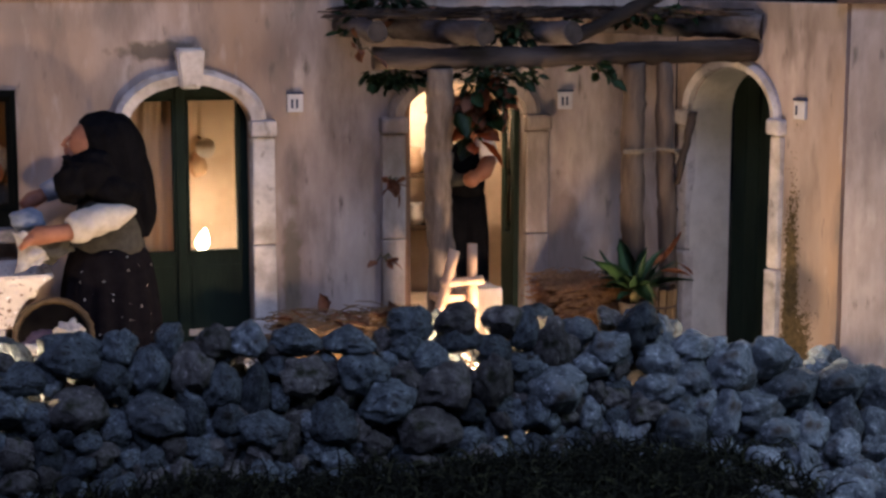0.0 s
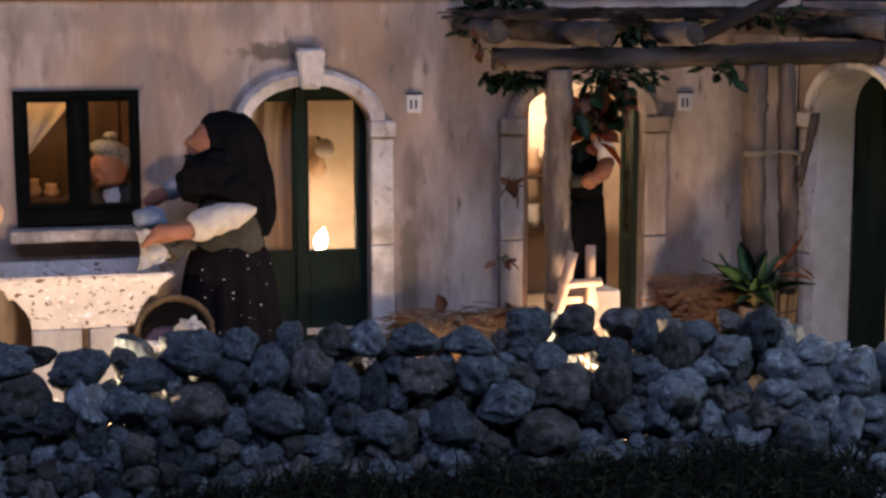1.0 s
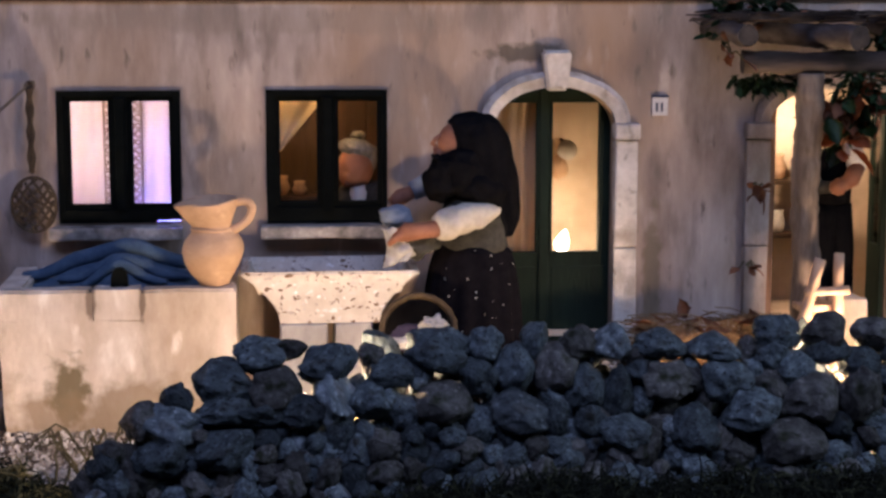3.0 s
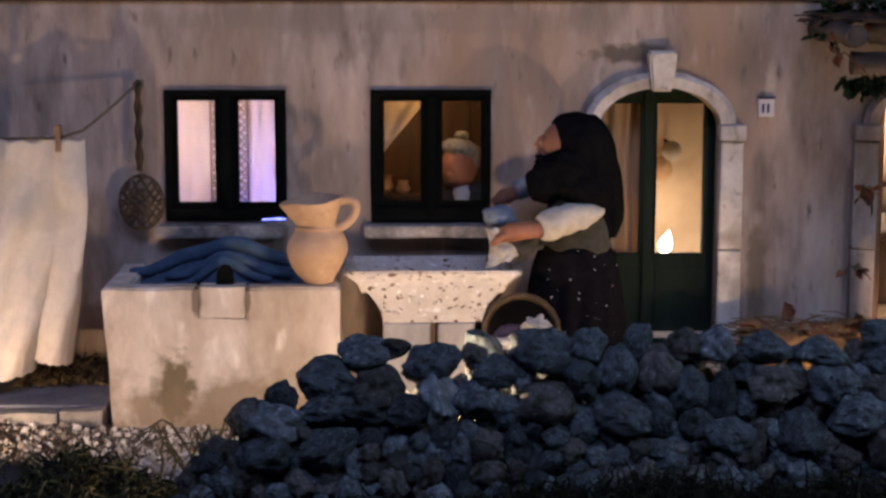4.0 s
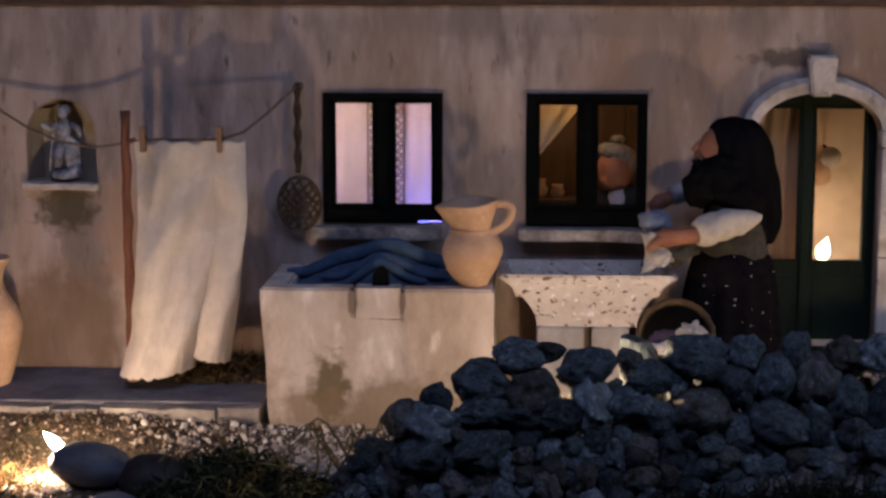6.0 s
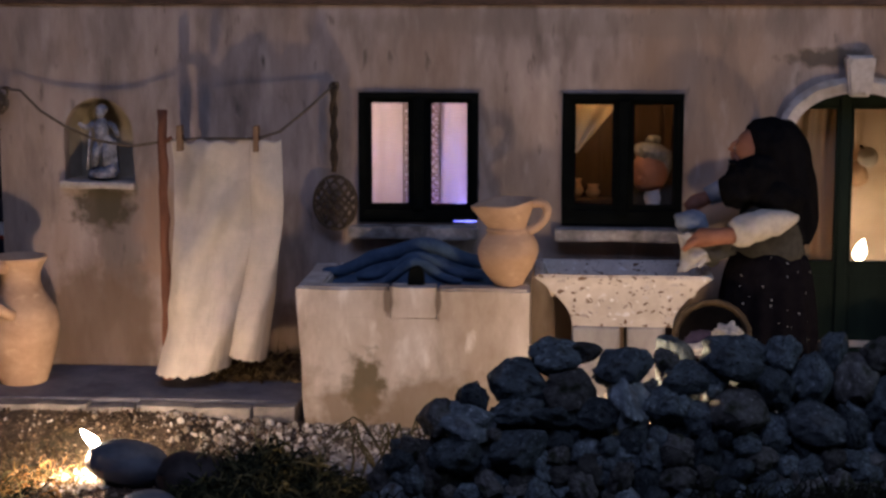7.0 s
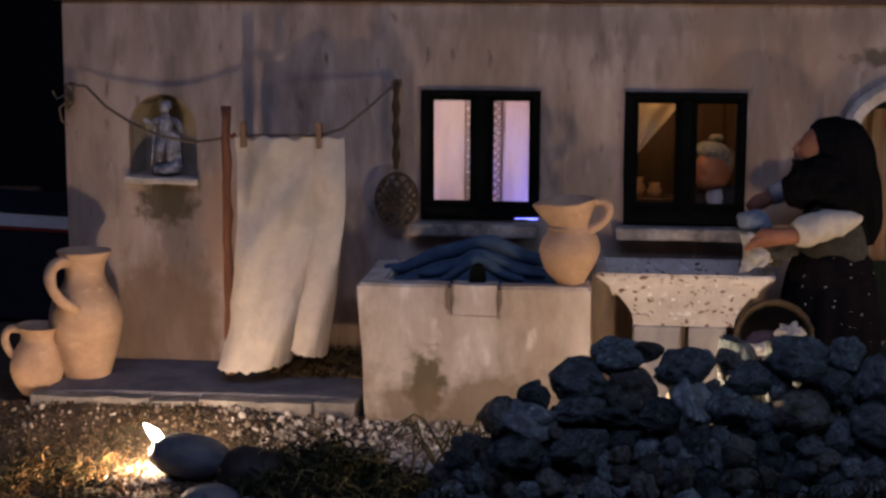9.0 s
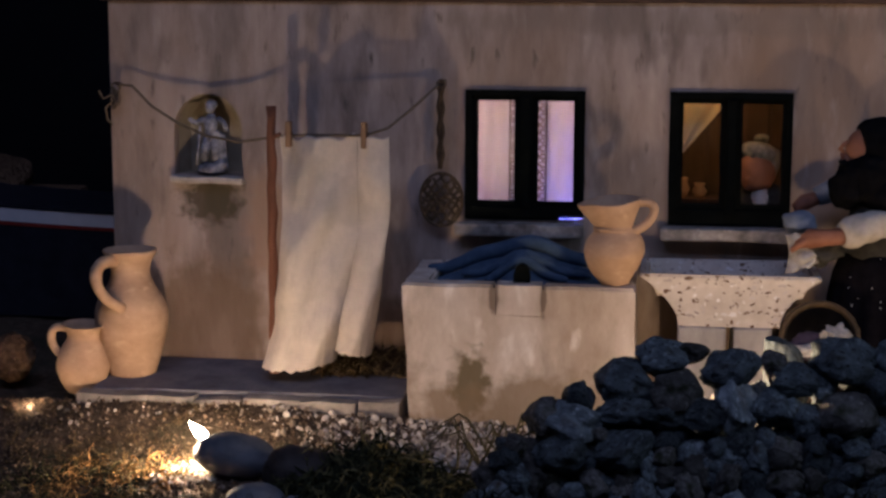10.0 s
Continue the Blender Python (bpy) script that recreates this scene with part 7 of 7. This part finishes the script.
tangle("moss_litter", "brown dry moss shreds strewn over the gravel", MOSS_BROWN, 1500, root_strewn, 68, (0.0018, 0.0034), 0.0011, 0.5, 7, 0.3)
tangle("moss_clump", "brown dry moss heaped on the step against the wall", MOSS_BROWN, 1300, root_step, 67, (0.0020, 0.0038), 0.0022, 0.3, 8, 0.6)
tangle("moss_bank", "dark moss along the near edge", MOSS, 4200, root_low, 64, (0.0028, 0.0048), 0.0018, 0.3, 8, 0.45)
b = bmesh.new()
r = random.Random(65)
for k in range(12):
    x, y = r.uniform(0.030, 0.085), r.uniform(-0.385, -0.30)
    a = r.uniform(0, 6.28)
    p = [Vector((x, y, 0.0))]
    for i in range(7):
        a += r.uniform(-1.0, 1.0)
        p.append(p[-1] + Vector((math.cos(a) * 0.010, math.sin(a) * 0.006, (0.012 if i < 4 else -0.008) + r.uniform(-0.007, 0.007))))
    tube(b, p, [0.0017, 0.0016, 0.0015, 0.0014, 0.0012, 0.0010, 0.0008, 0.0005], 5)
tagged(part("dry_twigs", b, STEM), "tangle of dark brown dry twigs", "twigs", kind="stuff")

# the wall itself
ROCKS = [rock_mesh(k + 1, 4, BROWN_ROCK if k % 3 == 1 else ROCK) for k in range(21)]
PALE_LIT_ROCKS = [rock_mesh(k + 40, 4, PALE_LIT_ROCK) for k in range(9)]


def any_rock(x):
    """Dark lava for most of the wall, more and more pale stones towards the neighbouring house, which also paint in the
    brighter light there.
    """
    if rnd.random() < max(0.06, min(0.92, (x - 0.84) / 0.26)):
        return PALE_LIT_ROCKS[rnd.randrange(9)]
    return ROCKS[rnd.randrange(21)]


stone_wall = thing("dry_stone_wall", "rough dry stone wall of heaped dark grey lava rocks", "stone wall", (0.8, -0.42, 0.0))
TOPS = [(0.055, 0.025), (0.09, 0.085), (0.11, 0.095), (0.155, 0.114), (0.19, 0.130), (0.22, 0.152), (0.245, 0.156), (0.275, 0.142), (0.345, 0.146), (0.39, 0.156), (0.47, 0.162), (0.60, 0.158), (0.66, 0.158), (0.76, 0.164), (0.85, 0.162),
        (0.92, 0.148), (0.98, 0.158), (1.02, 0.140), (1.06, 0.126), (1.12, 0.112), (1.19, 0.094), (1.26, 0.078), (1.31, 0.060), (1.7, 0.05)]


def top_of(x):
    for (xa, za), (xb, zb) in zip(TOPS, TOPS[1:]):
        if xa <= x <= xb:
            return za + (zb - za) * (x - xa) / (xb - xa) + 0.006
    return 0.0


# Loose stones; the first is added to keep lamp_by_stool off the straw.
for place, size, sd in (((0.962, -0.200, 0.094), 0.031, 3), ((0.925, -0.300, 0.060), 0.026, 5), ((1.000, -0.240, 0.080), 0.024, 8), ((0.740, -0.300, 0.055), 0.022, 11)):
    tagged(put_rock("lava_stone", ROCKS[sd], place, (size, size, size), (sd, 0.4, sd * 2)), "dark lava stone lying behind the stone wall", "stone", "loose lava stones")
# Two stones added as screens, so the lamps miss the wall further right.
tagged(put_rock("lava_stone", ROCKS[6], (0.7930, -0.368, 0.104), (0.034, 0.014, 0.056), (0, 0.05, 0.0)), "hidden upright stone added to screen the lamp behind the stone wall", "stone", "loose lava stones")
tagged(put_rock("lava_stone", ROCKS[9], (0.360, -0.360, 0.098), (0.024, 0.022, 0.052), (0, 0.0, -0.7)), "tall stone added to keep the hidden lamp off the wall further right", "stone", "loose lava stones")
# Pale heap added beside the lamp so the gaps in the wall look bright.
LIMESTONE = material("pale_limestone", [(0.34, (0.30, 0.26, 0.21)), (0.5, (0.46, 0.42, 0.36)), (0.66, (0.60, 0.56, 0.50))], 1.5, 0.95, 0.4, 4.0, per_object=0.2, dist=0.06)
LIME_ROCKS = [rock_mesh(k + 70, 3, LIMESTONE, 0.8) for k in range(6)]
heap_rnd = random.Random(19)
rubble = thing("rubble_heap", "heap of small pale pieces added to make the stone wall gaps bright", "rubble", (0.30, -0.34, 0.0))
for k in range(150):
    x, y = heap_rnd.uniform(0.17, 0.46), heap_rnd.uniform(-0.375, -0.285)
    size = heap_rnd.uniform(0.008, 0.015)
    z = 0.006 + heap_rnd.random() * max(0.0, 0.076 - 4.0 * (y + 0.355) ** 2 * 4 - 0.10 * abs(x - 0.31))
    put_rock("rubble", LIME_ROCKS[k % 6], (x, y, z), [size * heap_rnd.uniform(0.8, 1.2) for _ in range(3)], [heap_rnd.uniform(0, 6.28) for _ in range(3)], rubble)
rnd = random.Random(7)
FACE = []


def face_y(z):
    return -0.515 + 0.42 * max(0.0, z)


# the large stones of the face: place along the wall, height, half width, half height
LARGE_WEST = ((0.160, 0.111, 0.014, 0.014), (0.156, 0.089, 0.025, 0.018), (0.125, 0.091, 0.016, 0.016), (0.206, 0.125, 0.027, 0.017), (0.204, 0.100, 0.024, 0.013), (0.240, 0.148, 0.023, 0.017),
              (0.268, 0.152, 0.014, 0.009), (0.253, 0.119, 0.023, 0.018), (0.304, 0.140, 0.026, 0.017), (0.310, 0.108, 0.018, 0.028), (0.345, 0.143, 0.011, 0.013), (0.365, 0.133, 0.022, 0.013),
              (0.409, 0.150, 0.028, 0.019), (0.456, 0.155, 0.015, 0.016), (0.503, 0.158, 0.013, 0.016), (0.484, 0.132, 0.020, 0.021), (0.524, 0.130, 0.019, 0.024), (0.486, 0.094, 0.027, 0.016),
              (0.412, 0.101, 0.026, 0.019), (0.279, 0.097, 0.020, 0.015), (0.344, 0.107, 0.019, 0.017), (0.236, 0.094, 0.025, 0.013), (0.146, 0.057, 0.022, 0.018), (0.206, 0.067, 0.026, 0.016))
LARGE_MIDDLE = ((0.547, 0.155, 0.017, 0.015), (0.578, 0.154, 0.017, 0.017), (0.628, 0.153, 0.023, 0.013), (0.679, 0.149, 0.023, 0.013), (0.583, 0.108, 0.014, 0.023), (0.550, 0.114, 0.020, 0.020),
                (0.631, 0.119, 0.023, 0.017), (0.690, 0.117, 0.025, 0.020), (0.653, 0.078, 0.024, 0.019), (0.586, 0.075, 0.022, 0.016), (0.746, 0.160, 0.021, 0.015), (0.790, 0.163, 0.020, 0.014),
                (0.790, 0.145, 0.022, 0.012), (0.839, 0.155, 0.019, 0.017), (0.863, 0.150, 0.014, 0.021), (0.890, 0.088, 0.024, 0.023), (0.772, 0.102, 0.025, 0.021), (0.711, 0.091, 0.025, 0.019),
                (0.697, 0.052, 0.013, 0.012), (0.822, 0.105, 0.020, 0.025), (0.760, 0.128, 0.019, 0.014), (0.824, 0.132, 0.019, 0.014), (0.753, 0.061, 0.028, 0.020), (0.889, 0.132, 0.017, 0.020))
LARGE_EAST = ((0.949, 0.124, 0.021, 0.018), (0.987, 0.147, 0.020, 0.020), (1.003, 0.110, 0.020, 0.017), (1.043, 0.119, 0.025, 0.015), (1.032, 0.092, 0.023, 0.018), (0.999, 0.083, 0.019, 0.016),
              (1.082, 0.100, 0.024, 0.023), (1.128, 0.103, 0.025, 0.021), (1.149, 0.074, 0.024, 0.019), (1.017, 0.041, 0.022, 0.019), (1.043, 0.064, 0.015, 0.017), (1.064, 0.052, 0.015, 0.026),
              (1.107, 0.060, 0.026, 0.017), (1.124, 0.031, 0.022, 0.018), (1.157, 0.029, 0.021, 0.022), (1.206, 0.076, 0.025, 0.019), (1.201, 0.037, 0.018, 0.026), (1.244, 0.068, 0.022, 0.022),
              (1.165, -0.005, 0.022, 0.018), (1.122, -0.002, 0.020, 0.016), (1.237, 0.029, 0.019, 0.022), (1.228, -0.010, 0.022, 0.021), (1.195, -0.020, 0.018, 0.016), (1.155, -0.023, 0.021, 0.016))
for k, (x, z, w, h) in enumerate(LARGE_WEST + LARGE_MIDDLE + LARGE_EAST):
    FACE.append((x, z, max(w, h)))
    tilt = -0.5 if h > 1.3 * w else rnd.uniform(-0.3, 0.3)
    put_rock("stone", PALE_LIT_ROCKS[k % 9] if k in (1, 9, 17) else any_rock(x), (x, face_y(z) + rnd.uniform(-0.003, 0.003), z), (w * 1.20, 0.5 * (w + h) * 1.25, h * 1.20), (rnd.uniform(-0.3, 0.3), tilt * 0.6, rnd.choice((0.0, 3.14)) + rnd.uniform(-0.3, 0.3)), stone_wall)
# flat stone made of the pale rock because the lamp lights it
put_rock("stone", PALE_LIT_ROCKS[2], (0.437, -0.437, 0.124), (0.030, 0.016, 0.009), (0, 0.05, 0.1), stone_wall)


def course(y_of, z0, dz, n, sizes, step, thin=0.0, cap=0.0, clear=0.0, spare=0.0):
    """Rows of smaller stones; spare keeps them off the middles of the large ones, clear off the lamps."""
    for row in range(n):
        x = 0.066 + rnd.uniform(0, 0.03)
        while x < 1.66:
            size = rnd.uniform(*sizes)
            z = z0 + row * dz + rnd.uniform(-0.008, 0.008)
            free = all(math.hypot(x - a, z - c) > spare * (r + size) for a, c, r in FACE) if spare else True
            lamp_near = min(abs(x - 0.308), abs(x - 0.768)) < clear and z > 0.078
            odds = 0.26 if 0.17 < x < 0.45 and z > 0.082 else thin
            if z + size * 0.9 <= top_of(x) - cap and free and not lamp_near and rnd.random() > odds:
                s = [size * rnd.uniform(0.8, 1.25) for _ in range(3)]
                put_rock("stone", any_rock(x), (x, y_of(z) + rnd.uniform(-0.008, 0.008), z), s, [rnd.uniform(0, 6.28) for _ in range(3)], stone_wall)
            x += size * rnd.uniform(*step)


course(lambda z: face_y(z) + 0.009, -0.008, 0.016, 11, (0.010, 0.018), (1.4, 1.9), 0.02, 0.012, 0.0, 0.54)
course(lambda z: face_y(z) + 0.036, 0.0, 0.026, 6, (0.014, 0.022), (1.6, 2.2), 0.05, 0.022, 0.080)
course(lambda z: face_y(z) + 0.030, 0.002, 0.023, 4, (0.016, 0.024), (1.25, 1.65), 0.0, 0.022)
x = 0.90
while x < 1.66:  # crest towards the neighbouring house
    size = rnd.uniform(0.013, 0.022)
    z = top_of(x) - size * 0.9
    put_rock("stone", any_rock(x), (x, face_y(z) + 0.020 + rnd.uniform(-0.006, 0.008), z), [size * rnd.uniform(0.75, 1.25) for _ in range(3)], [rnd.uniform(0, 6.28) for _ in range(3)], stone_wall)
    x += size * rnd.uniform(1.5, 2.0)
for k in range(210):  # stones spilling forward at the far end
    x, y = rnd.uniform(1.02, 1.66), rnd.uniform(-0.70, -0.545)
    size = rnd.uniform(0.010, 0.022)
    put_rock("stone", any_rock(x), (x, y, 0.022 + 0.32 * (y + 0.545) + rnd.uniform(-0.012, 0.006)), [size * rnd.uniform(0.8, 1.25) for _ in range(3)], [rnd.uniform(0, 6.28) for _ in range(3)], stone_wall)
for k in range(120):  # stones heaped towards the neighbouring house
    x = rnd.uniform(1.06, 1.66)
    y = rnd.uniform(-0.44, -0.31)
    size = rnd.uniform(0.012, 0.022)
    if math.hypot(x - 1.155, y + 0.400) < 0.105:
        continue
    put_rock("stone", any_rock(x), (x, y, top_of(x) - size * 0.8 - 0.1 * max(0, -0.36 - y) - rnd.uniform(0, 0.02)), [size] * 3, [rnd.uniform(0, 6.28) for _ in range(3)], stone_wall)
